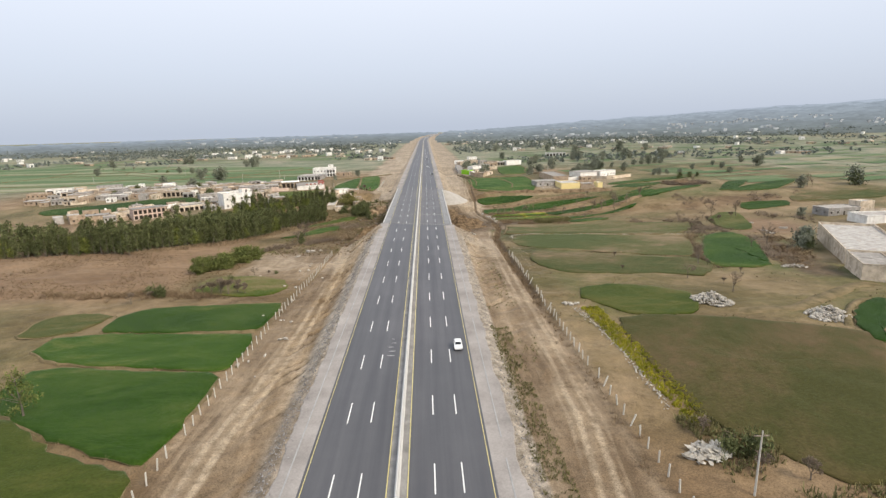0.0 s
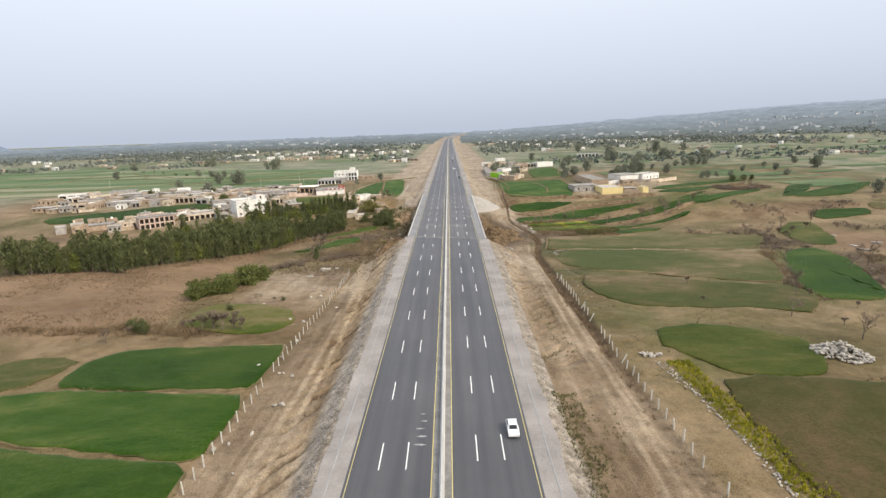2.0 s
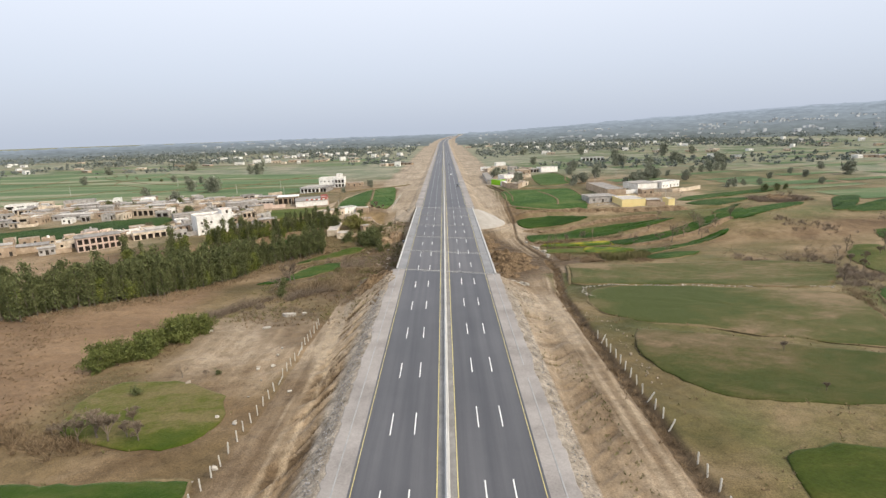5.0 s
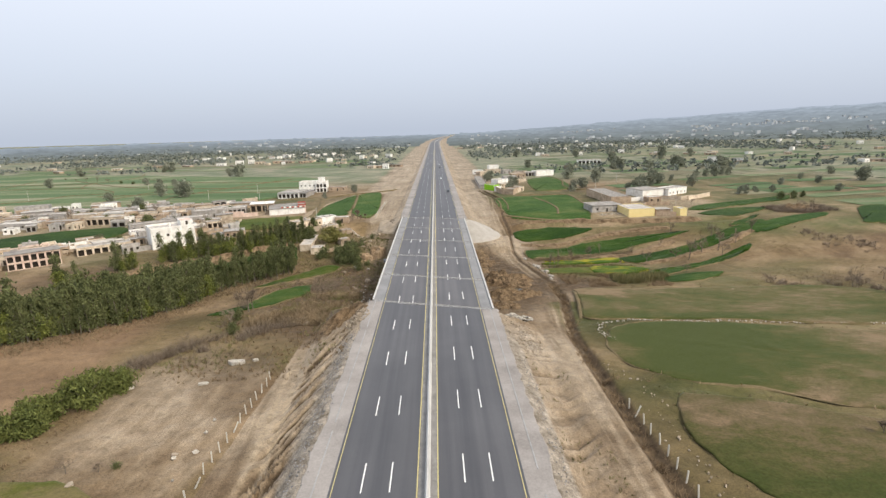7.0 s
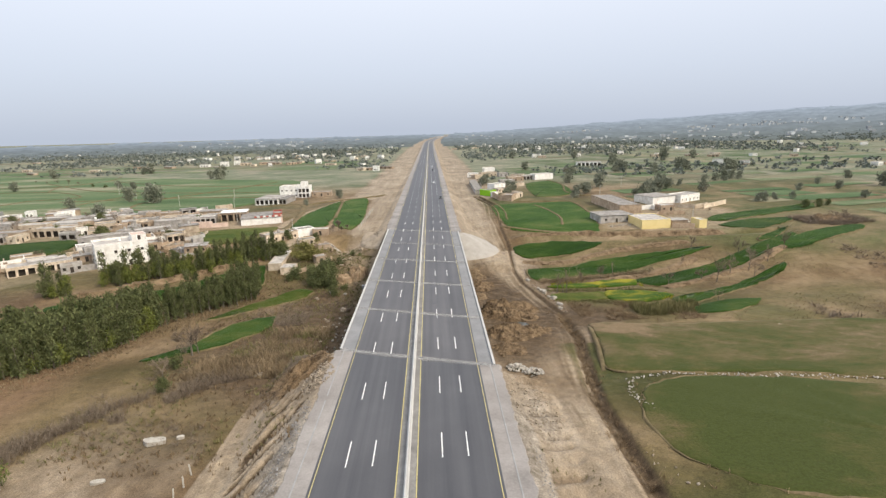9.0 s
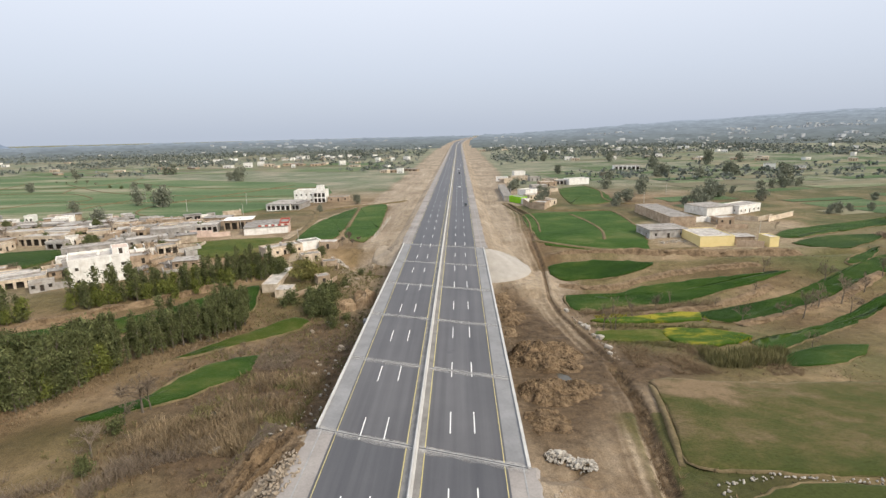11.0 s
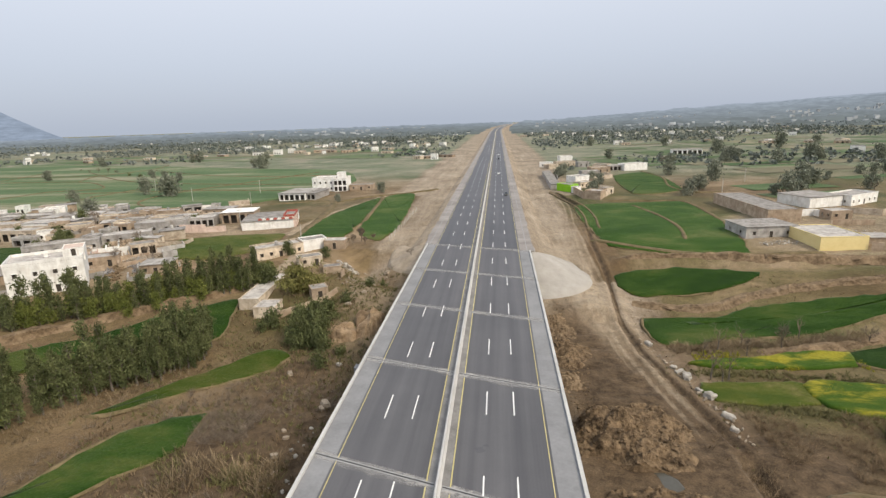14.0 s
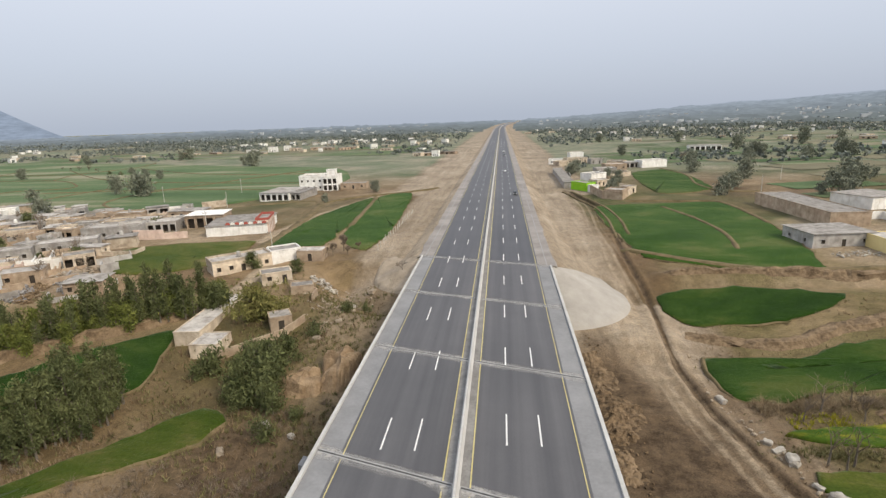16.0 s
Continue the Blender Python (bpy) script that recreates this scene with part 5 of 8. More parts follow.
def house(label, x, y, turn, w, d, h, wall="plaster_cream", roof="roof", bays=3, style="window", storeys=1, parapet=0.5, name="house", group="", side_bays=2, trim=None, z=None):
    """A flat-roofed house: walls with openings, sunk roof, parapet, doors, window panes, lintels. Its front left corner stands at x, y."""
    c, q = math.cos(radians(turn)), math.sin(radians(turn))
    STANDING.append((x + w / 2 * c - d / 2 * q, y + w / 2 * q + d / 2 * c, math.hypot(w, d) / 2))
    root = tagged(new(name), label, "house", group)
    base = min(land(x, y), land(x + w * math.cos(radians(turn)), y + w * math.sin(radians(turn)))) if z is None else z
    root.matrix_world = pose(x, y, base, 0, 0, turn)
    ROOFS[STANDING[-1][:2]] = base + h + (0.06 if parapet else 0.2)
    level = h / storeys
    panes, doors, fronts, sides = [], [], [], []
    for s in range(storeys):
        for i in range(bays):
            c = w * (i + 0.5) / bays
            if style == "blank":
                continue
            if style == "arcade":
                fronts.append((c - w / bays * 0.36, c + w / bays * 0.36, s * level + 0.1, s * level + level * 0.78))
            elif s == 0 and i == bays // 2:
                fronts.append((c - 0.55, c + 0.55, 0.05, 2.1))
                doors.append((c, 0, 2.1))
            else:
                fronts.append((c - 0.5, c + 0.5, s * level + 1.0, s * level + 2.1))
                panes.append((c, s * level + 1.55))
        for i in range(side_bays if style != "blank" else 0):
            c = d * (i + 0.5) / side_bays
            sides.append((c - 0.45, c + 0.45, s * level + 1.1, s * level + 2.0))
    for face, (axis, at, a, b, holes) in {"front": (0, 0.0, 0, w, fronts), "back": (0, d - 0.25, 0, w, []), "west": (1, 0.0, 0.25, d - 0.25, sides), "east": (1, w - 0.25, 0.25, d - 0.25, sides)}.items():
        v, f = [], []
        wall_into(v, f, axis, at, a, b, -1.5, h, 0.25, holes)
        mesh_ob("wall", *welded(v, f), M[wall], root)
    v, f = [], []
    box_into(v, f, 0.02, w - 0.02, 0.02, d - 0.02, h - 0.16, h + 0.06)
    mesh_ob("roof", v, f, M[roof], root)
    if parapet:
        v, f = [], []
        for q in ((-0.06, w + 0.06, -0.06, 0.16), (-0.06, w + 0.06, d - 0.16, d + 0.06), (-0.06, 0.16, 0.16, d - 0.16), (w - 0.16, w + 0.06, 0.16, d - 0.16)):
            box_into(v, f, *q, h + 0.06, h + 0.06 + parapet)
        mesh_ob("parapet", v, f, M[trim or wall], root)
    else:
        v, f = [], []
        box_into(v, f, -0.35, w + 0.35, -0.45, d + 0.3, h + 0.06, h + 0.2)
        mesh_ob("roof_slab", v, f, M[roof], root)
    for c, zc in panes:
        v, f = [], []
        box_into(v, f, c - 0.5, c + 0.5, 0.1, 0.14, zc - 0.55, zc + 0.55)
        box_into(v, f, c - 0.03, c + 0.03, 0.07, 0.16, zc - 0.55, zc + 0.55)
        win = mesh_ob("window", v, f, M["dark"], root)
        v, f = [], []
        box_into(v, f, c - 0.75, c + 0.75, -0.4, 0.0, zc + 0.62, zc + 0.72)
        mesh_ob("sunshade", v, f, M[wall], win)
    for c, z0, zt in doors:
        v, f = [], []
        box_into(v, f, c - 0.55, c + 0.55, 0.08, 0.13, 0.05, zt)
        box_into(v, f, c + 0.35, c + 0.42, 0.04, 0.08, 1.0, 1.15)
        mesh_ob("door", v, f, M["dark"], root)
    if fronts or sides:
        # Dark sheet behind the openings, standing for the shade inside.
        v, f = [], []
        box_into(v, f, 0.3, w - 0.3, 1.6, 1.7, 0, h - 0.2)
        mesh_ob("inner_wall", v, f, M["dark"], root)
    return root


def yard_wall(label, pts, height, mat="mud", thick=0.3, name="compound_wall"):
    """A free-standing wall that follows the ground, with a slightly worn top."""
    v, f = [], []
    r = random.Random(len(pts) + int(abs(pts[0][0])))
    for (ax, ay), (bx, by) in zip(pts, pts[1:]):
        n = max(1, int(math.hypot(bx - ax, by - ay) / 3))
        nx, ny = (by - ay), -(bx - ax)
        q = math.hypot(nx, ny)
        nx, ny = nx / q * thick / 2, ny / q * thick / 2
        n0 = len(v)
        for i in range(n + 1):
            x, y = ax + (bx - ax) * i / n, ay + (by - ay) * i / n
            z = land(x, y)
            t = z + height + r.uniform(-0.12, 0.08)
            v += [(x - nx, y - ny, z - 0.5), (x - nx, y - ny, t), (x + nx, y + ny, t), (x + nx, y + ny, z - 0.5)]
        for i in range(n):
            p, s = n0 + 4 * i, n0 + 4 * i + 4
            f += [(p, p + 1, s + 1, s), (p + 1, p + 2, s + 2, s + 1), (p + 2, p + 3, s + 3, s + 2)]
        f += [(n0, n0 + 3, n0 + 2, n0 + 1), (n0 + 4 * n, n0 + 4 * n + 1, n0 + 4 * n + 2, n0 + 4 * n + 3)]
    return tagged(mesh_ob(name, v, f, M[mat]), label, "wall")


# the village west of the road
house("white two-storey plastered house with small shaded windows", -120.5, 316.5, 36, 17.5, 13, 8.4, "plaster_white", "roof", 4, "window", 2, 0.8)
house("small pink roof room on the white house", -112.5, 327.3, 36, 5, 7, 2.2, "plaster_white", "plaster_pink", 1, "window", 1, 0.1, name="roof_room", side_bays=1, z=land(-120.5, 316.5) + 8.4)
house("low cream house with a row of dark openings", -148, 309, 36, 20, 9, 3.3, "plaster_cream", bays=7, style="arcade", parapet=0.3)
house("half-ruined two-storey grey house with open bays", -162, 290, 40, 17, 9, 6.0, "plaster_pink", bays=7, style="arcade", storeys=2, parapet=0.0)
house("grey plastered house with a pale flat roof", -146, 317, 40, 12, 8, 3.2, "plaster_grey", bays=3, parapet=0.3)
house("cream house with an arched verandah", -186, 374, 3, 19, 9, 3.8, "plaster_cream", bays=6, style="arcade")
house("low mud-coloured house with flat roof", -206, 370, 6, 17, 9, 3.0, "mud", bays=3, parapet=0.3)
house("long grey house under a dusty flat roof", -228, 366, 5, 20, 10, 3.0, "plaster_grey", bays=5, parapet=0.3)
house("cream cube house with a dark doorway", -162, 384, 30, 9, 8, 3.4, "plaster_cream", bays=2)
house("brown house with an open dark verandah", -153, 392, 28, 11, 8, 3.2, "mud", bays=3, style="arcade", parapet=0.0)
house("long grey house with small windows", -150, 352, 34, 22, 7, 3.2, "plaster_grey", bays=6)
house("grey walled house with flat cement roof", -134, 368, 32, 16, 8, 3.0, "plaster_grey", bays=4, parapet=0.3)
house("grey cement house with raised roof room", -134, 386, 18, 18, 10, 3.6, "plaster_grey", bays=4)
house("low brown house at the village edge", -119, 340, 30, 10, 7, 3.0, "mud", bays=2, parapet=0.2)
house("pavilion with a pale slab roof on brown walls", -108, 404, 12, 13, 11, 4.6, "mud", "plaster_white", 4, "arcade", 1, 0.0)
house("grey cement house with a row of dark arches", -121, 397, 14, 12, 9, 3.4, "plaster_grey", bays=5, style="arcade", parapet=0.3)
house("low whitewashed house with a pale flat roof", -92.6, 390.1, 15, 19.6, 21, 3.3, "plaster_white", bays=4, style="blank", parapet=0.0)
house("red-trimmed porch with tall arched openings", -73.2, 395.6, 105, 12.5, 4.2, 4.4, "plaster_pink", bays=4, style="arcade", parapet=0.8, trim="red_trim", name="porch")
for k in range(9):
    v, f = [], []
    box_into(v, f, -0.7, 0.7, -0.12, 0.12, 0.0, 0.55)
    box_into(v, f, -0.45, 0.45, -0.12, 0.12, 0.55, 0.85)
    block = tagged(mesh_ob("parapet_block", v, f, M["red_trim" if k % 2 == 0 else "plaster_white"]), ("stepped red parapet block on a white wall" if k % 2 == 0 else "stepped white parapet block on a white wall"), "parapet", "red and white parapet blocks")
    u = 7.2 + 1.45 * k
    block.matrix_world = pose(-92.6 + u * math.cos(radians(15)), 389.95 + u * math.sin(radians(15)), land(-92.6, 390.1) + 3.5, 0, 0, 15)
house("white long low house with verandah columns", -111, 470, -4, 15, 22, 3.6, "plaster_white", bays=5, style="arcade", parapet=0.0)
house("two-storey cream house with balconies", -104, 504, 3, 13, 14, 7.0, "plaster_white", bays=4, style="window", storeys=2, parapet=0.9)
house("open two-storey balcony wing of a white house", -90.8, 503, 3, 8, 12, 7.0, "plaster_white", bays=3, style="arcade", storeys=2, parapet=0.9)
house("stair tower on a white house roof", -90, 509, 3, 4.5, 5, 10.0, "plaster_white", bays=1, parapet=0.6, side_bays=1)
house("columned verandah of a white house", -96, 471, -4, 5, 20, 3.2, "plaster_grey", bays=2, style="arcade", parapet=0.0)
house("brown low farm building beside green field", -82, 506, 4, 14, 8, 3.0, "mud", bays=3, parapet=0.2)
house("white plastered single-storey house row", -67.5, 349, 42, 15, 7, 3.3, "plaster_cream", bays=5)
house("low brown brick room with a pale cracked roof", -97, 335.6, 16, 8.5, 7, 3.0, "mud", bays=3, parapet=0.0)
house("white annexe with blank walls and flat roof", -56.5, 359, 35, 8, 6, 3.2, "plaster_white", bays=1, style="blank", parapet=0.3)
house("long pale outbuilding with a dusty flat roof", -57.5, 316, 4, 5.0, 34, 2.5, "plaster_cream", bays=1, style="blank", parapet=0.15)
house("small cream house end with pale roof", -51.8, 311.6, 4, 5.2, 6, 2.5, "plaster_cream", bays=1, style="blank", parapet=0.15)
house("blue-doored room at the yard's far end", -52, 343, 30, 7, 4.5, 2.8, "plaster_cream", bays=2, parapet=0.15)
house("mud hut with a pale flat roof", -50.3, 361, 2, 7, 5, 2.8, "mud", bays=1, parapet=0.1)
house("small square mud outhouse", -40.5, 321, 30, 4.2, 4.2, 2.8, "mud", bays=1, parapet=0.1, side_bays=1)
house("ruined mud room without a roof", -43, 338, 20, 5, 4, 2.2, "mud", bays=1, style="blank", parapet=0.2)


def village(first, rows):
    for i, (x, y, turn, w, d, h, wall) in enumerate(rows, first):
        house({"plaster_grey": "grey cement village house with flat roof", "plaster_cream": "cream village house with dusty flat roof", "plaster_white": "whitewashed village house with flat roof", "mud": "brown mud village house with flat roof"}[wall],
              x, y, turn, w, d, h, wall, bays=3 + i % 3, style=("window", "blank", "arcade", "window")[i % 4], parapet=(0.3, 0.0, 0.5)[i % 3], group="village houses")


village(0, ((-262, 424, 25, 18, 9, 4.2, 'plaster_grey'), (-246, 408, 20, 16, 9, 3.2, 'plaster_grey'), (-226, 392, 12, 16, 10, 3.3, 'plaster_grey'), (-205, 388, 10, 15, 9, 3.4, 'plaster_cream'), (-188, 392, 8, 14, 9, 3.6, 'plaster_white'), (-240, 384, 14, 12, 8, 3.0, 'mud'), (-216, 408, 16, 20, 9, 3.2, 'plaster_grey'), (-192, 410, 14, 18, 9, 3.4, 'plaster_grey'), (-170, 402, 18, 13, 8, 3.2, 'plaster_grey'), (-250, 372, 8, 16, 9, 3.0, 'mud')))
village(10, ((-275, 404, 18, 15, 9, 3.2, 'plaster_cream'), (-292, 388, 14, 14, 8, 3.0, 'mud'), (-176, 296, 34, 13, 8, 3.0, 'plaster_cream'), (-190, 290, 30, 12, 8, 3.0, 'mud'), (-172, 308, 34, 14, 7, 3.0, 'plaster_cream'), (-140, 402, 12, 20, 9, 3.2, 'mud'), (-128, 424, 8, 14, 8, 3.0, 'mud'), (-150, 420, 14, 12, 8, 2.8, 'mud'), (-300, 420, 20, 18, 9, 3.0, 'plaster_white'), (-268, 352, 10, 12, 8, 2.8, 'mud')))


def in_ruins(x, y):
    """The fallen quarter behind the white house."""
    return -121 < x < -94 and 322 < y < 356


r = random.Random(77)
for i in range(46):
    t = r.random()
    x, y = -282 + 157 * t + r.gauss(0, 6), 392 + 22 * r.random() + 8 * math.sin(t * 5) + (r.random() < 0.3) * 22
    wall = ("plaster_grey", "plaster_cream", "mud", "plaster_white", "plaster_cream")[i % 5]
    house(("small grey cement outhouse with flat roof", "small cream plastered room with flat roof", "small brown mud room with flat roof", "small whitewashed room with flat roof", "small cream plastered room with flat roof")[i % 5],
          x, y, r.uniform(0, 40), r.uniform(4, 9), r.uniform(4, 7), r.uniform(2.6, 4.4), wall, bays=2, style=("window", "arcade", "blank")[i % 3], parapet=r.choice((0.0, 0.3, 0.5)), group="village houses", side_bays=1)
for i in range(14):
    x, y = -190 + 55 * r.random(), 290 + 40 * r.random()
    if not in_ruins(x, y) and y < 0.7 * (x + 190) + 326 and y > 0.62 * (x + 190) + 284:
        house("small cream room at the village edge", x, y, 36, r.uniform(4, 8), r.uniform(4, 6), r.uniform(2.6, 3.4), ("plaster_cream", "mud", "plaster_grey")[i % 3], bays=2, style=("window", "arcade")[i % 2], parapet=0.3, group="village houses", side_bays=1)
# small rooms and yards that fill the village
vr = random.Random(77)
WALLS = (("plaster_cream", "small cream plastered room with a flat roof"), ("mud", "small mud-brown room with a flat roof"), ("plaster_grey", "small bare cement room with a flat roof"), ("plaster_white", "small whitewashed room with a flat roof"))


def in_green(x, y):
    return (-245 < x < -148 and 308 < y < 368 and abs(y - 340 - (x + 190) * 0.35) < 24) or (-111 < x < -70 and 349 < y < 384) or x > -70 or (-121 < x < -94 and 322 < y < 356) or (-120 < x < -70 and 381 < y < 402)


placed = 0
while placed < 112:
    if vr.random() < 0.62:
        a, q = vr.uniform(0, 6.283), vr.random() ** 0.5
        x, y, turn = -178 + 88 * q * math.cos(a), 390 + 32 * q * math.sin(a), vr.choice((4, 30, 33, 94))
    elif vr.random() < 0.2:
        x, y, turn = vr.gauss(-240, 14), vr.gauss(362, 9), vr.choice((10, 20, 100))
    else:
        t = vr.random()
        x, y, turn = -196 + 92 * t + vr.gauss(0, 6), 292 + 56 * t + vr.gauss(0, 6), vr.choice((36, 40, 126))
    w, d, h = vr.uniform(4, 10), vr.uniform(3.5, 6.5), vr.uniform(2.5, 3.6)
    c, q = math.cos(radians(turn)), math.sin(radians(turn))
    mx, my, rad = x + w / 2 * c - d / 2 * q, y + w / 2 * q + d / 2 * c, math.hypot(w, d) / 2
    if in_green(mx, my) or any(math.hypot(mx - a, my - b) < 0.85 * (rad + r0) for a, b, r0 in STANDING):
        placed += 0.05
        continue
    mat, label = WALLS[vr.choice((0, 0, 0, 1, 1, 1, 2, 2, 2, 3))]
    house(label, x, y, turn, w, d, h, mat, bays=vr.choice((1, 2, 2, 3)), style=vr.choice(("window", "window", "arcade", "blank")), parapet=vr.choice((0.0, 0.25, 0.6)), group="village rooms", side_bays=1)
    if vr.random() < 0.5:
        p, k = (x + w * c, y + w * q), vr.uniform(5, 10)
        yard_wall("low broken yard wall between village rooms", (p, (p[0] + k * c, p[1] + k * q), (p[0] + k * c - 5 * q, p[1] + k * q + 5 * c)), vr.uniform(1.3, 2.1), vr.choice(("mud", "plaster_grey", "plaster_cream")))
    placed += 1
yard_wall("cream plastered yard wall of a village house", ((-116.3, 387.3), (-106, 387.8)), 3.2, "plaster_pink")
yard_wall("sloping end of a pink yard wall", ((-106, 387.8), (-98.8, 389.6)), 2.1, "plaster_pink")
# walled courtyards, many of them half fallen, between the rooms
cr, made = random.Random(31), 0
while made < 150:
    if cr.random() < 0.66:
        t = cr.random()
        x, y, turn = -262 + 138 * t + cr.gauss(0, 4), 358 + 36 * t + 58 * cr.random() ** 1.3, cr.choice((5, 12, 20, 30))
    else:
        t = cr.random()
        x, y, turn = -184 + 70 * t + cr.gauss(0, 4), 292 + 44 * t + 26 * cr.random(), cr.choice((30, 36, 40))
    if in_green(x, y) and not in_ruins(x, y):
        continue
    c, q = math.cos(radians(turn)), math.sin(radians(turn))
    w, d = cr.uniform(5, 13), cr.uniform(4, 9)
    ring = [(x + a * c - b * q, y + a * q + b * c) for a, b in ((0, d), (0, 0), (w, 0), (w, d), (w * 0.35, d))]
    a = cr.randrange(2)
    wall, label = cr.choice((("plaster_cream", "cream courtyard wall with a worn top"), ("mud", "brown mud courtyard wall with a worn top"), ("plaster_pink", "pinkish courtyard wall with a worn top"), ("plaster_grey", "grey block courtyard wall with a worn top"), ("plaster_white", "whitewashed courtyard wall with a worn top")))
    yard_wall(label, ring[a:a + cr.choice((3, 3, 4))], cr.uniform(1.4, 3.0), wall, 0.35)
    made += 1
for k in range(12):
    x, y, turn = -119 + 24 * cr.random(), 328 + 26 * cr.random(), cr.choice((25, 34, 40))
    c, q, w, d = math.cos(radians(turn)), math.sin(radians(turn)), cr.uniform(4, 8), cr.uniform(3, 6)
    yard_wall("fallen grey wall of a ruined house", [(x + a * c - b * q, y + a * q + b * c) for a, b in ((0, d), (0, 0), (w, 0))], cr.uniform(0.8, 2.2), cr.choice(("plaster_grey", "mud")), 0.4)
yard_wall("mud yard wall round an old compound", ((-47, 311.5), (-37.5, 320), (-35.5, 326)), 1.4)
yard_wall("broken mud wall beside a ruined room", ((-46, 344), (-38, 341), (-37, 335)), 1.5)
yard_wall("low mud wall along a village yard", ((-130, 366), (-112, 380)), 1.8)
yard_wall("low grey wall along a village lane", ((-128, 326), (-112, 336)), 1.6, "plaster_grey")

# the farmstead and hamlet east of the road
house("grey cement house with an open garage bay", 86.2, 374.6, 6, 16.5, 13, 3.6, "plaster_grey", bays=3, parapet=0.0)
house("yellow-fronted house with a pale flat roof", 100.6, 359.8, 2, 13.5, 18, 3.8, "plaster_yellow", bays=2, style="blank", parapet=0.2)
house("small yellow house with a flat roof", 125.4, 356.3, 4, 3.6, 7, 3.6, "plaster_yellow", bays=1, style="blank", parapet=0.2)
house("long brown farm building with a pale roof", 104.5, 400, 2, 12, 46, 4.2, "mud", bays=2, style="blank", parapet=0.25)
house("white farmhouse wing with dark windows", 152, 431.5, 31, 19, 10, 3.8, "plaster_white", bays=5)
house("white metal-roofed shed in the farmyard", 134, 428, 20, 17, 16, 4.2, "plaster_white", bays=2, style="blank", parapet=0.0)
yard_wall("brown mud yard wall between farm houses", ((114.5, 359.6), (123.6, 356.6)), 2.2)
yard_wall("mud inner wall of the farmyard", ((114, 378), (122, 392), (136, 392)), 2.0)
house("small mud room in the farmyard", 127.5, 402, 8, 8, 6, 3.2, "mud", bays=2, parapet=0.1)
house("low mud lean-to against the farm wall", 116.2, 363.5, 2, 7.5, 6, 2.4, "mud", bays=1, style="blank", parapet=0.0)
yard_wall("whitewashed yard wall by the farm shed", ((117, 410), (127, 412), (128, 404)), 2.4, "plaster_white", 0.35)
yard_wall("cream yard wall below the farmhouse wing", ((136, 418), (150, 410), (160, 416)), 2.2, "plaster_cream", 0.35)
yard_wall("broken mud wall on the farm terrace", ((112, 372), (116, 368), (124, 366)), 1.6, "mud", 0.4)
yard_wall("pale end wall of the farmyard", ((154, 408), (175, 424)), 2.4, "plaster_cream")
house("lime green painted roadside shop", 38.8, 497, -54, 10.5, 6, 3.8, "plaster_green", bays=1, style="blank", parapet=0.2)
house("white end room beside a green shop", 45.4, 487.2, -54, 3.2, 4, 3.2, "plaster_white", bays=1, style="blank", parapet=0.1)
house("long low grey roadside building", 36.0, 502, -1, 5, 76, 3.0, "plaster_grey", bays=1, style="blank", parapet=0.0)
yard_wall("brown mud wall round a hamlet yard", ((46.5, 486), (48.5, 465.5), (55.8, 461), (60, 470)), 3.4, "mud", 0.4)
yard_wall("pale mud wall behind a hamlet yard", ((60, 470), (67.9, 488.8), (62, 496)), 2.6, "plaster_cream", 0.4)
house("low mud house in the hamlet", 50, 471, -30, 8, 9, 2.8, "mud", bays=2)
house("small cream room in a hamlet yard", 61, 479, 24, 6, 5, 3.0, "plaster_cream", bays=2, parapet=0.2)
house("white cube house among hamlet roofs", 51.5, 515, 36, 11, 8, 5.0, "plaster_white", bays=2)
house("pale terraced room below a white house", 53, 505, 36, 9, 6, 3.0, "plaster_cream", bays=3, parapet=0.2)
house("long whitewashed building beyond green field", 97.5, 596, 20, 19, 9, 4.6, "plaster_white", bays=4, style="blank", parapet=0.2)
house("dark open shed beside a white building", 87, 598, 10, 10, 8, 3.6, "plaster_grey", bays=3, style="arcade", parapet=0.0)
house("cream hamlet house with a flat roof", 76.5, 606, -30, 11, 8, 4.0, "plaster_cream", bays=3)
house("grey hut among hamlet trees", 70, 632, 12, 9, 7, 3.4, "plaster_grey", bays=2)
house("white house with a roof room by the road", 60, 672, 8, 11, 9, 5.4, "plaster_white", bays=3, parapet=0.6)
house("pale wall-like house near the road", 46, 622, 40, 9, 6, 3.0, "plaster_cream", bays=2, style="blank")
yard_wall("grey hamlet lane wall", ((44, 540), (46, 570), (52, 610)), 2.4, "plaster_grey", 0.4)
yard_wall("cream hamlet yard wall", ((66, 545), (80, 552), (78, 570)), 2.4, "plaster_cream", 0.4)
yard_wall("mud hamlet yard wall", ((58, 535), (70, 530), (74, 545)), 2.2, "mud", 0.4)
house("brown hamlet house with flat roof", 72, 585, 8, 14, 9, 3.4, "mud", bays=3)
house("grey hamlet house with flat roof", 62, 560, 6, 12, 9, 3.4, "plaster_grey", bays=3)
house("white roadside shop with flat roof", 40, 640, -10, 10, 8, 3.4, "plaster_white", bays=2)
house("cream hamlet house with small windows", 54, 640, 12, 16, 9, 3.6, "plaster_cream", bays=4)
house("long pale building with an open dark front", 176, 742, -6, 27, 12, 4.4, "plaster_white", bays=6, style="arcade", parapet=0.0)

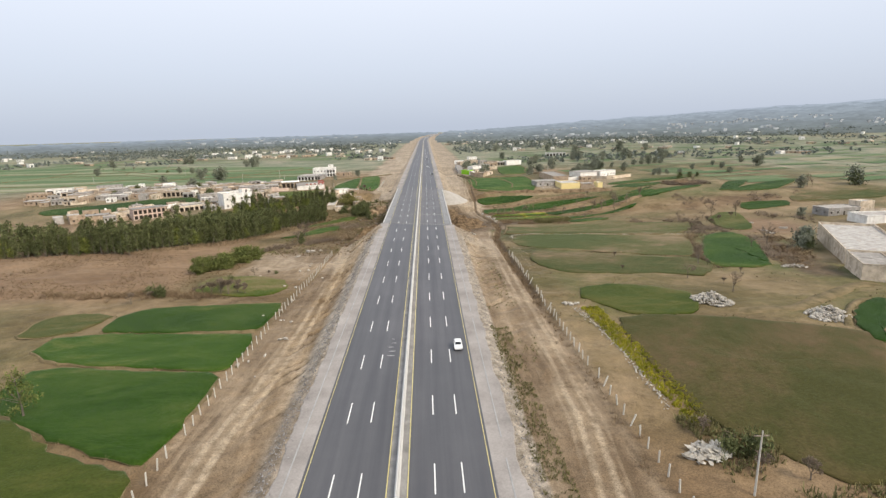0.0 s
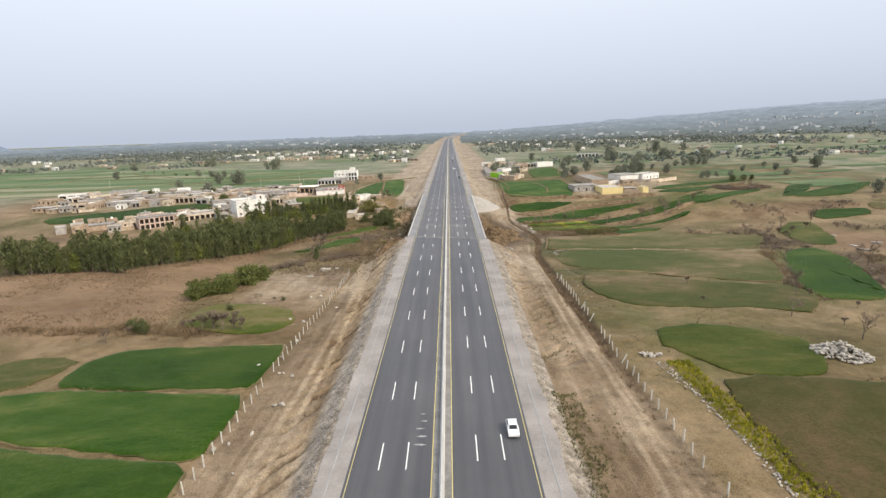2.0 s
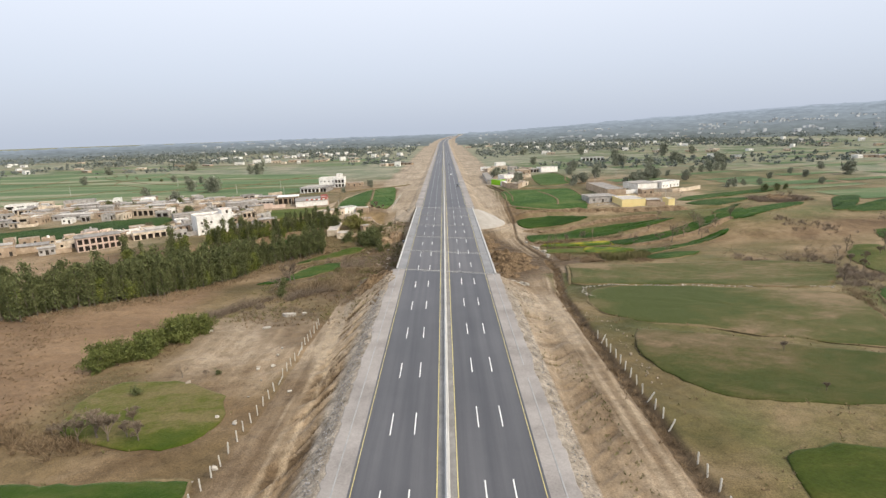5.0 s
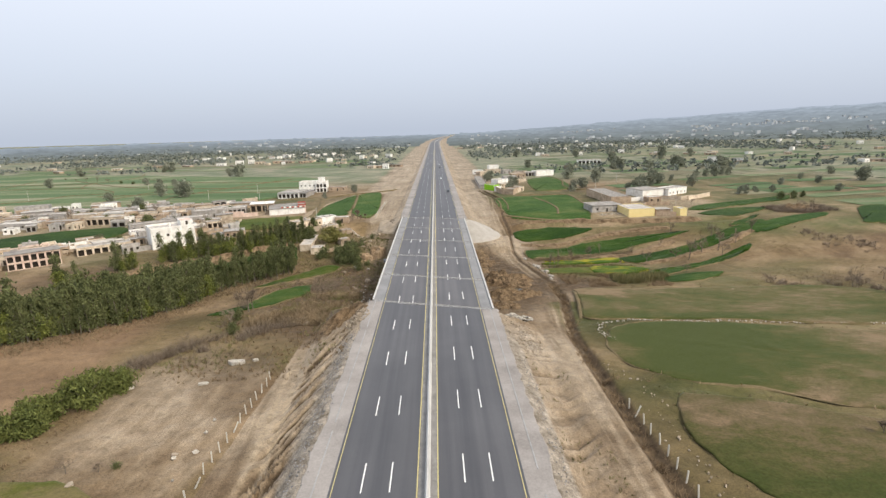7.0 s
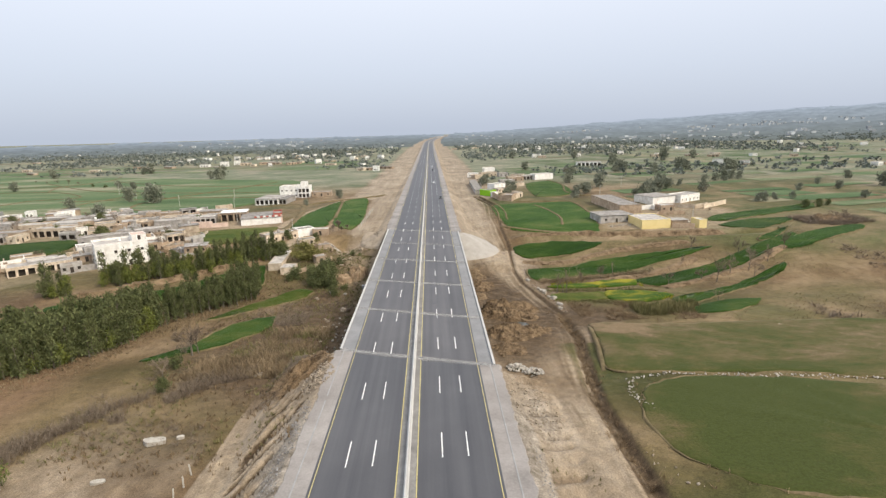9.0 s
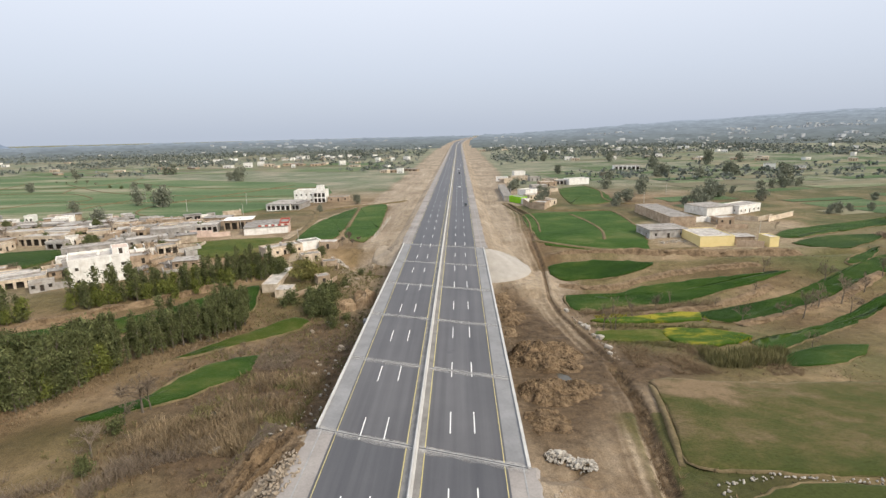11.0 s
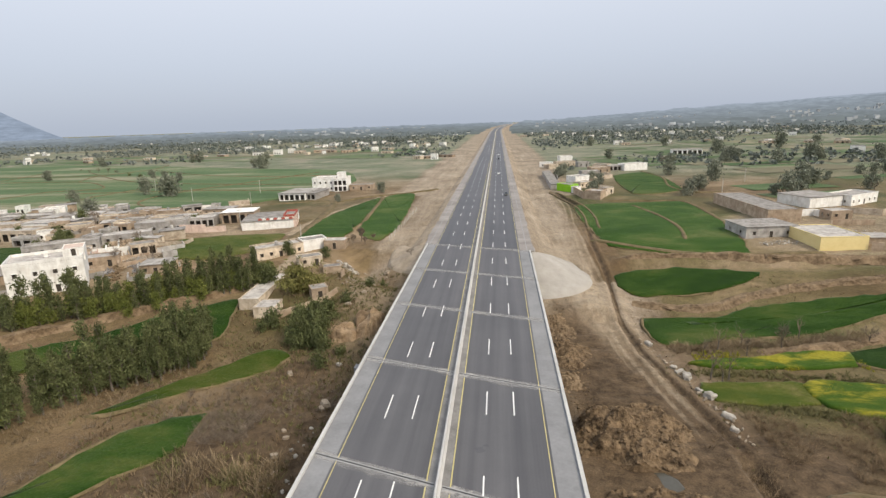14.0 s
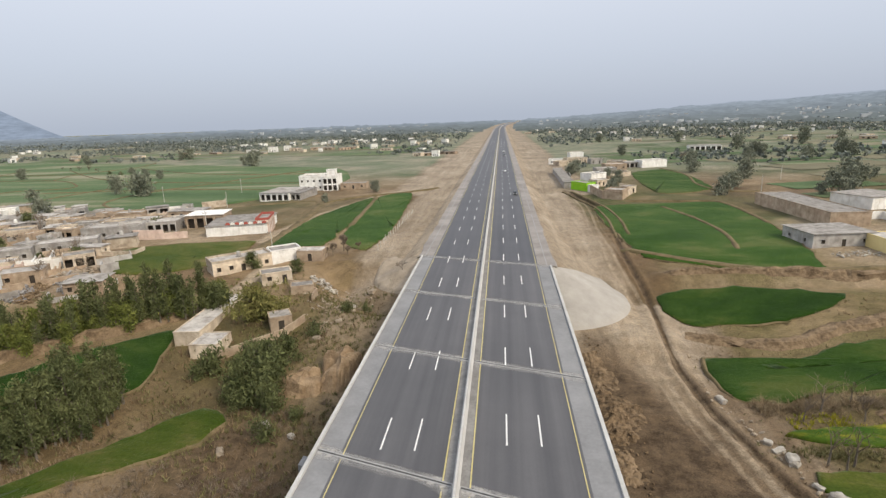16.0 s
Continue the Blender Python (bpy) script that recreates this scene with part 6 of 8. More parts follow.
# the walled farm on the far eastern terrace
house("cream walled house with a large flat roof", 138, 147, -28.5, 18, 52, 3.9, "plaster_cream", "plaster_grey", bays=2, style="blank", parapet=0.9)
house("lower cream front wing with pale roof", 127.4, 127.6, -26, 8.5, 17, 4.4, "plaster_cream", bays=2, style="blank", parapet=0.3)
house("grey house behind green terraces", 206, 243, 6, 18, 10, 3.6, "plaster_grey", bays=5, parapet=0.3)
yard_wall("cream yard wall of a terrace farm", ((224, 244), (240, 240), (246, 232)), 2.6, "plaster_cream", 0.35)
house("small cream room on a terrace farm", 226, 248, 4, 8, 7, 5.2, "plaster_cream", bays=2)
house("white house with low roof beyond terraces", 204, 217, -2, 20, 12, 3.4, "plaster_white", bays=3, style="blank", parapet=0.3)


# ---- earthworks ----
GOLD = (1 + 5 ** 0.5) / 2
ROCK = [(0, a, b) for a in (-1, 1) for b in (-GOLD, GOLD)] + [(a, b, 0) for a in (-1, 1) for b in (-GOLD, GOLD)] + [(b, 0, a) for a in (-1, 1) for b in (-GOLD, GOLD)]
ROCK_FACES = [t for t in itertools.combinations(range(12), 3) if all(math.dist(ROCK[i], ROCK[j]) < 2.1 for i, j in itertools.combinations(t, 2))]


def rock_into(v, f, c, s, r, flat=1.0):
    """A rough twenty-sided stone."""
    n = len(v)
    turn = Euler((r.uniform(-0.7, 0.7), r.uniform(-0.7, 0.7), r.uniform(0, 6))).to_matrix()
    size = Vector((s * r.uniform(0.6, 1.3), s * r.uniform(0.5, 1.0), s * r.uniform(0.4, 0.75) * flat)) * 0.3
    for p in ROCK:
        v.append(tuple(Vector(c) + turn @ (Vector(p) * size * r.uniform(0.55, 1.2))))
    f += [(n + i, n + j, n + k) if Vector(ROCK[i]).dot((Vector(ROCK[j]) - Vector(ROCK[i])).cross(Vector(ROCK[k]) - Vector(ROCK[i]))) > 0 else (n + i, n + k, n + j) for i, j, k in ROCK_FACES]


def ridged(x, y, z):
    return 1 - 2 * abs(noise.noise((x, y, z)))


def heap(name, label, mat, x, y, rx, ry, h, seed, turn=0.0, steep=1.0, category="spoil heap", n=60, clod=1.0):
    """A heap of dug earth, broken into clods and runnels."""
    v, f = [], []
    c, s = math.cos(radians(turn)), math.sin(radians(turn))
    for j in range(n + 1):
        for i in range(n + 1):
            a, b = 2 * i / n - 1, 2 * j / n - 1
            r = math.hypot(a, b) + 0.4 * noise.noise((a * 1.7 + seed, b * 1.7, 0.3)) + 0.12 * noise.noise((a * 6 + seed, b * 6, 0.3))
            px, py = x + a * rx * c - b * ry * s, y + a * rx * s + b * ry * c
            up = max(0.0, 1 - r) ** (1 / steep)
            k = min(1, up * 3.5)
            z = land(px, py) + rough(px, py) - 0.25 + h * up * (0.55 + 0.75 * abs(noise.noise((px * 0.22, py * 0.22, seed))) + 0.45 * ridged(px * 0.15, py * 0.15, seed)) + clod * k * (0.5 * abs(noise.noise((px * 0.6, py * 0.6, seed + 3))) + 0.4 * abs(noise.noise((px * 1.3, py * 1.3, seed + 5))) - 0.3)
            v.append((px, py, z if up > 0 and max(abs(a), abs(b)) < 1 else land(px, py) - 1.2))
    k = n + 1
    f = [(j * k + i, j * k + i + 1, (j + 1) * k + i + 1, (j + 1) * k + i) for j in range(n) for i in range(n)]
    r = random.Random(seed)
    for i in r.sample(range(k * k), k * k // 9):
        q = v[i]
        if q[2] > land(q[0], q[1]) + rough(q[0], q[1]) + 0.25:
            rock_into(v, f, q, r.uniform(0.25, 0.8) * min(1.2, 0.4 + h / 4), r)
    return tagged(mesh_ob(name, v, f, M[mat]), label, category)


M["dug"] = plain("dug_earth", (0.040, 0.026, 0.015), (0.285, 0.200, 0.120), 0.55, 0.95, fine=5, bump=1.0, gap=0.35)
M["spill"] = plain("pale_spill", (0.235, 0.19, 0.14), (0.41, 0.345, 0.27), 0.4, 0.95, fine=7, bump=0.8, gap=0.2)
M["cliff"] = plain("cut_clay", (0.165, 0.110, 0.064), (0.37, 0.272, 0.175), 0.5, 0.95, fine=6, bump=0.8, gap=0.3)
M["bank"] = plain("bank_earth", (0.085, 0.058, 0.034), (0.285, 0.205, 0.128), 0.35, 0.95, fine=4, bump=1.0, gap=0.35)
M["pitching"] = plain("stone_pitching", (0.30, 0.278, 0.248), (0.43, 0.40, 0.362), 0.25, 0.95, fine=25, bump=0.5, gap=0.06)
heap("spoil_mound", "tall mound of dug brown earth beside the bridge", "dug", 26.3, 272, 9.5, 9.5, 3.8, 2, 0, 1.3, n=80, clod=1.5)
heap("spoil_mound", "broken mound of dug earth beside a pit", "dug", 24.5, 252.5, 7.5, 6.5, 2.4, 5, 0, 1.4, n=64, clod=1.5)
heap("spoil_mound", "low mound of dug earth near the track", "dug", 31, 254, 4.8, 5.2, 1.6, 8, 0, 1.4, n=48, clod=1.3)
heap("spoil_mound", "low mound of dug earth by the bridge pier", "dug", 22, 240, 4.5, 5.5, 1.4, 11, 0, 1.3, n=44, clod=1.2)
heap("spoil_mound", "trampled heap of pale earth beside the bridge", "dug", 21.5, 303, 4.5, 8, 1.3, 14, 0, 1.3, n=50, clod=1.2)
heap("spoil_mound", "low trampled heap of earth below the bridge deck", "bank", 20.5, 317, 3.6, 7, 1.0, 17, 8, 1.3, n=44, clod=1.1)
heap("spoil_mound", "low heap of loose earth by the bridge deck", "bank", 20, 290, 3.2, 5, 0.9, 19, -6, 1.3, n=40, clod=1.1)

heap("scrub_mound", "low brown mound of rough earth among terraces", "dug", 190, 363, 13, 8, 3.4, 31, 10, 1.2, "mound", n=50)
heap("earth_bank", "brown slope of earth below the bridge end", "dug", -24, 224, 8, 8, 2.2, 27, 10, 1.0, "bank")


def cut_bank(label, pts, height, depth=3.5, mat="bank"):
    """An eroded step in the ground: a steep broken face below, a lip above, running back into the slope. The face looks to the right of the line."""
    v, line = [], []
    for i in range(len(pts) - 1):
        p0, p1, p2, p3 = (Vector(pts[min(len(pts) - 1, max(0, i + k))]) for k in (-1, 0, 1, 2))
        k = max(2, int((p2 - p1).length / 0.9))
        for s in range(k + (i == len(pts) - 2)):
            t = s / k
            line.append(0.5 * ((2 * p1) + (p2 - p0) * t + (2 * p0 - 5 * p1 + 4 * p2 - p3) * t * t + (3 * p1 - p0 - 3 * p2 + p3) * t ** 3))
    for i, c in enumerate(line):
        d = (line[min(i + 1, len(line) - 1)] - line[max(i - 1, 0)]).normalized()
        end = min(1.0, i / 5, (len(line) - 1 - i) / 5)
        h = height * end * (0.75 + 0.5 * noise.noise((c.x * 0.13, c.y * 0.13, 2)))
        jag = 1.1 * noise.noise((c.x * 0.3, c.y * 0.3, 6)) + 0.6 * noise.noise((c.x * 1.1, c.y * 1.1, 8))
        for o, u in ((1.3, -0.3), (0.75, 0.12), (0.35 + jag * 0.5, 0.5), (0.1 + jag, 0.9), (-0.5 + jag, 1.0), (-1.6, 0.8), (-depth, -0.2)):
            x, y = c.x + d.y * o, c.y - d.x * o
            v.append((x, y, land(x, y) + 0.5 * rough(x, y) + (h * u if u > 0 else u) + 0.35 * noise.noise((x * 0.8, y * 0.8, 3)) + 0.25 * noise.noise((x * 0.25, y * 0.25, 9))))
    f = [(i * 7 + j, i * 7 + j + 1, i * 7 + j + 8, i * 7 + j + 7) for i in range(len(line) - 1) for j in range(6)]
    return tagged(mesh_ob("cut_bank", v, f, M[mat], smooth_faces=False), label, "bank", kind="structure")


def clay_block(label, pts, height):
    """A block of firm clay left standing by the digging, with fluted steep sides and a rough top."""
    ring, v, f = [], [], []
    for (ax, ay), (bx, by) in zip(pts, pts[1:] + pts[:1]):
        k = max(2, int(math.hypot(bx - ax, by - ay) / 0.45))
        ring += [(ax + (bx - ax) * i / k, ay + (by - ay) * i / k) for i in range(k)]
    cx, cy, n = sum(p[0] for p in ring) / len(ring), sum(p[1] for p in ring) / len(ring), len(ring)
    base = min(land(x, y) for x, y in ring) - 0.4
    levels = ((1.3, 0.0), (1.14, 0.16), (1.04, 0.36), (0.98, 0.62), (0.92, 0.85), (0.82, 0.97), (0.58, 1.06), (0.3, 1.0))
    for s, u in levels:
        for x, y in ring:
            flute = 1 + (0.16 * noise.noise((x * 0.5, y * 0.5, 2)) + 0.09 * noise.noise((x * 2.2, y * 2.2, u * 2))) * (1 if 0.1 < u < 1 else 0.4)
            top = height * (0.8 + 0.55 * noise.noise((x * 0.22, y * 0.22, 4)) + 0.22 * noise.noise((x * 0.8, y * 0.8, 4)))
            v.append((cx + (x - cx) * s * flute, cy + (y - cy) * s * flute, base + top * u))
    v.append((cx, cy, base + height))
    f = [(r * n + i, r * n + (i + 1) % n, (r + 1) * n + (i + 1) % n, (r + 1) * n + i) for r in range(len(levels) - 1) for i in range(n)]
    f += [((len(levels) - 1) * n + i, (len(levels) - 1) * n + (i + 1) % n, len(levels) * n) for i in range(n)]
    return tagged(mesh_ob("clay_bank", v, f, M["cliff"]), label, "bank")


clay_block("steep cut block of pale orange clay", [(-31.2, 303.0), (-28.5, 301.6), (-25.2, 301.8), (-24.2, 304.5), (-26.5, 309.0), (-30.5, 308.5)], 3.1)
clay_block("second cut block of pale orange clay beside the bridge", [(-24.6, 303.6), (-21.6, 303.4), (-20.0, 306.5), (-19.8, 312.0), (-23.5, 315.0), (-26.5, 310.0)], 4.0)
cut_bank("eroded tan earth bank above the wheat strip", ((-112, 283), (-102, 292.5), (-92, 303), (-80, 313.6), (-70, 321.5), (-62, 328)), 1.9)
cut_bank("broken tan bank below the farm terrace", ((43.5, 357.0), (54, 357.2), (70, 355.5), (82, 352.6), (94, 351.0), (112, 349.5), (132, 346.5)), 1.9, 4.0)
cut_bank("low eroded bank between wheat terraces", ((40.5, 331.5), (52, 327.5), (60, 327.8), (72, 332.5), (90, 336.0), (112, 337.5)), 1.1, 3.0)
cut_bank("low earth bank above the mustard", ((60, 304.5), (75, 307.5), (92, 313.0), (108, 321.5)), 1.0, 2.6)
cut_bank("low earth bank above the lower wheat terrace", ((84, 295.5), (103, 302.8), (125, 312.5), (145, 325.0)), 1.0, 2.6)


def pitched_cone(label, side, mat, turn0, turn1, reach, name="pitched_slope"):
    """The paved quarter cone beside the bridge's far end."""
    cx, cy = side * 15.8, JOINTS[-1] + 0.5 + SKEW * side * 15.8
    zt, v, f, n, m = road_z(cy) - 0.15, [], [], 36, 16
    for i in range(n + 1):
        a = radians(turn0 + (turn1 - turn0) * i / n)
        for j in range(m + 1):
            r = reach * j / m
            px, py = cx + side * math.cos(a) * r, cy + math.sin(a) * r
            v.append((px, py, max(zt - r / 2.15, land(px, py) + 0.35) if j < m else land(px, py) - 1.0))
    f = [(i * (m + 1) + j, i * (m + 1) + j + 1, (i + 1) * (m + 1) + j + 1, (i + 1) * (m + 1) + j) for i in range(n) for j in range(m)]
    return tagged(mesh_ob(name, v, f, M[mat], smooth_faces=True), label, "slope", kind="structure")


pitched_cone("smooth pale paved cone at the bridge abutment", 1, "pitching", 40, -96, 17.6)
pitched_cone("grey gravel cone at the bridge abutment", -1, "spill", 45, -75, 12.5)


# ---- rubble, posts and poles ----
def rubble(label, x, y, rx, ry, count, size, seed, height=0.6, turn=0, name="rubble_pile", mat="stone", flat=1.0):
    """A pile of broken stones."""
    r = random.Random(seed)
    v, f = [], []
    c, s = math.cos(radians(turn)), math.sin(radians(turn))
    for _ in range(count):
        a, q = r.uniform(0, 6.283), r.random() ** 0.6
        px, py = math.cos(a) * q * rx, math.sin(a) * q * ry
        gx, gy = x + px * c - py * s, y + px * s + py * c
        rock_into(v, f, (gx, gy, land(gx, gy) + rough(gx, gy) + height * (1 - q) * r.uniform(0.3, 1) + size * 0.1), size * r.uniform(0.5, 1.4), r, flat)
    return tagged(mesh_ob(name, v, f, M[mat]), label, "rubble", kind="stuff")


rubble("clods of dug earth on a mound", 26, 271.5, 7, 7, 380, 0.6, 61, 3.0, 0, "clod_scatter", "dug")
rubble("clods of dug earth below the bridge", 20.5, 302, 3.5, 26, 150, 0.4, 62, 0.15, 0, "clod_scatter", "dug")
rubble("heap of broken pale stone beside the field", 76.3, 112.5, 5.0, 4.0, 460, 0.75, 1, 2.6, -35)
rubble("heap of pale stone by the farm track", 96.8, 100.0, 5, 4, 420, 0.75, 2, 2.4, 10)
rubble("low pile of stones below the walled farm", 121, 146, 4, 2.5, 90, 0.6, 3, 0.7)
rubble("heap of broken white slabs by the fence", 42, 50, 3.4, 2.2, 120, 1.2, 4, 0.9, 20, flat=0.4)
rubble("broken white stones at the track corner", 40.7, 115, 2.2, 1.2, 40, 0.7, 5, 0.4)
rubble("stones dumped at the bridge's west corner", -18, 215, 3, 6, 170, 0.55, 6, 0.5, mat="spill")
rubble("stones dumped at the bridge's east corner", 21, 205, 4.5, 9, 260, 0.4, 7, 0.2, mat="spill")
rubble("heap of pale rubble among dug earth", 21.5, 228.2, 2.2, 1.8, 90, 0.75, 8, 0.9)
rubble("heap of pale broken stone among dug earth", 24.8, 226.2, 2.4, 1.8, 100, 0.7, 18, 0.9)
rubble("stones scattered below the bridge", -23, 250, 5, 22, 60, 0.6, 9, 0.1)
rubble("broken masonry among old village rooms", -33, 343, 8, 12, 110, 0.6, 10, 0.3, mat="spill")
rubble("rubble in front of the grey house", 93, 368, 6, 3, 70, 0.6, 11, 0.3)
rubble("debris in the farmyard", 122, 376, 8, 9, 90, 0.7, 13, 0.5)

for k, (x, y) in enumerate(((-150, 330), (-128, 345), (-112, 350), (-140, 400), (-165, 378), (-195, 395), (-215, 385), (-175, 300), (-120, 372))):
    rubble("broken bricks and debris in a village yard", x, y, 7, 4, 80, 0.6, 50 + k, 0.4, 30 * k)


for k in range(26):
    t = cr.random()
    x, y = (-255 + 130 * t, 362 + 36 * t + 40 * cr.random()) if k % 3 else (-180 + 62 * t, 296 + 42 * t + 22 * cr.random())
    if not in_green(x, y):
        rubble("broken bricks and pale debris between village walls", x, y, cr.uniform(3, 8), cr.uniform(2, 4), 70, 0.7, 300 + k, 0.7, 30 * k, mat=cr.choice(("gravel", "spill", "dug", "bank")))


for k in range(9):
    rubble("grey debris of fallen houses", -117 + 20 * cr.random(), 330 + 24 * cr.random(), cr.uniform(4, 7), cr.uniform(2, 4), 110, 0.7, 400 + k, 0.8, 40 * k, mat=cr.choice(("gravel", "spill", "bank")))


def line_stones(label, pts, count, size, seed, spread=0.5, mat="stone"):
    """A row of stones laid along a line."""
    r = random.Random(seed)
    v, f = [], []
    total = [0.0]
    for a, b in zip(pts, pts[1:]):
        total.append(total[-1] + math.dist(a, b))
    for k in range(count):
        d = total[-1] * (k + r.random()) / count
        i = max(j for j in range(len(pts) - 1) if total[j] <= d)
        t = (d - total[i]) / (total[i + 1] - total[i])
        x, y = (pts[i][q] + (pts[i + 1][q] - pts[i][q]) * t + r.gauss(0, spread) for q in (0, 1))
        rock_into(v, f, (x, y, land(x, y) + rough(x, y) + size * 0.15), size * r.uniform(0.5, 1.3), r)
    return tagged(mesh_ob("stone_row", v, f, M[mat]), label, "stones", kind="stuff")


line_stones("row of pale stones along the field edge", ((40.8, 112), (42.5, 96), (43, 80), (42.3, 62)), 330, 0.36, 1, 0.4)
line_stones("stones edging a terraced field", ((45, 205), (41, 214), (44, 222), (52, 224), (80, 222), (120, 218)), 220, 0.5, 2, 0.4)
line_stones("stones edging the terrace bund", ((46, 256), (66, 257), (110, 255)), 46, 0.55, 3, 0.9, "spill")
line_stones("stones along the eastern track", ((37.4, 314), (38, 308), (40.3, 297), (41.4, 291), (42.5, 284), (43.4, 277), (42.5, 270)), 60, 0.6, 4, 0.6, "spill")


def boulder(label, x, y, size, seed, mat="stone"):
    """A single broken block: a coarse rounded box with dented faces."""
    r = random.Random(seed)
    bm = bmesh.new()
    bmesh.ops.create_cube(bm, size=1.0)
    bmesh.ops.subdivide_edges(bm, edges=bm.edges[:], cuts=2, use_grid_fill=True)
    sx, sy, sz = size * r.uniform(0.9, 1.15), size * r.uniform(0.55, 0.75), size * r.uniform(0.4, 0.6)
    for q in bm.verts:
        q.co = q.co.lerp(q.co.normalized() * 0.62, 0.38) * (1 + 0.28 * noise.noise(q.co * 2.3 + Vector((seed, 0, 0))))
        q.co = Vector((q.co.x * sx, q.co.y * sy, (q.co.z + 0.3) * sz))
    me = bpy.data.meshes.new("boulder")
    bm.to_mesh(me)
    bm.free()
    me.materials.append(M[mat])
    ob = tagged(new("boulder", me), label, "boulder")
    ob.matrix_world = pose(x, y, land(x, y) + rough(x, y), r.uniform(-9, 9), r.uniform(-9, 9), r.uniform(0, 180))
    return ob


for k, (x, y, s) in enumerate(((38.7, 308.7, 1.5), (40.4, 297.1, 1.2), (40.9, 295.2, 1.5), (41.5, 292.8, 1.8), (41.9, 287.8, 1.1), (42.9, 285.4, 1.9), (43.2, 278.7, 1.8), (42.4, 274.6, 1.1))):
    boulder("broken white block beside a dirt track", x, y, s, 20 + k)
for k, (x, y, s) in enumerate(((-30.1, 293.9, 2.0), (-23.7, 278.5, 2.1), (-33.8, 288.2, 1.6), (-25.2, 292, 1.2), (-28.2, 325.5, 1.3), (-30.6, 318.9, 1.5), (-30, 342, 1.4), (-26.5, 347, 2.0), (-27.4, 333, 1.0))):
    boulder("pale earthy block on rough ground by the bridge", x, y, s, 40 + k, "spill" if k % 3 else "stone")
rubble("white broken debris by old village rooms", -39.7, 351, 3.2, 2.2, 70, 0.9, 161, 1.1)
rubble("pale debris scattered beside a mud wall", -32, 330, 5, 9, 60, 0.5, 162, 0.1, mat="spill")
line_stones("grey gravel spilling from the west shoulder", ((-17.6, 20), (-17.8, 100), (-18.0, 170), (-17.8, 205)), 1700, 0.26, 5, 0.75, "gravel")
line_stones("grey gravel spilling from the east shoulder", ((17.6, 30), (17.8, 100), (18.2, 190)), 800, 0.22, 6, 0.6, "gravel")
line_stones("stones and broken slabs by the east fence", ((38.5, 150), (38.5, 171), (40.4, 180), (36, 195)), 46, 0.45, 7, 0.8, "spill")
line_stones("loose stones on the western verge", ((-40, 180), (-36, 150), (-30, 76)), 24, 0.9, 8, 2.5)


def post_row(label, group, x, y0, y1, count, seed, gaps=()):
    """Concrete fence posts, some of them leaning."""
    r = random.Random(seed)
    v, f = [], []
    box_into(v, f, -0.09, 0.09, -0.09, 0.09, -0.4, 1.75)
    n = len(v)
    v += [(-0.09, -0.09, 1.75), (0.09, -0.09, 1.75), (0.09, 0.09, 1.75), (-0.09, 0.09, 1.75), (0, 0, 1.86)]
    f += [(n, n + 1, n + 4), (n + 1, n + 2, n + 4), (n + 2, n + 3, n + 4), (n + 3, n, n + 4)]
    first = tagged(mesh_ob("fence_post", v, f, M["post"]), label, "fence post", group)
    for k in range(count):
        if k in gaps:
            continue
        y = y0 + (y1 - y0) * k / (count - 1)
        px = x + 0.25 * math.sin(y * 0.05) + r.uniform(-0.1, 0.1)
        m = pose(px, y, land(px, y) + rough(px, y), r.gauss(0, 3), r.gauss(0, 3) if r.random() < 0.92 else 28, r.uniform(0, 40))
        if k == 0:
            first.matrix_world = m
        else:
            copy_thing(first, m)


post_row("pale concrete fence post along the western verge", "western fence posts", -33.8, 44, 196, 51, 1, (5, 22))
post_row("pale concrete fence post along the eastern verge", "eastern fence posts", 34.6, 40, 176, 46, 2, (12, 30, 31))
post_row("pale concrete fence post beside wheat", "field fence posts", -30.5, 372, 430, 18, 3)


def power_pole(x, y, h, turn=0, label="slim wooden power pole with a crossarm"):
    root = tagged(new("power_pole"), label, "pole", "power poles")
    v, f = [], []
    tube(v, f, (0, 0, -0.5), (0.03 * h * 0.3, 0, h), 0.14, 0.09, 8)
    mesh_ob("pole", v, f, M["post"], root)
    v, f = [], []
    box_into(v, f, -0.9, 0.9, -0.06, 0.06, h - 0.7, h - 0.58)
    arm = mesh_ob("crossarm", v, f, M["wood"], root)
    for px in (-0.8, 0.0, 0.8):
        v, f = [], []
        tube(v, f, (px, 0, h - 0.58), (px, 0, h - 0.36), 0.05, 0.03, 6)
        mesh_ob("insulator", v, f, M["dark"], arm)
    root.matrix_world = pose(x, y, land(x, y), 0, 0, turn)
    return root


power_pole(43.6, 42, 8.5)
for x, y, h in ((130, 372, 7.5), (116, 470, 8), (-62, 372, 6), (-160, 470, 8), (-215, 520, 8), (-118, 452, 7), (-135, 500, 8), (-98, 400, 7), (102, 470, 7), (148, 520, 8), (-250, 560, 8), (-310, 500, 8)):
    power_pole(x, y, h, 20)


# ---- single trees, shrubs and reeds ----
def plant_all(kinds, spots):
    for x, y, s in spots:
        plant(near_rounds if kinds is rounds and y < 420 else kinds, x, y, rnd, s)


# west of the road, middle
plant_all(rounds, ((-115, 361.8, 1.15), (-126.6, 361.6, 0.6), (-148, 366, 0.9), (-150, 372, 0.7), (-160, 392, 0.8), (-178, 380, 0.7), (-133, 395, 0.7), (-205, 398, 0.8), (-222, 410, 0.8), (-76, 462, 0.8), (-230, 470, 1), (-56, 330, 0.8), (-47, 352, 0.7), (-60, 355, 0.6), (-173, 407, 1), (-187, 429, 1.1), (-33, 311, 0.8)))
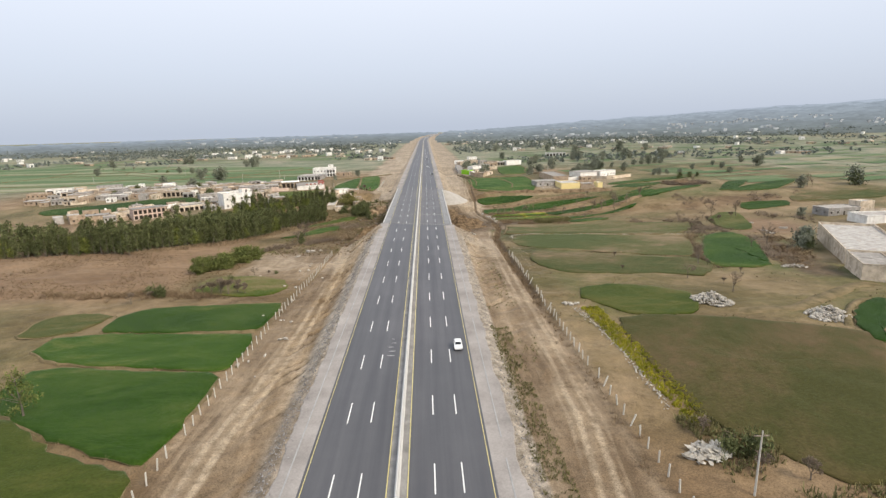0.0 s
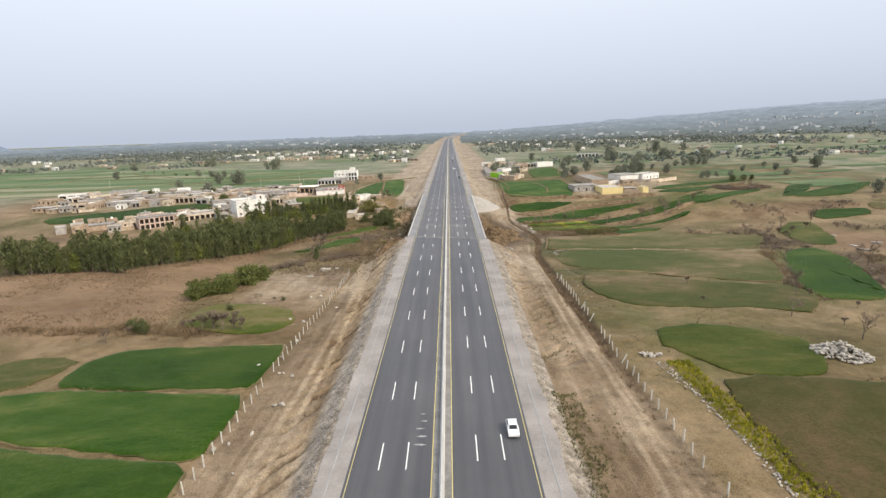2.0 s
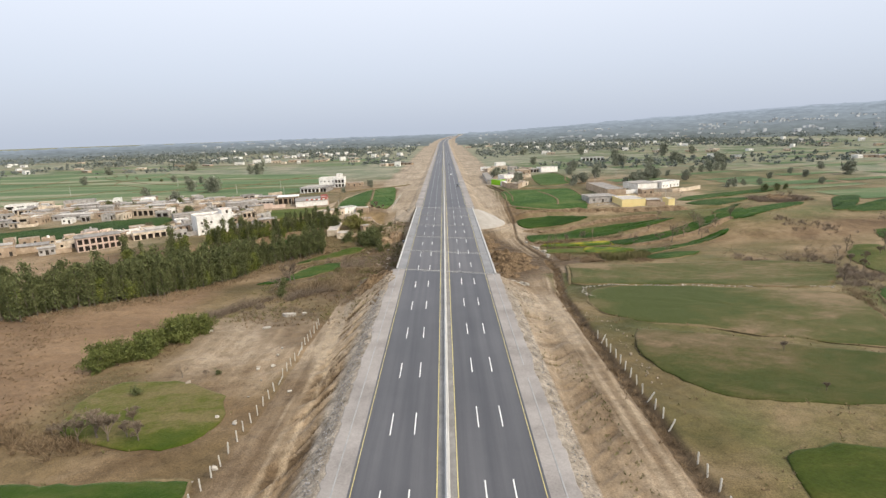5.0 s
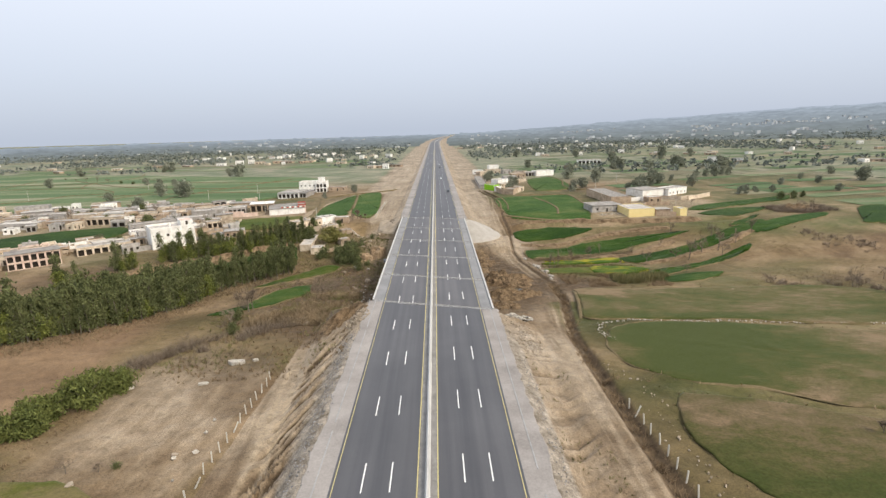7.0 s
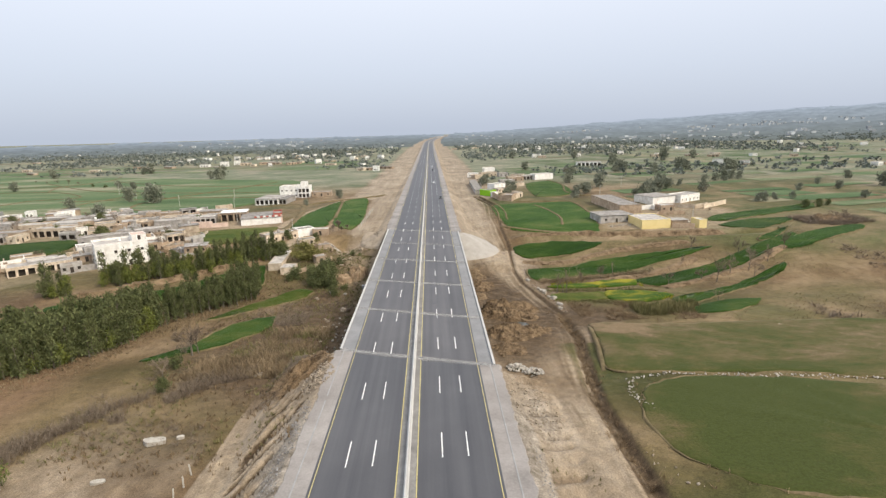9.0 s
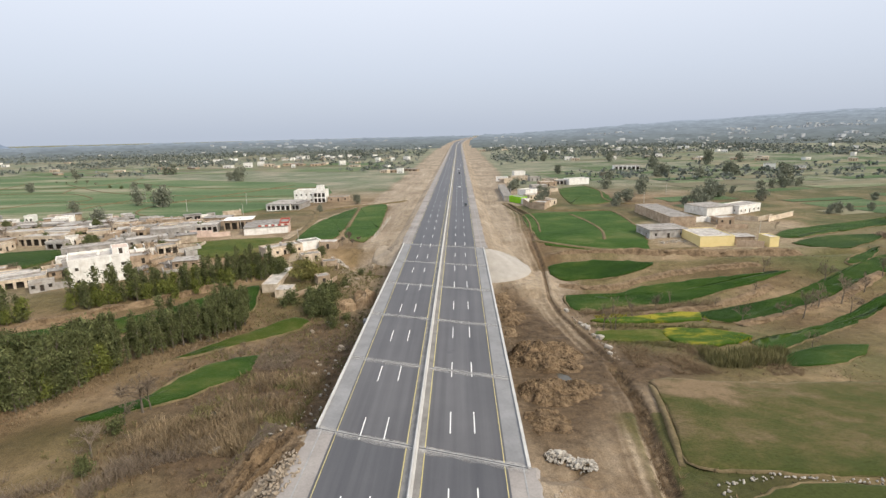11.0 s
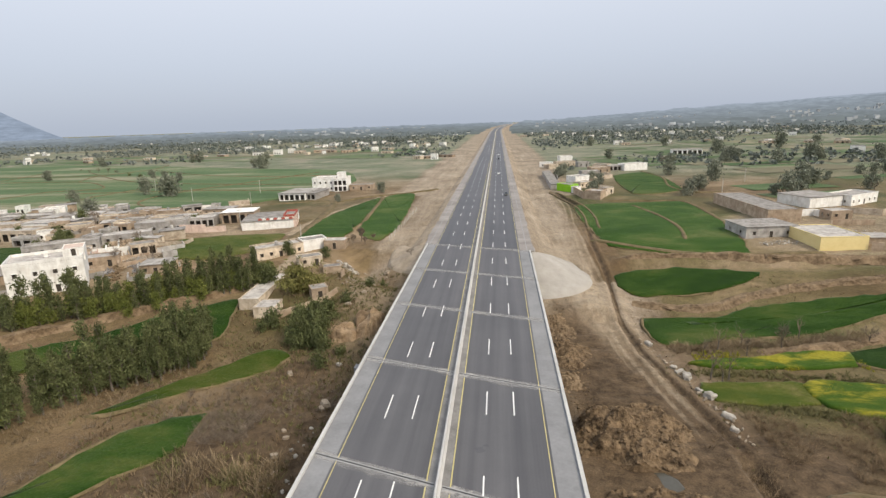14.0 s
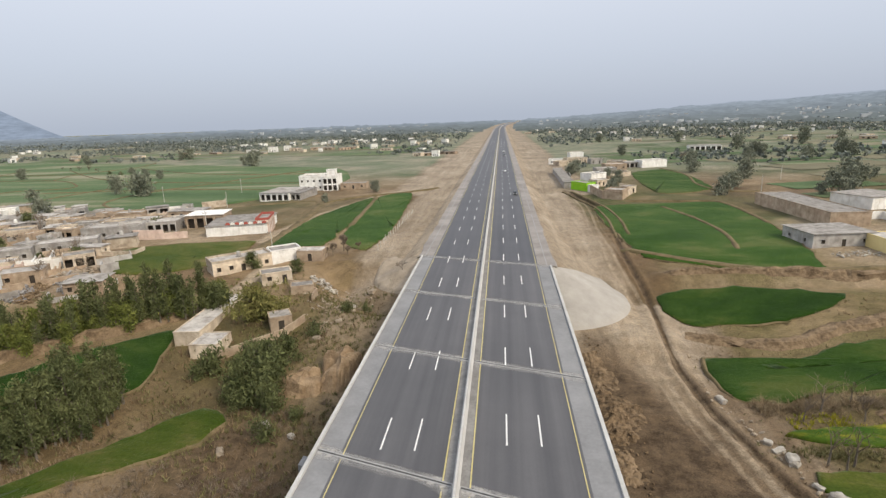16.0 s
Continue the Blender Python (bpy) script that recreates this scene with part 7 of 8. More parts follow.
# west of the road, far
plant_all(rounds, ((-60, 494, 1), (-212, 505, 1.3), (-188, 494, 1.5), (-192, 496, 1.3), (-353, 797, 2), (-345, 800, 1.8), (-232, 701, 1.6), (-215, 684, 1.8), (-220, 690, 1.4), (-370, 608, 1.4), (-438, 758, 1.8)))
# east of the road, far
plant_all(rounds, ((56, 490, 1), (60, 500, 0.9), (47, 560, 1.1), (66, 545, 0.9), (118, 560, 1.1), (190, 480, 0.9), (169, 501, 1.3), (172, 502, 1.1), (175, 500, 1.2), (233, 544, 1.2), (240, 545, 1.1), (251, 553, 1.2), (256, 551, 1.1), (298, 636, 1.6), (303, 640, 1.3), (195, 662, 1.5), (133, 526, 1.2), (115, 494, 1.2), (112, 489, 1.1), (192, 519, 1), (220, 632, 1.3), (334, 535, 1.3), (318, 481, 1.2), (322, 485, 1.3)))
# east of the road, far
plant_all(rounds, ((287, 504, 1), (298, 790, 1.8), (352, 823, 1.8), (217, 743, 1.8), (134, 613, 1.4), (187, 645, 1.4), (199, 655, 1.4), (212, 623, 1.1), (254, 653, 1.7), (259, 650, 1.5), (163, 489, 1.1), (158, 494, 1), (224, 543, 1.2), (289, 625, 1.5), (66, 519, 1.1), (51, 573, 1.2), (108, 704, 1.5), (212, 889, 2), (130, 937, 2)))
# east of the road, middle
plant_all(rounds, ((100, 470, 1), (143, 462, 1.1), (150, 466, 1.2), (138, 465, 1), (205, 400, 0.9), (214, 402, 0.9), (222, 406, 0.8), (250, 470, 1), (262, 430, 0.9), (290, 330, 1.4), (196, 427, 0.9), (201, 429, 0.8), (210, 434, 0.9), (221, 434, 0.8), (280, 474, 1)))
# west of the road, near
plant_all(rounds, ((-53, 226, 0.7), (-33, 303, 1), (-35, 307, 0.9), (-37, 300, 0.8), (-30, 297, 0.7), (-36, 298, 0.7), (-34, 305, 0.9), (-38, 303, 0.8), (-118, 264, 0.9), (-124, 266, 0.9), (-114, 288, 0.9), (-119, 287, 0.9)))
# east of the road, near
plant_all(near_rounds, ((145.6, 175, 0.7), (148, 179, 0.6), (143, 170, 0.5)))
# east of the road, near
plant_all(bares, ((104, 300, 1.2), (120, 308, 1.2), (86, 298, 0.8), (86, 120, 0.9), (140, 247, 1), (133, 232, 0.9), (146, 200, 0.9), (128, 180, 0.8), (152, 262, 1), (160, 268, 1), (170, 262, 1.1), (136, 255, 1), (99, 301, 1.2), (112, 306, 1.3), (118.6, 302, 1.2), (93.5, 279.5, 1.1), (65, 306.7, 1.2), (57, 304, 0.8)))
# east of the road, middle
plant_all(bares, ((130, 313, 1.2), (142, 322, 1), (183, 361, 0.8), (189, 360, 0.9), (195, 361, 0.8), (199, 360, 0.7), (188, 474, 1), (148, 392, 0.9), (100, 318, 0.8), (124, 322, 0.9), (84, 310, 0.8), (110, 332, 0.8)))
# west of the road, middle
plant_all(bares, ((-104, 352, 1.3), (-112, 346, 0.9), (-161, 399, 1.1), (-180, 384, 0.8), (-207, 378, 0.9), (-232, 372, 0.9), (-242, 388, 1.1), (-214, 402, 0.9), (-186, 416, 1.0), (-146, 396, 0.9), (-129, 408, 1.0), (-153, 334, 0.8), (-170, 318, 0.9), (-20, 352, 0.6), (-120, 360, 0.9), (-126, 352, 0.8), (-128, 380, 0.8), (-118, 365, 1.2), (-150, 380, 0.8), (-170, 395, 0.8), (-198, 382, 0.9), (-140, 340, 0.7), (-125, 335, 0.7), (-220, 395, 0.9)))
# west of the road, near
plant_all(bares, ((-55, 164, 0.5), (-56, 232, 0.9), (-62, 145, 0.7), (-59, 143, 0.6), (-57, 242.5, 0.9), (-56.4, 247.3, 1.3), (-55.2, 248.2, 1.1)))
# east of the road, far
plant_all(bares, ((132, 620, 1.5),))
# west of the road, middle
plant_all(shrubs, ((-40, 370, 1.6), (-38, 367, 1.6), (-42, 366, 1.4), (-36, 371, 1.3)))
# west of the road, near
plant_all(shrubs, ((-60, 139.5, 1.5), (-57.5, 140.5, 1.7), (-55, 139.3, 1.6), (-52.5, 140.4, 1.7), (-50, 139.2, 1.4), (-63, 141, 1.3), (-77, 138, 1.2), (-66, 142, 1.1), (-58, 143, 1.2), (-54, 145, 1.1), (-80, 133, 1.2), (-50, 164, 0.9)))
# east of the road, near
plant_all(shrubs, ((44, 55, 1.2), (46, 52, 1), (47, 46, 1), (52, 44, 1), (95, 150, 1), (150, 160, 1.2), (145, 240, 1.4), (138, 238, 1.4), (148, 250, 1.4), (155, 252, 1.4), (165, 258, 1.4)))
# west of the road, middle
plant_all(bushes, ((-168, 388, 1.4), (-196, 399, 1.3), (-225, 384, 1.3), (-138, 376, 1.2), (-156, 364, 1.2), (-247, 366, 1.5), (-120, 404, 1.2), (-206, 412, 1.4), (-176, 304, 1.2), (-142, 330, 1.1), (-31, 320, 1), (-28, 331, 0.8), (-26, 339, 0.9), (-41, 314, 0.9)))
# west of the road, near
plant_all(near_rounds, ((-74.3, 138.8, 0.55), (-76.5, 139.4, 0.5)))
plant_all(bushes, ((-29, 291, 1.1), (-26, 296, 1), (-32, 298.5, 1.5), (-34, 300, 1.4), (-36, 309, 1.3), (-40, 311, 1.1), (-45, 307, 1.3), (-47, 306, 0.9), (-57, 240, 1), (-48, 165, 0.6), (-60, 156, 0.7), (-79, 142, 1)))
# east of the road, near
plant_all(bushes, ((45, 50, 1.2), (48, 49, 1)))
thin = [make_bare_tree("bare_sapling", "thin leafless sapling with a pale trunk", 6.4, 171 + k, dense=2) for k in range(2)]
for ob, (x, y) in zip(thin, ((45.7, 292.8), (49, 293))):
    ob.matrix_world = pose(x, y, land(x, y) - 0.1)
plant_all(thin, ((47.5, 292, 1.1), (52, 306, 0.9), (58, 309, 0.9), (67, 311, 1.0), (71, 312, 0.9), (48, 303, 0.8)))
golden = make_tree("acacia_tree", "spreading yellow-green tree in a walled yard", "leaf_yellow", 6.5, 6.2, dome, 91, 900, 0.8, bare=0.1)
golden.matrix_world = pose(-45, 327, land(-45, 327) - 0.1)


def in_field(x, y):
    """Whether a spot lies inside one of the planted fields."""
    for line, (x0, x1, y0, y1) in BOUNDS:
        if x0 < x < x1 and y0 < y < y1:
            inside = False
            for (ax, ay), (bx, by) in zip(line, line[1:] + line[:1]):
                if (ay > y) != (by > y) and x < ax + (y - ay) / (by - ay) * (bx - ax):
                    inside = not inside
            if inside:
                return True
    return False


BOUNDS = [(list(line), (min(p[0] for p in line), max(p[0] for p in line), min(p[1] for p in line), max(p[1] for p in line))) for line in EDGES if min(p[1] for p in line) < 345]


def tufts(name, label, mat, spots, height, seed, blades=5, category="dry grass", wide=0.12, lean=0.3):
    """Clumps of upright blades."""
    r = random.Random(seed)
    v, f = [], []
    for x, y, s in spots:
        if category != "mustard" and in_field(x, y):
            continue
        z = land(x, y) + rough(x, y) - 0.1
        for _ in range(blades):
            a, h, w = r.uniform(0, 6.283), height * s * r.uniform(0.6, 1.3), wide * height * s
            ox, oy = x + r.gauss(0, 0.25 * height * s), y + r.gauss(0, 0.25 * height * s)
            lx, ly = r.gauss(0, lean) * h, r.gauss(0, lean) * h
            n = len(v)
            v += [(ox - math.cos(a) * w, oy - math.sin(a) * w, z), (ox + math.cos(a) * w, oy + math.sin(a) * w, z), (ox + lx + math.cos(a) * w * 0.4, oy + ly + math.sin(a) * w * 0.4, z + h), (ox + lx - math.cos(a) * w * 0.4, oy + ly - math.sin(a) * w * 0.4, z + h)]
            f.append((n, n + 1, n + 2, n + 3))
    return tagged(mesh_ob(name, v, f, M[mat]), label, category, kind="stuff")


def scatter(count, x0, x1, y0, y1, seed, scale=0.08, cut=0.0, lo=0.6, hi=1.3):
    r = random.Random(seed)
    out = []
    while len(out) < count:
        x, y = r.uniform(x0, x1), r.uniform(y0, y1)
        if noise.noise((x * scale, y * scale, seed)) > cut + r.uniform(-0.15, 0.15):
            out.append((x, y, r.uniform(lo, hi)))
    return out


M["reed"] = plain("dry_reed", (0.13, 0.096, 0.058), (0.32, 0.245, 0.155), 0.15, 0.9, island=0.3, bump=0.0)
M["weed"] = plain("dull_green_weed", (0.10, 0.10, 0.04), (0.22, 0.195, 0.092), 0.15, 0.9, island=0.3, bump=0.0)
tufts("reeds", "tall dry straw-coloured reeds along the stream", "reed", scatter(750, -52, -30, 232, 243, 1, 0.1, -0.15) + scatter(340, -40, -24, 243, 262, 2, 0.14, 0.05), 1.4, 3, 10, "reeds", 0.04, 0.45)
STREAM = ((-72, 200), (-68, 204.5), (-64, 210), (-61, 216), (-56, 218), (-51, 221), (-47, 227.5), (-42, 233), (-36, 236))


def beside(path, count, spread, seed, lo=0.6, hi=1.3):
    r = random.Random(seed)
    out = []
    for _ in range(count):
        i = r.randrange(len(path) - 1)
        t = r.random()
        out.append((path[i][0] + (path[i + 1][0] - path[i][0]) * t + r.gauss(0, spread), path[i][1] + (path[i + 1][1] - path[i][1]) * t + r.gauss(0, spread), r.uniform(lo, hi)))
    return out


tufts("brush", "grey-brown leafless brush along the stream", "twig", [q for q in beside(STREAM, 1000, 2.3, 31) if noise.noise((q[0] * 0.14, q[1] * 0.14, 5)) > -0.02], 1.25, 32, 14, "brush", 0.03, 0.6)
tufts("brush", "leafless brush in the hollow by the terrace", "scrub", scatter(560, 46, 84, 262, 280, 33, 0.1, 0.0), 0.7, 34, 24, "brush", 0.03, 0.9)
tufts("brush", "tan leafless brush between wheat and mustard", "reed", beside(((43, 306), (52, 308), (62, 308.5), (74, 310.5), (84, 312)), 520, 1.3, 63), 0.9, 64, 14, "brush", 0.04, 0.7)
tufts("weeds", "rough green and tan weeds round the mustard strips", "weed", beside(((43, 296), (54, 294.5), (66, 294.3), (78, 292)), 420, 1.0, 65) + beside(((44, 282.5), (56, 281.5), (66, 278.5)), 300, 1.0, 66), 0.5, 67, 9, "weeds", 0.1, 0.6)
knots = random.Random(57)
tufts("brush", "dark brown leafless scrub on terrace edges", "twig", [(x + knots.gauss(0, 2.6), y + knots.gauss(0, 5), knots.uniform(0.6, 1.3)) for x, y in ((136.6, 239), (142, 258), (131, 223), (104.9, 178), (96.4, 162), (130, 176), (124, 161), (192, 241), (206, 301), (184, 260), (145, 232), (132, 250), (215, 308), (240, 305), (118, 262), (175, 300), (165, 310)) for _ in range(34)], 1.2, 58, 15, "brush", 0.05, 0.8)
tufts("brush", "dark leafless brush between fields", "scrub", beside(((-110, 142), (-91, 139.5), (-82, 142.5), (-72, 140.5), (-64, 138), (-56, 140.5)), 420, 1.5, 43) + beside(((-62, 141), (-55, 150)), 120, 2.2, 44), 1.1, 45, 14, "brush", 0.04, 0.7)
tufts("brush", "red-brown leafless brush on a terrace edge", "twig", scatter(420, 122, 142, 218, 254, 46, 0.1, 0.0) + scatter(260, 183, 202, 352, 366, 47, 0.1, -0.1), 1.0, 48, 22, "brush", 0.03, 0.9)
tufts("brush", "brown thicket at the wheat's end", "twig", scatter(200, -43, -33, 266, 275, 35, 0.1, -0.3), 0.8, 36, 22, "brush", 0.03, 0.9)
tufts("dry_grass", "tan dry grass at the foot of the trees", "reed", beside(((-114, 203), (-101, 214), (-90, 225), (-80, 242), (-75, 260), (-66, 276), (-55, 287)), 1900, 2.4, 37), 0.45, 38, 7)
tufts("mustard_plants", "patchy yellow mustard flowers", "mustard", scatter(340, 46, 77, 297.5, 305.5, 39, 0.16, 0.1) + scatter(260, 61, 81, 281, 291.5, 40, 0.16, 0.1), 0.5, 41, 8, "mustard")
tufts("reeds", "dark green reed clump by the terrace", "weed", scatter(260, 64, 84, 267, 275, 4, 0.1, -0.5), 1.9, 5, 18, "reeds", 0.04, 0.25)
tufts("dry_grass", "brown dry scrub on waste land", "scrub", scatter(3600, -185, -64, 140, 200, 6, 0.05, -0.05), 0.34, 7, 6, wide=0.16, lean=0.8)
tufts("dry_grass", "brown dry grass on the stream banks", "scrub", scatter(2400, -60, -18, 196, 345, 8, 0.07, -0.05), 0.55, 9)
tufts("weeds", "dull green weeds on rough banks", "weed", scatter(1600, -60, -20, 262, 350, 10, 0.09, 0.0), 0.5, 11, category="weeds")
tufts("weeds", "dull weeds and dry grass beside the track", "weed", scatter(1500, 18.3, 22.5, 30, 100, 12, 0.3, -0.3) + scatter(300, 19, 27, 75, 200, 12, 0.09, 0.1), 0.35, 13, category="weeds")
tufts("weeds", "dry weeds along field edges", "scrub", scatter(2200, 36, 150, 226, 350, 14, 0.05, 0.1), 0.3, 15, category="weeds")
tufts("weeds", "rough weeds on the eastern bank", "weed", scatter(1200, 42, 64, 30, 60, 16, 0.1, -0.2), 0.7, 17, category="weeds")
tufts("brush", "dark brush along the eastern ditch", "scrub", beside(DITCHES[0], 520, 0.9, 71), 0.8, 72, 12, "brush", 0.04, 0.7)
hem = random.Random(81)
verge = [(x + hem.gauss(0, 0.5), y + hem.gauss(0, 0.5), hem.uniform(0.5, 1.4)) for line in EDGES for x, y in line for _ in range(2) if abs(x) < 170 and y < 460 and hem.random() < 0.75]
tufts("dry_grass", "dry grass and weeds along the field bunds", "reed", verge[::2], 0.42, 82, 6, wide=0.1, lean=0.5)
tufts("weeds", "dull green weeds along the field bunds", "weed", verge[1::2], 0.36, 83, 6, "weeds", 0.12, 0.5)
spread = [(x, y, hem.uniform(0.5, 1.5)) for x, y in ((hem.uniform(38, 165), hem.uniform(100, 345)) for _ in range(5200)) if noise.noise((x * 0.06, y * 0.06, 9)) > 0.08 and abs(x) > 36]
tufts("brush", "dark brown brush beside an oval wheat field", "scrub", [q for q in scatter(900, 118, 152, 145, 215, 91, 0.1, -0.05) if 3 < q[0] - 119 - (q[1] - 155) * 0.55 < 16], 0.9, 92, 16, "brush", 0.05, 0.8)
tufts("dry_grass", "tall tan grass on the bank between fields", "reed", beside(((122, 213), (112, 198), (104, 178), (101, 162), (97, 148)), 700, 2.0, 87), 0.9, 88, 9, wide=0.05, lean=0.5)
tufts("brush", "dark brown brush on the scrub mound", "twig", [(x, y, s * 1.2) for x, y, s in scatter(420, 176, 206, 355, 372, 89, 0.1, -0.2)], 1.2, 90, 16, "brush", 0.04, 0.8)
tufts("weeds", "low brown and green weeds over the rough terraces", "weed", spread[::2], 0.26, 84, 5, "weeds", 0.2, 0.7)
tufts("dry_grass", "low dry grass over the rough terraces", "scrub", spread[1::2], 0.3, 85, 5, wide=0.18, lean=0.7)
for x, y, s in ((66, 147, 0.9), (81, 135, 1.1), (88, 128, 0.9), (93, 152, 1.0), (138, 186, 1.1), (135, 170, 1.0), (70, 165, 0.7), (128, 226, 1.1), (100, 140, 0.9)):
    plant(shrubs if s < 1 else bares, x, y, rnd, s)
tufts("mustard_plants", "yellow flowering mustard along the stone row", "mustard", [(42 + (112 - y) * 0.02 + rnd.uniform(0.4, 4.8), y, rnd.uniform(0.6, 1.2)) for y in (rnd.uniform(58, 112) for _ in range(1700))], 0.42, 19, 8, "mustard")
tagged(field("pond", "dark pool in the dug pit", "water", ((24, 258.5), (24.5, 261.5), (27.5, 263), (30.2, 261.5), (29, 258.5), (26.5, 257.5)), 0.1, False, z=lambda x, y: land(27, 260) - 0.4), category="water")
tagged(field("pond", "small muddy stream pool among reeds", "water", ((-44.6, 242), (-44.2, 245), (-42.2, 247.6), (-40, 247), (-40.2, 243.5), (-42.5, 241.4)), 0.12, False, z=lambda x, y: land(-42.2, 244.5) - 0.1), category="water")


# ---- vehicles ----
def car(label, x, y, turn, paint, z):
    """A small hatchback: body, cabin, windows, lamps, wheels."""
    root = tagged(new("car"), label, "car")
    root.matrix_world = pose(x, y, z, 0, 0, turn)
    prof = ((-1.85, 0.32), (1.85, 0.32), (1.9, 0.62), (1.72, 0.86), (0.95, 0.98), (0.38, 1.42), (-1.15, 1.47), (-1.72, 1.05), (-1.88, 0.7))
    v = [(sx * (0.8 if z < 1.2 else 0.62), yy, z) for sx in (-1, 1) for yy, z in prof]
    k = len(prof)
    f = [tuple(range(k)), tuple(reversed(range(k, 2 * k)))] + [(i, i + k, (i + 1) % k + k, (i + 1) % k) for i in range(k)]
    body = mesh_ob("body", v, f, M[paint], root)
    bev = body.modifiers.new("soft_edges", "BEVEL")
    bev.width, bev.segments = 0.06, 2
    for name, pts in (("windscreen", ((-0.6, 0.92, 1.03), (0.6, 0.92, 1.03), (0.52, 0.45, 1.39), (-0.52, 0.45, 1.39))), ("rear_window", ((0.6, -1.7, 1.1), (-0.6, -1.7, 1.1), (-0.54, -1.22, 1.43), (0.54, -1.22, 1.43)))):
        mesh_ob(name, [(a, b + (0.03 if b > 0 else -0.03), c + 0.03) for a, b, c in pts], [(0, 1, 2, 3)], M["glass"], root)
    for s in (-1, 1):
        mesh_ob("side_window", [(s * 0.765, 0.75, 1.02), (s * 0.765, -1.4, 1.05), (s * 0.665, -1.1, 1.4), (s * 0.665, 0.35, 1.37)], [(0, 1, 2, 3)], M["glass"], root)
        lv, lf = [], []
        box_into(lv, lf, s * 0.62 - 0.14, s * 0.62 + 0.14, 1.78, 1.88, 0.62, 0.78)
        mesh_ob("headlight", lv, lf, M["plaster_white"], root)
        for wy in (-1.2, 1.2):
            wv, wf = [], []
            tube(wv, wf, (s * 0.66, wy, 0.3), (s * 0.83, wy, 0.3), 0.3, 0.3, 14)
            wf.append(tuple(range(14, 28)))
            wf.append(tuple(reversed(range(14))))
            wheel = mesh_ob("tyre", wv, wf, M["tyre"], root)
            rv, rf = [], []
            tube(rv, rf, (s * 0.82, wy, 0.3), (s * 0.845, wy, 0.3), 0.17, 0.15, 10)
            rf.append(tuple(range(10, 20)))
            mesh_ob("rim", rv, rf, M["barrier"], wheel)
    return root


CAR_Y = 86.5
car("small white hatchback driving on the motorway", 10.2, CAR_Y, 180, "car_paint", road_z(CAR_Y) + 0.01)
car("dark grey car far along the motorway", 10.2, 458, 180, "car_dark", road_z(458) + 0.01)
car("white car far along the motorway", 6.6, 558, 180, "car_paint", road_z(558) + 0.01)
car("dark car far along the motorway", 6.6, 690, 180, "car_dark", road_z(690) + 0.01)
car("pale car far along the motorway", 6.6, 745, 180, "car_paint", road_z(745) + 0.01)


# ---- the distance ----
def patchwork(name, label, mat, x0, x1, y0, y1, cw, cd, turn, share, seed, keep):
    """Far fields: many small plots side by side, seen at a low angle."""
    r = random.Random(seed)
    c, s = math.cos(radians(turn)), math.sin(radians(turn))
    v, f = [], []
    for j in range(-60, 60):
        row = r.uniform(0.6, 1.5)
        for i in range(-40, 40):
            if r.random() > share:
                continue
            u0, w0 = i * cw + r.uniform(0, cw * 0.2), j * cd
            u1, w1 = u0 + cw * r.uniform(0.6, 0.95), w0 + cd * min(0.93, row * r.uniform(0.5, 0.95))
            quad = [(x0 + (x1 - x0) / 2 + u * c - w * s, y0 + (y1 - y0) / 2 + u * s + w * c) for u, w in ((u0, w0), (u1, w0 + r.uniform(-3, 3)), (u1, w1), (u0, w1 + r.uniform(-3, 3)))]
            if all(x0 < x < x1 and y0 < y < y1 and keep(x, y) for x, y in quad):
                n = len(v)
                up = 0.04 + 0.2 * r.random()
                v += [(x, y, land(x, y) + up) for x, y in quad]
                f.append((n, n + 1, n + 2, n + 3))
    return tagged(mesh_ob(name, v, f, M[mat]), label, "fields", kind="stuff")


def west_plain(x, y):
    return x < -45 - 0.02 * (y - 470) and not (x > -125 and y < 560) and y > 430 - (x + 150) * 0.15 and y > 780 + 0.05 * x


def east_plain(x, y):
    return x > road_x(y) + 75 and not (x < 130 and y < 610) and not (x < 190 and y < 455)


# Fallow tone washed out, with distance haze in the base colour.
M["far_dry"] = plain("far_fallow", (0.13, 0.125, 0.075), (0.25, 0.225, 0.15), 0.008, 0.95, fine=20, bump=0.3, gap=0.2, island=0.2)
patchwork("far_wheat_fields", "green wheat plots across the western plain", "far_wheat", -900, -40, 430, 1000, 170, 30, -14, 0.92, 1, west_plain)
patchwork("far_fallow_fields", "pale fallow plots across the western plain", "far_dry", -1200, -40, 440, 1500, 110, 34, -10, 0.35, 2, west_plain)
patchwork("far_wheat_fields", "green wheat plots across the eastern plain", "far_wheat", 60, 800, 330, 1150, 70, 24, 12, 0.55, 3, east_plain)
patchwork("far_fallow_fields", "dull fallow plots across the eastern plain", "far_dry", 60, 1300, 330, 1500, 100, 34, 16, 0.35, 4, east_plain)


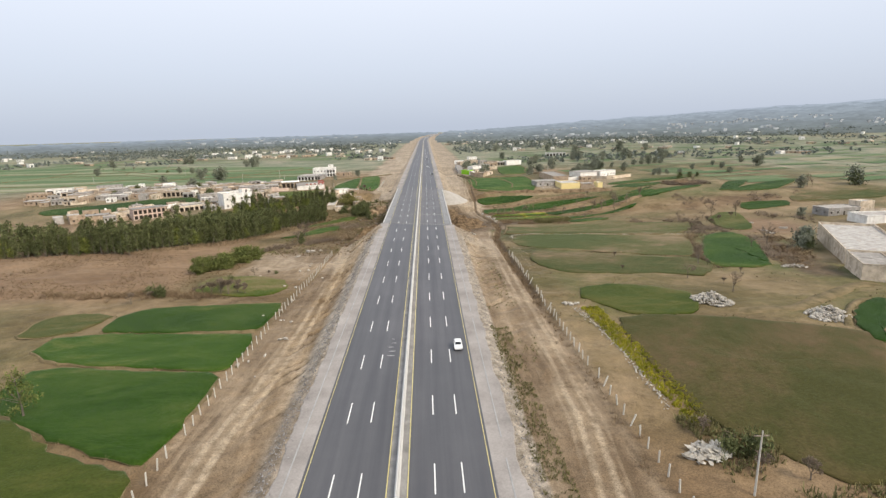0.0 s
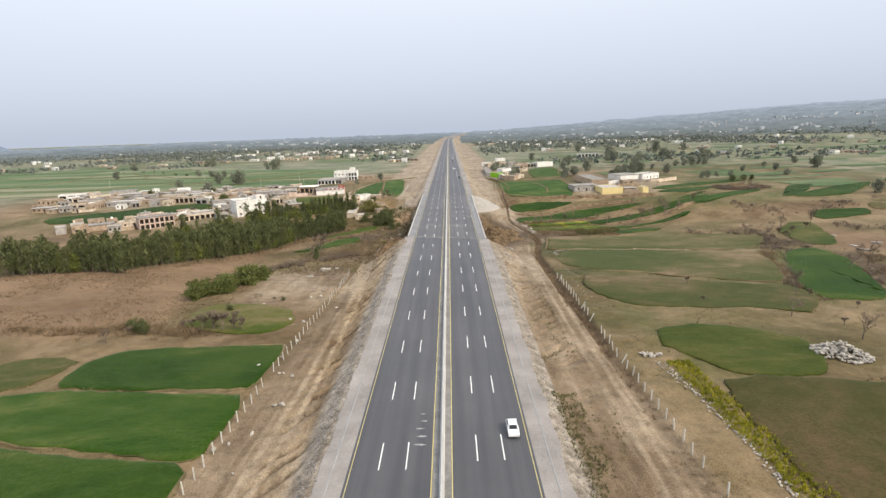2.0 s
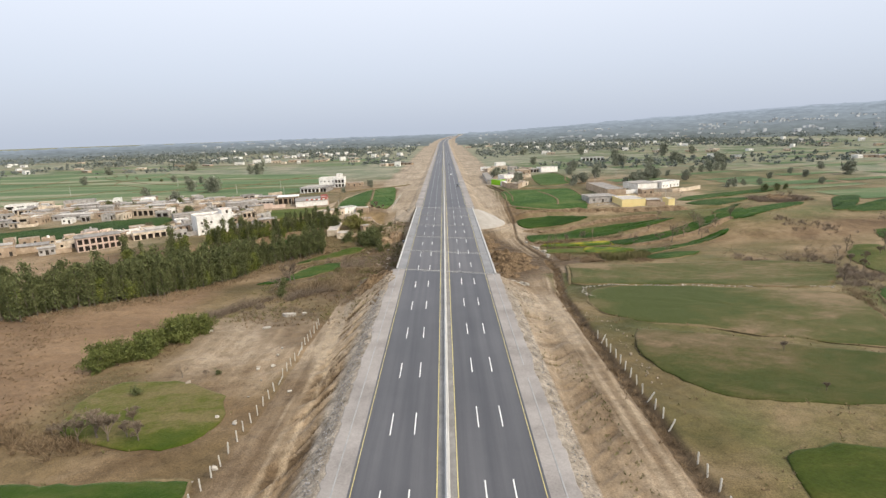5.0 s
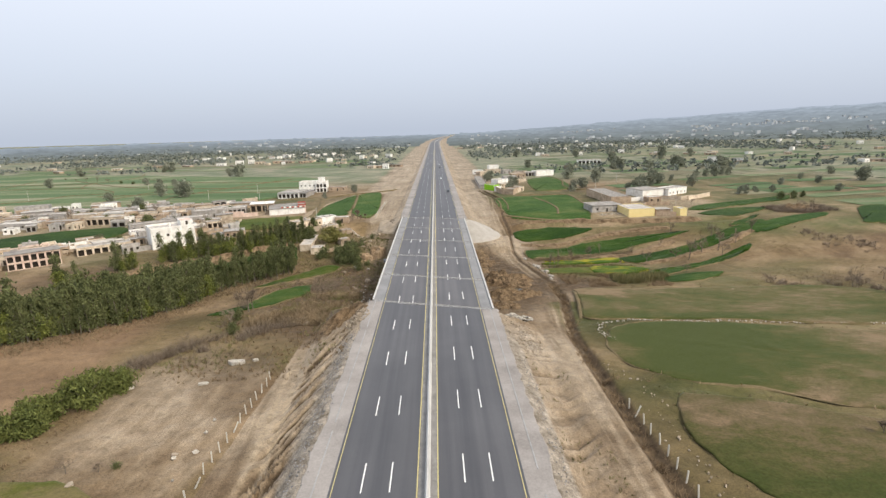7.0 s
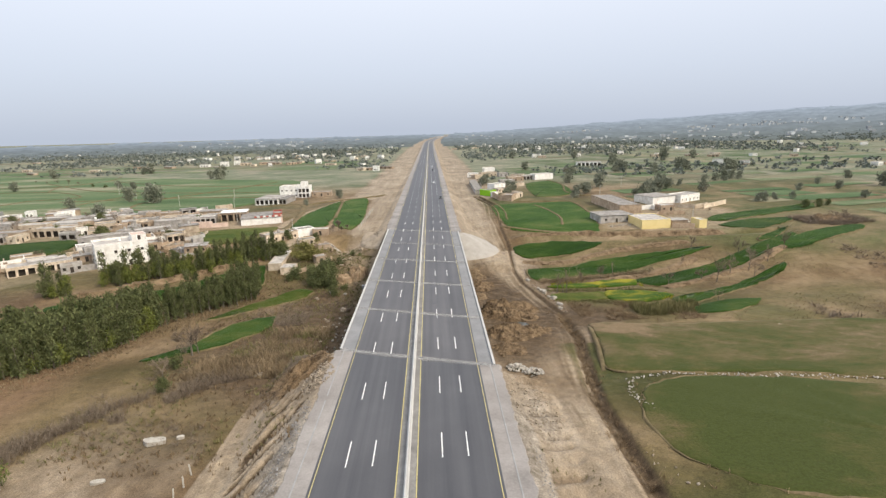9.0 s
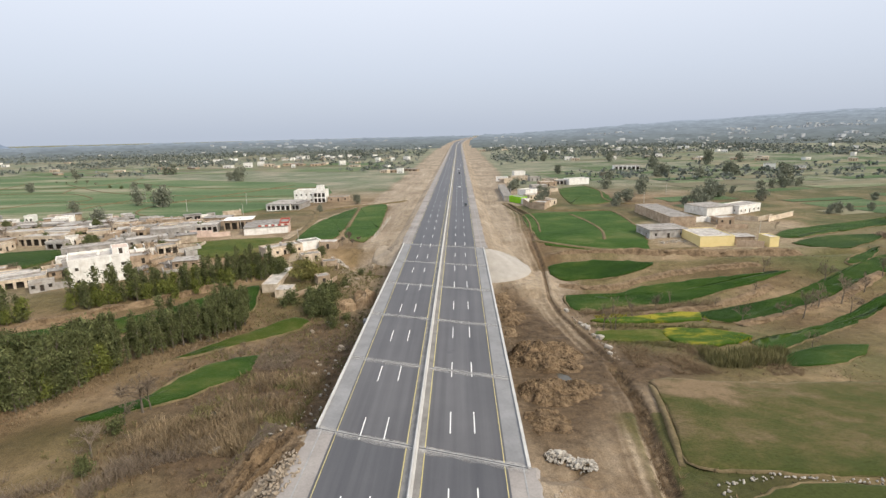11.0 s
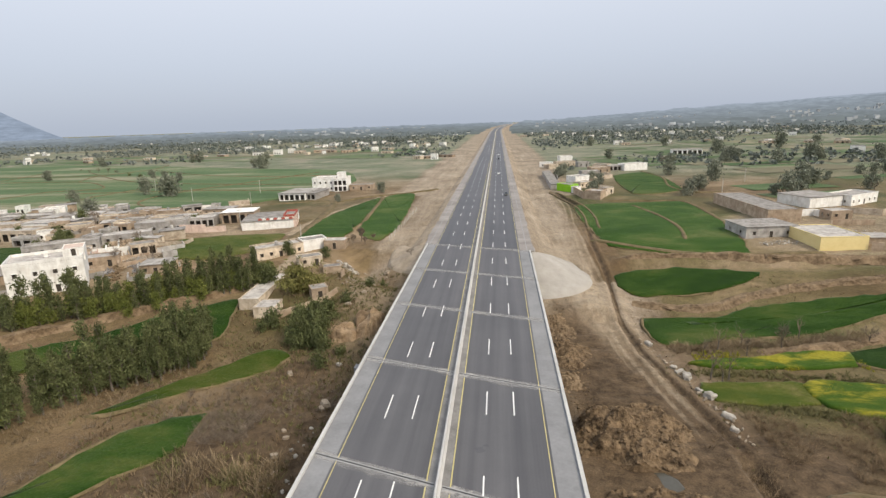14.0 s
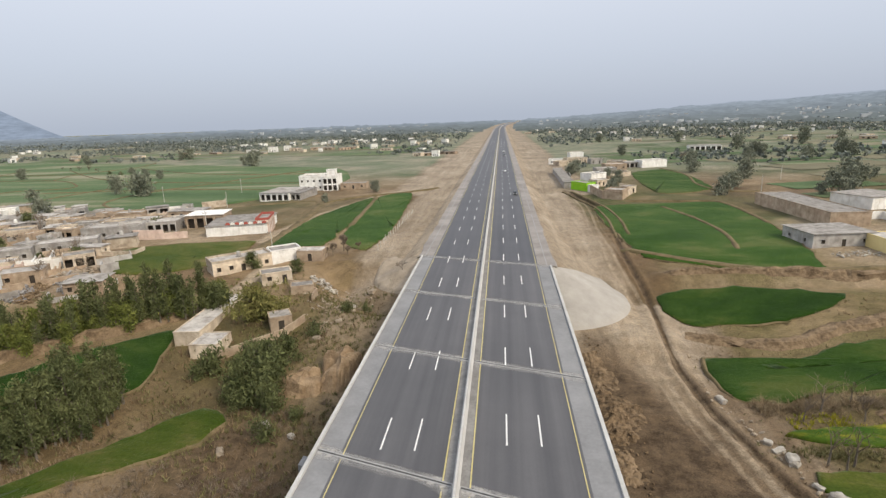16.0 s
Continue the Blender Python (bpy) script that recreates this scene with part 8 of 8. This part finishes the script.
def far_trees(count, seed, near, far, label, mat):
    """Trees and hedges scattered over the plain, each a few rough leaf masses."""
    r = random.Random(seed)
    v, f = [], []
    placed = 0
    while placed < count:
        y = near + (far - near) * r.random() ** 0.8
        x = r.uniform(-1.05, 1.15) * (y + 120)
        if abs(x - road_x(y)) < 38 + 0.02 * y or (-840 < x < -40 and y < 780) or noise.noise((x * 0.006, y * 0.004, seed)) + 0.5 * math.log(y / 700) < r.uniform(-0.1, 0.45):
            continue
        s, z = r.uniform(2.6, 5.6) * (1.0 + 0.35 * smooth(700, 1600, y)), land(x, y)
        flat = r.uniform(0.55, 1.0)
        for _ in range(10 if y < 950 else 7 if y < 1500 else 5):
            d = Vector((r.gauss(0, 1), r.gauss(0, 1), r.gauss(0, 0.8))).normalized() * s * 0.62 * r.random() ** 0.35
            u = Vector((r.gauss(0, 1), r.gauss(0, 1), r.gauss(0, 1))).normalized()
            w = u.cross(Vector((r.gauss(0, 1), r.gauss(0, 1), r.gauss(0, 1)))).normalized()
            c, a, b = Vector((x, y, z + s * 0.62 * flat)) + Vector((d.x, d.y, d.z * flat)), s * r.uniform(0.22, 0.42), s * r.uniform(0.18, 0.34)
            n0 = len(v)
            v += [tuple(c - u * a), tuple(c + w * b), tuple(c + u * a), tuple(c - w * b)]
            f.append((n0, n0 + 1, n0 + 2, n0 + 3))
        placed += 1
    return tagged(mesh_ob("far_trees", v, f, M[mat]), label, "trees", kind="stuff")


far_trees(8200, 7, 600, 1500, "grey-green trees and hedges scattered over the plain", "hazed_leaf")
# A paler, bluer copy of the foliage: haze painted into farther groves.
M["hazed_grove"] = plain("blue_grey_foliage", (0.150, 0.176, 0.182), (0.225, 0.250, 0.255), 0.01, 0.9, island=0.15, bump=0.0)
far_trees(4200, 8, 1350, 1900, "haze-blue groves far across the plain", "hazed_grove")


def far_house(label, wall, w, d, h):
    root = tagged(new("farm_house"), label, "house", "distant houses")
    v, f = [], []
    wall_into(v, f, 0, 0, 0, w, -1, h, 0.3, [(w * 0.15, w * 0.3, 0.9, 2.2), (w * 0.45, w * 0.58, 0.1, 2.3), (w * 0.72, w * 0.87, 0.9, 2.2)])
    box_into(v, f, 0, 0.3, 0.3, d, -1, h)
    box_into(v, f, w - 0.3, w, 0.3, d, -1, h)
    box_into(v, f, 0.3, w - 0.3, d - 0.3, d, -1, h)
    mesh_ob("wall", v, f, M[wall], root)
    v, f = [], []
    box_into(v, f, -0.2, w + 0.2, -0.2, d + 0.2, h, h + 0.3)
    # A dark panel set inside gives the openings their shade.
    mesh_ob("roof", v, f, M["roof"], root)
    v, f = [], []
    box_into(v, f, 0.4, w - 0.4, 1.2, 1.3, 0, h)
    mesh_ob("doorway", v, f, M["dark"], root)
    return root


kinds = [far_house("distant whitewashed house with a flat roof", "plaster_white", 13, 8, 4.2), far_house("distant two-storey white house", "plaster_white", 11, 9, 6.8), far_house("distant cream house with a flat roof", "plaster_cream", 16, 9, 4.0),
         far_house("distant long brown farm building", "mud", 22, 8, 3.6)]
r = random.Random(21)
for cx, cy, n, sx, sy in ((-310, 900, 16, 90, 26), (-280, 1120, 30, 110, 40), (-620, 900, 10, 120, 30), (-160, 1000, 8, 40, 30), (-60, 760, 5, 20, 10), (180, 960, 6, 50, 20), (360, 880, 7, 60, 18), (260, 1250, 16, 120, 60), (480, 1150, 18, 120, 60),
                          (620, 900, 10, 100, 60), (450, 640, 3, 20, 8), (700, 1500, 40, 260, 120), (1000, 1600, 40, 260, 120), (-700, 1500, 16, 260, 90), (-150, 1600, 14, 160, 90), (100, 1500, 10, 60, 80), (330, 700, 3, 24, 8), (1100, 1000, 14, 150, 90), (-900, 1150, 8, 160, 60)):
    for _ in range(n):
        x, y = r.gauss(cx, sx), r.gauss(cy, sy)
        if abs(x - road_x(y)) > 45:
            k = kinds[r.choice((0, 1, 2, 2, 2, 3, 3) if y < 1050 else (0, 1, 0, 1, 2))]
            h = copy_thing(k, pose(x, y, land(x, y), 0, 0, r.uniform(-35, 35)))
            h.scale = (r.uniform(0.45, 0.95), r.uniform(0.5, 0.9), r.uniform(0.6, 0.95))
for i, k in enumerate(kinds):
    k.matrix_world = pose(-330 + 26 * i, 905 + 9 * i, land(-330 + 26 * i, 905), 0, 0, 8 * i)


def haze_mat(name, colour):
    # Haze is put into the emission colour; the far land glows evenly.
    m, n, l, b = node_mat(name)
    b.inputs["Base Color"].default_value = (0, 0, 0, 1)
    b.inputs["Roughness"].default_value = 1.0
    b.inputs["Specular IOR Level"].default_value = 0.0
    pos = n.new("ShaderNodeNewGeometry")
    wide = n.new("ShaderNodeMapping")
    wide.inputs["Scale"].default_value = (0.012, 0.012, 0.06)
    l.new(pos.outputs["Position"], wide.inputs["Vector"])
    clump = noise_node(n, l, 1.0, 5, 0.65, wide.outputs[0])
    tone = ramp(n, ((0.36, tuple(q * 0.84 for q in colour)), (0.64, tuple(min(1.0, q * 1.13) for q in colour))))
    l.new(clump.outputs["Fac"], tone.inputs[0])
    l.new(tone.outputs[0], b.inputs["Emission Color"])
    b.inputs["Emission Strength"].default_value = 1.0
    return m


def far_ridge(name, label, dist, colour, shape, a0=-62, a1=66, step=0.22):
    """A hazy skyline of woods or hills, far behind everything else, closed by its back slope."""
    v, f = [], []
    n = int((a1 - a0) / step)
    for i in range(n + 1):
        a = radians(a0 + (a1 - a0) * i / n)
        x, y = math.sin(a) * dist, math.cos(a) * dist + 150
        base, top = land(x, y) - 4, max(1.0, shape(math.degrees(a), i))
        if abs(x - road_x(y)) < 40:
            top = -2.0
        v += [(x, y, base), (x * 1.004, y * 1.004, base + 4 + top), (x * 1.02, y * 1.02, base)]
    for i in range(n):
        p = 3 * i
        f += [(p, p + 3, p + 4, p + 1), (p + 1, p + 4, p + 5, p + 2)]
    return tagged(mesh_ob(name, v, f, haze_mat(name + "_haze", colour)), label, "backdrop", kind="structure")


def woods(h, seed, gap=0.2):
    return lambda a, i: h * (1 + 0.4 * smooth(6, 40, a)) * max(0.15, 0.5 + 0.6 * noise.noise((i * 0.09, seed, 0)) + 0.5 * noise.noise((i * 0.45, seed, 4)))


def rise(a):
    """How high the far land climbs towards the east, by bearing."""
    return 8 + 62 * smooth(-2, 22, a) + 26 * smooth(18, 42, a)


def wooded(k, u):
    trees = woods(9 + 9 * u, k + 1)
    return lambda a, i: trees(a, i) + 0.62 * u * u * (rise(a) - 8)


# Each farther ridge glows paler and bluer, haze stepped by colour.
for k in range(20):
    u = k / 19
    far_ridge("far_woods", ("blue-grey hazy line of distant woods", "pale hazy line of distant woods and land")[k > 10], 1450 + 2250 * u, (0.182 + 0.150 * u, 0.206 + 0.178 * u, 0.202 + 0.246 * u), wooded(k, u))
# White walls dulled blue-grey, with haze in the colour.
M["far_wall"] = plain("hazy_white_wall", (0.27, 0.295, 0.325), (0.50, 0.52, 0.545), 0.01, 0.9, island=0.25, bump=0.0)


def far_town(count, seed):
    """Flat-roofed houses among the far woods, a storey or two over the trees."""
    r = random.Random(seed)
    v, f = [], []
    hubs = [(r.uniform(-30, 44), r.randrange(2, 13)) for _ in range(26)] + [(r.uniform(14, 40), r.randrange(3, 13)) for _ in range(14)]
    for _ in range(count):
        bearing, k = hubs[r.randrange(len(hubs))]
        u, n = k / 19, int(128 / 0.22)
        i = min(n, max(0, round((bearing + r.gauss(0, 1.8) + 62) / 128 * n)))
        a, dist = radians(-62 + 128 * i / n), 1450 + 2250 * u
        x, y = 1.004 * math.sin(a) * dist, 1.004 * (math.cos(a) * dist + 150)
        if abs(x - road_x(y)) < 70:
            continue
        z = land(x / 1.004, y / 1.004) + max(1.0, wooded(k, u)(math.degrees(a), i))
        w, d = r.uniform(3, 8), r.uniform(3, 6)
        box_into(v, f, x - w, x + w, y - d, y + d, z - 7, z + r.uniform(0.3, 2.8))
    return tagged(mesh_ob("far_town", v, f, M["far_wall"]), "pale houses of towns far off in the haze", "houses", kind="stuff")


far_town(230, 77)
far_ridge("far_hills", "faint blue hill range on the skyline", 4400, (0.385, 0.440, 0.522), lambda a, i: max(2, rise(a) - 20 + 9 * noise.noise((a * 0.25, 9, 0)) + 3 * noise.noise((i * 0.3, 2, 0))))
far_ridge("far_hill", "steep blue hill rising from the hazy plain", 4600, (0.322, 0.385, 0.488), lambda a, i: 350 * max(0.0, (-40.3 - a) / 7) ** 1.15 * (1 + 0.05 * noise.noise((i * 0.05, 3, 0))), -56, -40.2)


def slab(label, x, y, w, d, h, turn, seed, mat="stone"):
    """A broken concrete slab lying on the ground."""
    r = random.Random(seed)
    ring = [(w * 0.5 * math.cos(a) * r.uniform(0.75, 1.1), d * 0.5 * math.sin(a) * r.uniform(0.75, 1.1)) for a in (0.5, 1.1, 2.0, 2.7, 3.6, 4.3, 5.2, 5.8)]
    k = len(ring)
    v = [(a, b, -0.3) for a, b in ring] + [(a, b, h) for a, b in ring]
    f = [tuple(range(k, 2 * k)), tuple(reversed(range(k)))] + [(i, (i + 1) % k, (i + 1) % k + k, i + k) for i in range(k)]
    ob = tagged(mesh_ob("concrete_slab", v, f, M[mat]), label, "slab")
    ob.matrix_world = pose(x, y, land(x, y) + rough(x, y), r.uniform(-5, 5), r.uniform(-5, 5), turn)
    return ob


slab("broken white concrete slab on bare earth", -44.8, 206.3, 4.6, 2.4, 0.5, 10, 1)
slab("pale concrete block by the stream", -35.5, 233.5, 2.2, 1.1, 0.5, 40, 9)
slab("long white slab fragment on dry ground", -62.3, 193.5, 2.2, 0.7, 0.35, 55, 2)
slab("small white slab fragment on dry ground", -41, 207.5, 1.6, 0.9, 0.4, 20, 3)
slab("flat pale slab on bare earth", -47.5, 195, 2.4, 1.2, 0.25, 15, 4)
for x, y, s in ((-26.7, 263.8, 1.5), (-26.6, 268.1, 1.1), (-25.1, 260, 1.3), (-34.9, 270.7, 1.2), (-24, 277.4, 1.6), (-27.7, 270, 1.0), (-40.5, 168, 1.2), (-52, 160.5, 1.4)):
    slab("pale flat boulder on rough ground by the bridge", x, y, s, s * 0.7, s * 0.22, x * 40, int(x * -10), "spill")
yard_wall("cream yard wall beside the large farmhouse", ((135.5, 126), (150, 122.5), (162, 128)), 2.9, "plaster_cream", 0.4)
house("cream gatehouse with a flat roof", 135.6, 134, -26, 10, 8, 3.4, "plaster_cream", bays=2, parapet=0.3)
for x, y, w, k in ((165.4, 240.3, 3.0, 31), (158.1, 218.5, 3.6, 32), (155.5, 210.6, 4.2, 33), (168.8, 221.5, 4.0, 34)):
    slab("pale concrete slab lying on waste ground", x, y, w, w * 0.6, 0.3, 20 * k, k)
for x, y, s in ((147, 178, 1.1), (143, 172, 0.9), (291, 332, 1.5), (296, 335, 1.3), (255, 327, 1.2), (260, 329, 1.2), (250, 326, 1.1), (195, 247, 0.8)):
    plant(rounds if s != 1.2 else bares, x, y, rnd, s)


def scuff(x, y, w, d, seed):
    """A dusty scuff left on the asphalt."""
    r = random.Random(seed)
    ring = [(w * 0.5 * math.cos(a) * r.uniform(0.5, 1.2), d * 0.5 * math.sin(a) * r.uniform(0.5, 1.2)) for a in [k * 0.628 for k in range(10)]]
    z = road_z(y) + 0.014
    ob = mesh_ob("dust_mark", [(x + a, y + b, z + 0.016 * b) for a, b in ring], [tuple(range(10))], M["joint_dust"])
    return tagged(ob, "pale dusty scuff mark on the asphalt", "mark", kind="structure")


for k, (x, y, w, d) in enumerate(((-3.2, 84, 1.6, 0.5), (-3.0, 86, 1.7, 0.5), (-3.4, 88, 1.5, 0.4), (-2.8, 90, 1.2, 0.4), (-3.1, 92, 1.0, 0.3))):
    scuff(x, y, w, d, k)
for k, (x, y, w, d) in enumerate(((4.2, 252.5, 1.6, 1.5), (4.9, 253.4, 0.8, 0.6), (-6.0, 305, 0.6, 0.9))):
    ob = scuff(x, y, w, d, 40 + k)
    ob.data.materials[0] = M["asphalt"]
    tagged(ob, "dark oil stain on the bridge asphalt", "mark", kind="structure")
sparse = make_tree("thin_tree", "thin half-bare brown-green tree at a wheat field's edge", "leaf_mid", 7.4, 3.0, dome, 96, 110, 0.6, bare=0.3)
sparse.matrix_world = pose(-63.9, 69.7, land(-63.9, 69.7) - 0.1)
tufts("weeds", "dull green growth among the reeds", "weed", scatter(420, -46, -24, 240, 264, 93, 0.12, 0.05), 0.9, 94, 9, "weeds", 0.06, 0.5)
tufts("weeds", "green weeds under the bridge bank", "weed", scatter(500, -44, -20, 285, 345, 95, 0.1, 0.05), 0.6, 96, 8, "weeds", 0.1, 0.5)


# water tanks and stacked bricks on village roofs
tank_r = random.Random(123)
TANKS = [(cx, cy, rad) for cx, cy, rad in STANDING if cx < -60 and cy < 430][::9]
for cx, cy, rad in TANKS:
    tank = tagged(new("water_tank"), "small round water tank on a village roof", "water tank", "roof water tanks")
    v, f = [], []
    tube(v, f, (0, 0, 0.25), (0, 0, 1.25), 0.55, 0.55, 12)
    tube(v, f, (0, 0, 1.25), (0, 0, 1.5), 0.55, 0.2, 12)
    f.append(tuple(range(36, 48)))
    mesh_ob("drum", v, f, M["plaster_white" if tank_r.random() < 0.3 else "plaster_grey"], tank)
    v, f = [], []
    box_into(v, f, -0.6, 0.6, -0.6, 0.6, 0.0, 0.25)
    mesh_ob("stand", v, f, M["plaster_grey"], tank)
    tank.matrix_world = pose(cx, cy, ROOFS[(cx, cy)], 0, 0, tank_r.uniform(0, 90))
tufts("brush", "grey-brown leafless brush over the rough hollow", "twig", scatter(520, -62, -20, 205, 300, 97, 0.07, 0.08), 0.85, 98, 18, "brush", 0.03, 0.8)
tufts("weeds", "dark green weeds over the rough hollow", "weed", scatter(700, -66, -20, 200, 300, 99, 0.09, 0.1), 0.55, 100, 8, "weeds", 0.1, 0.6)
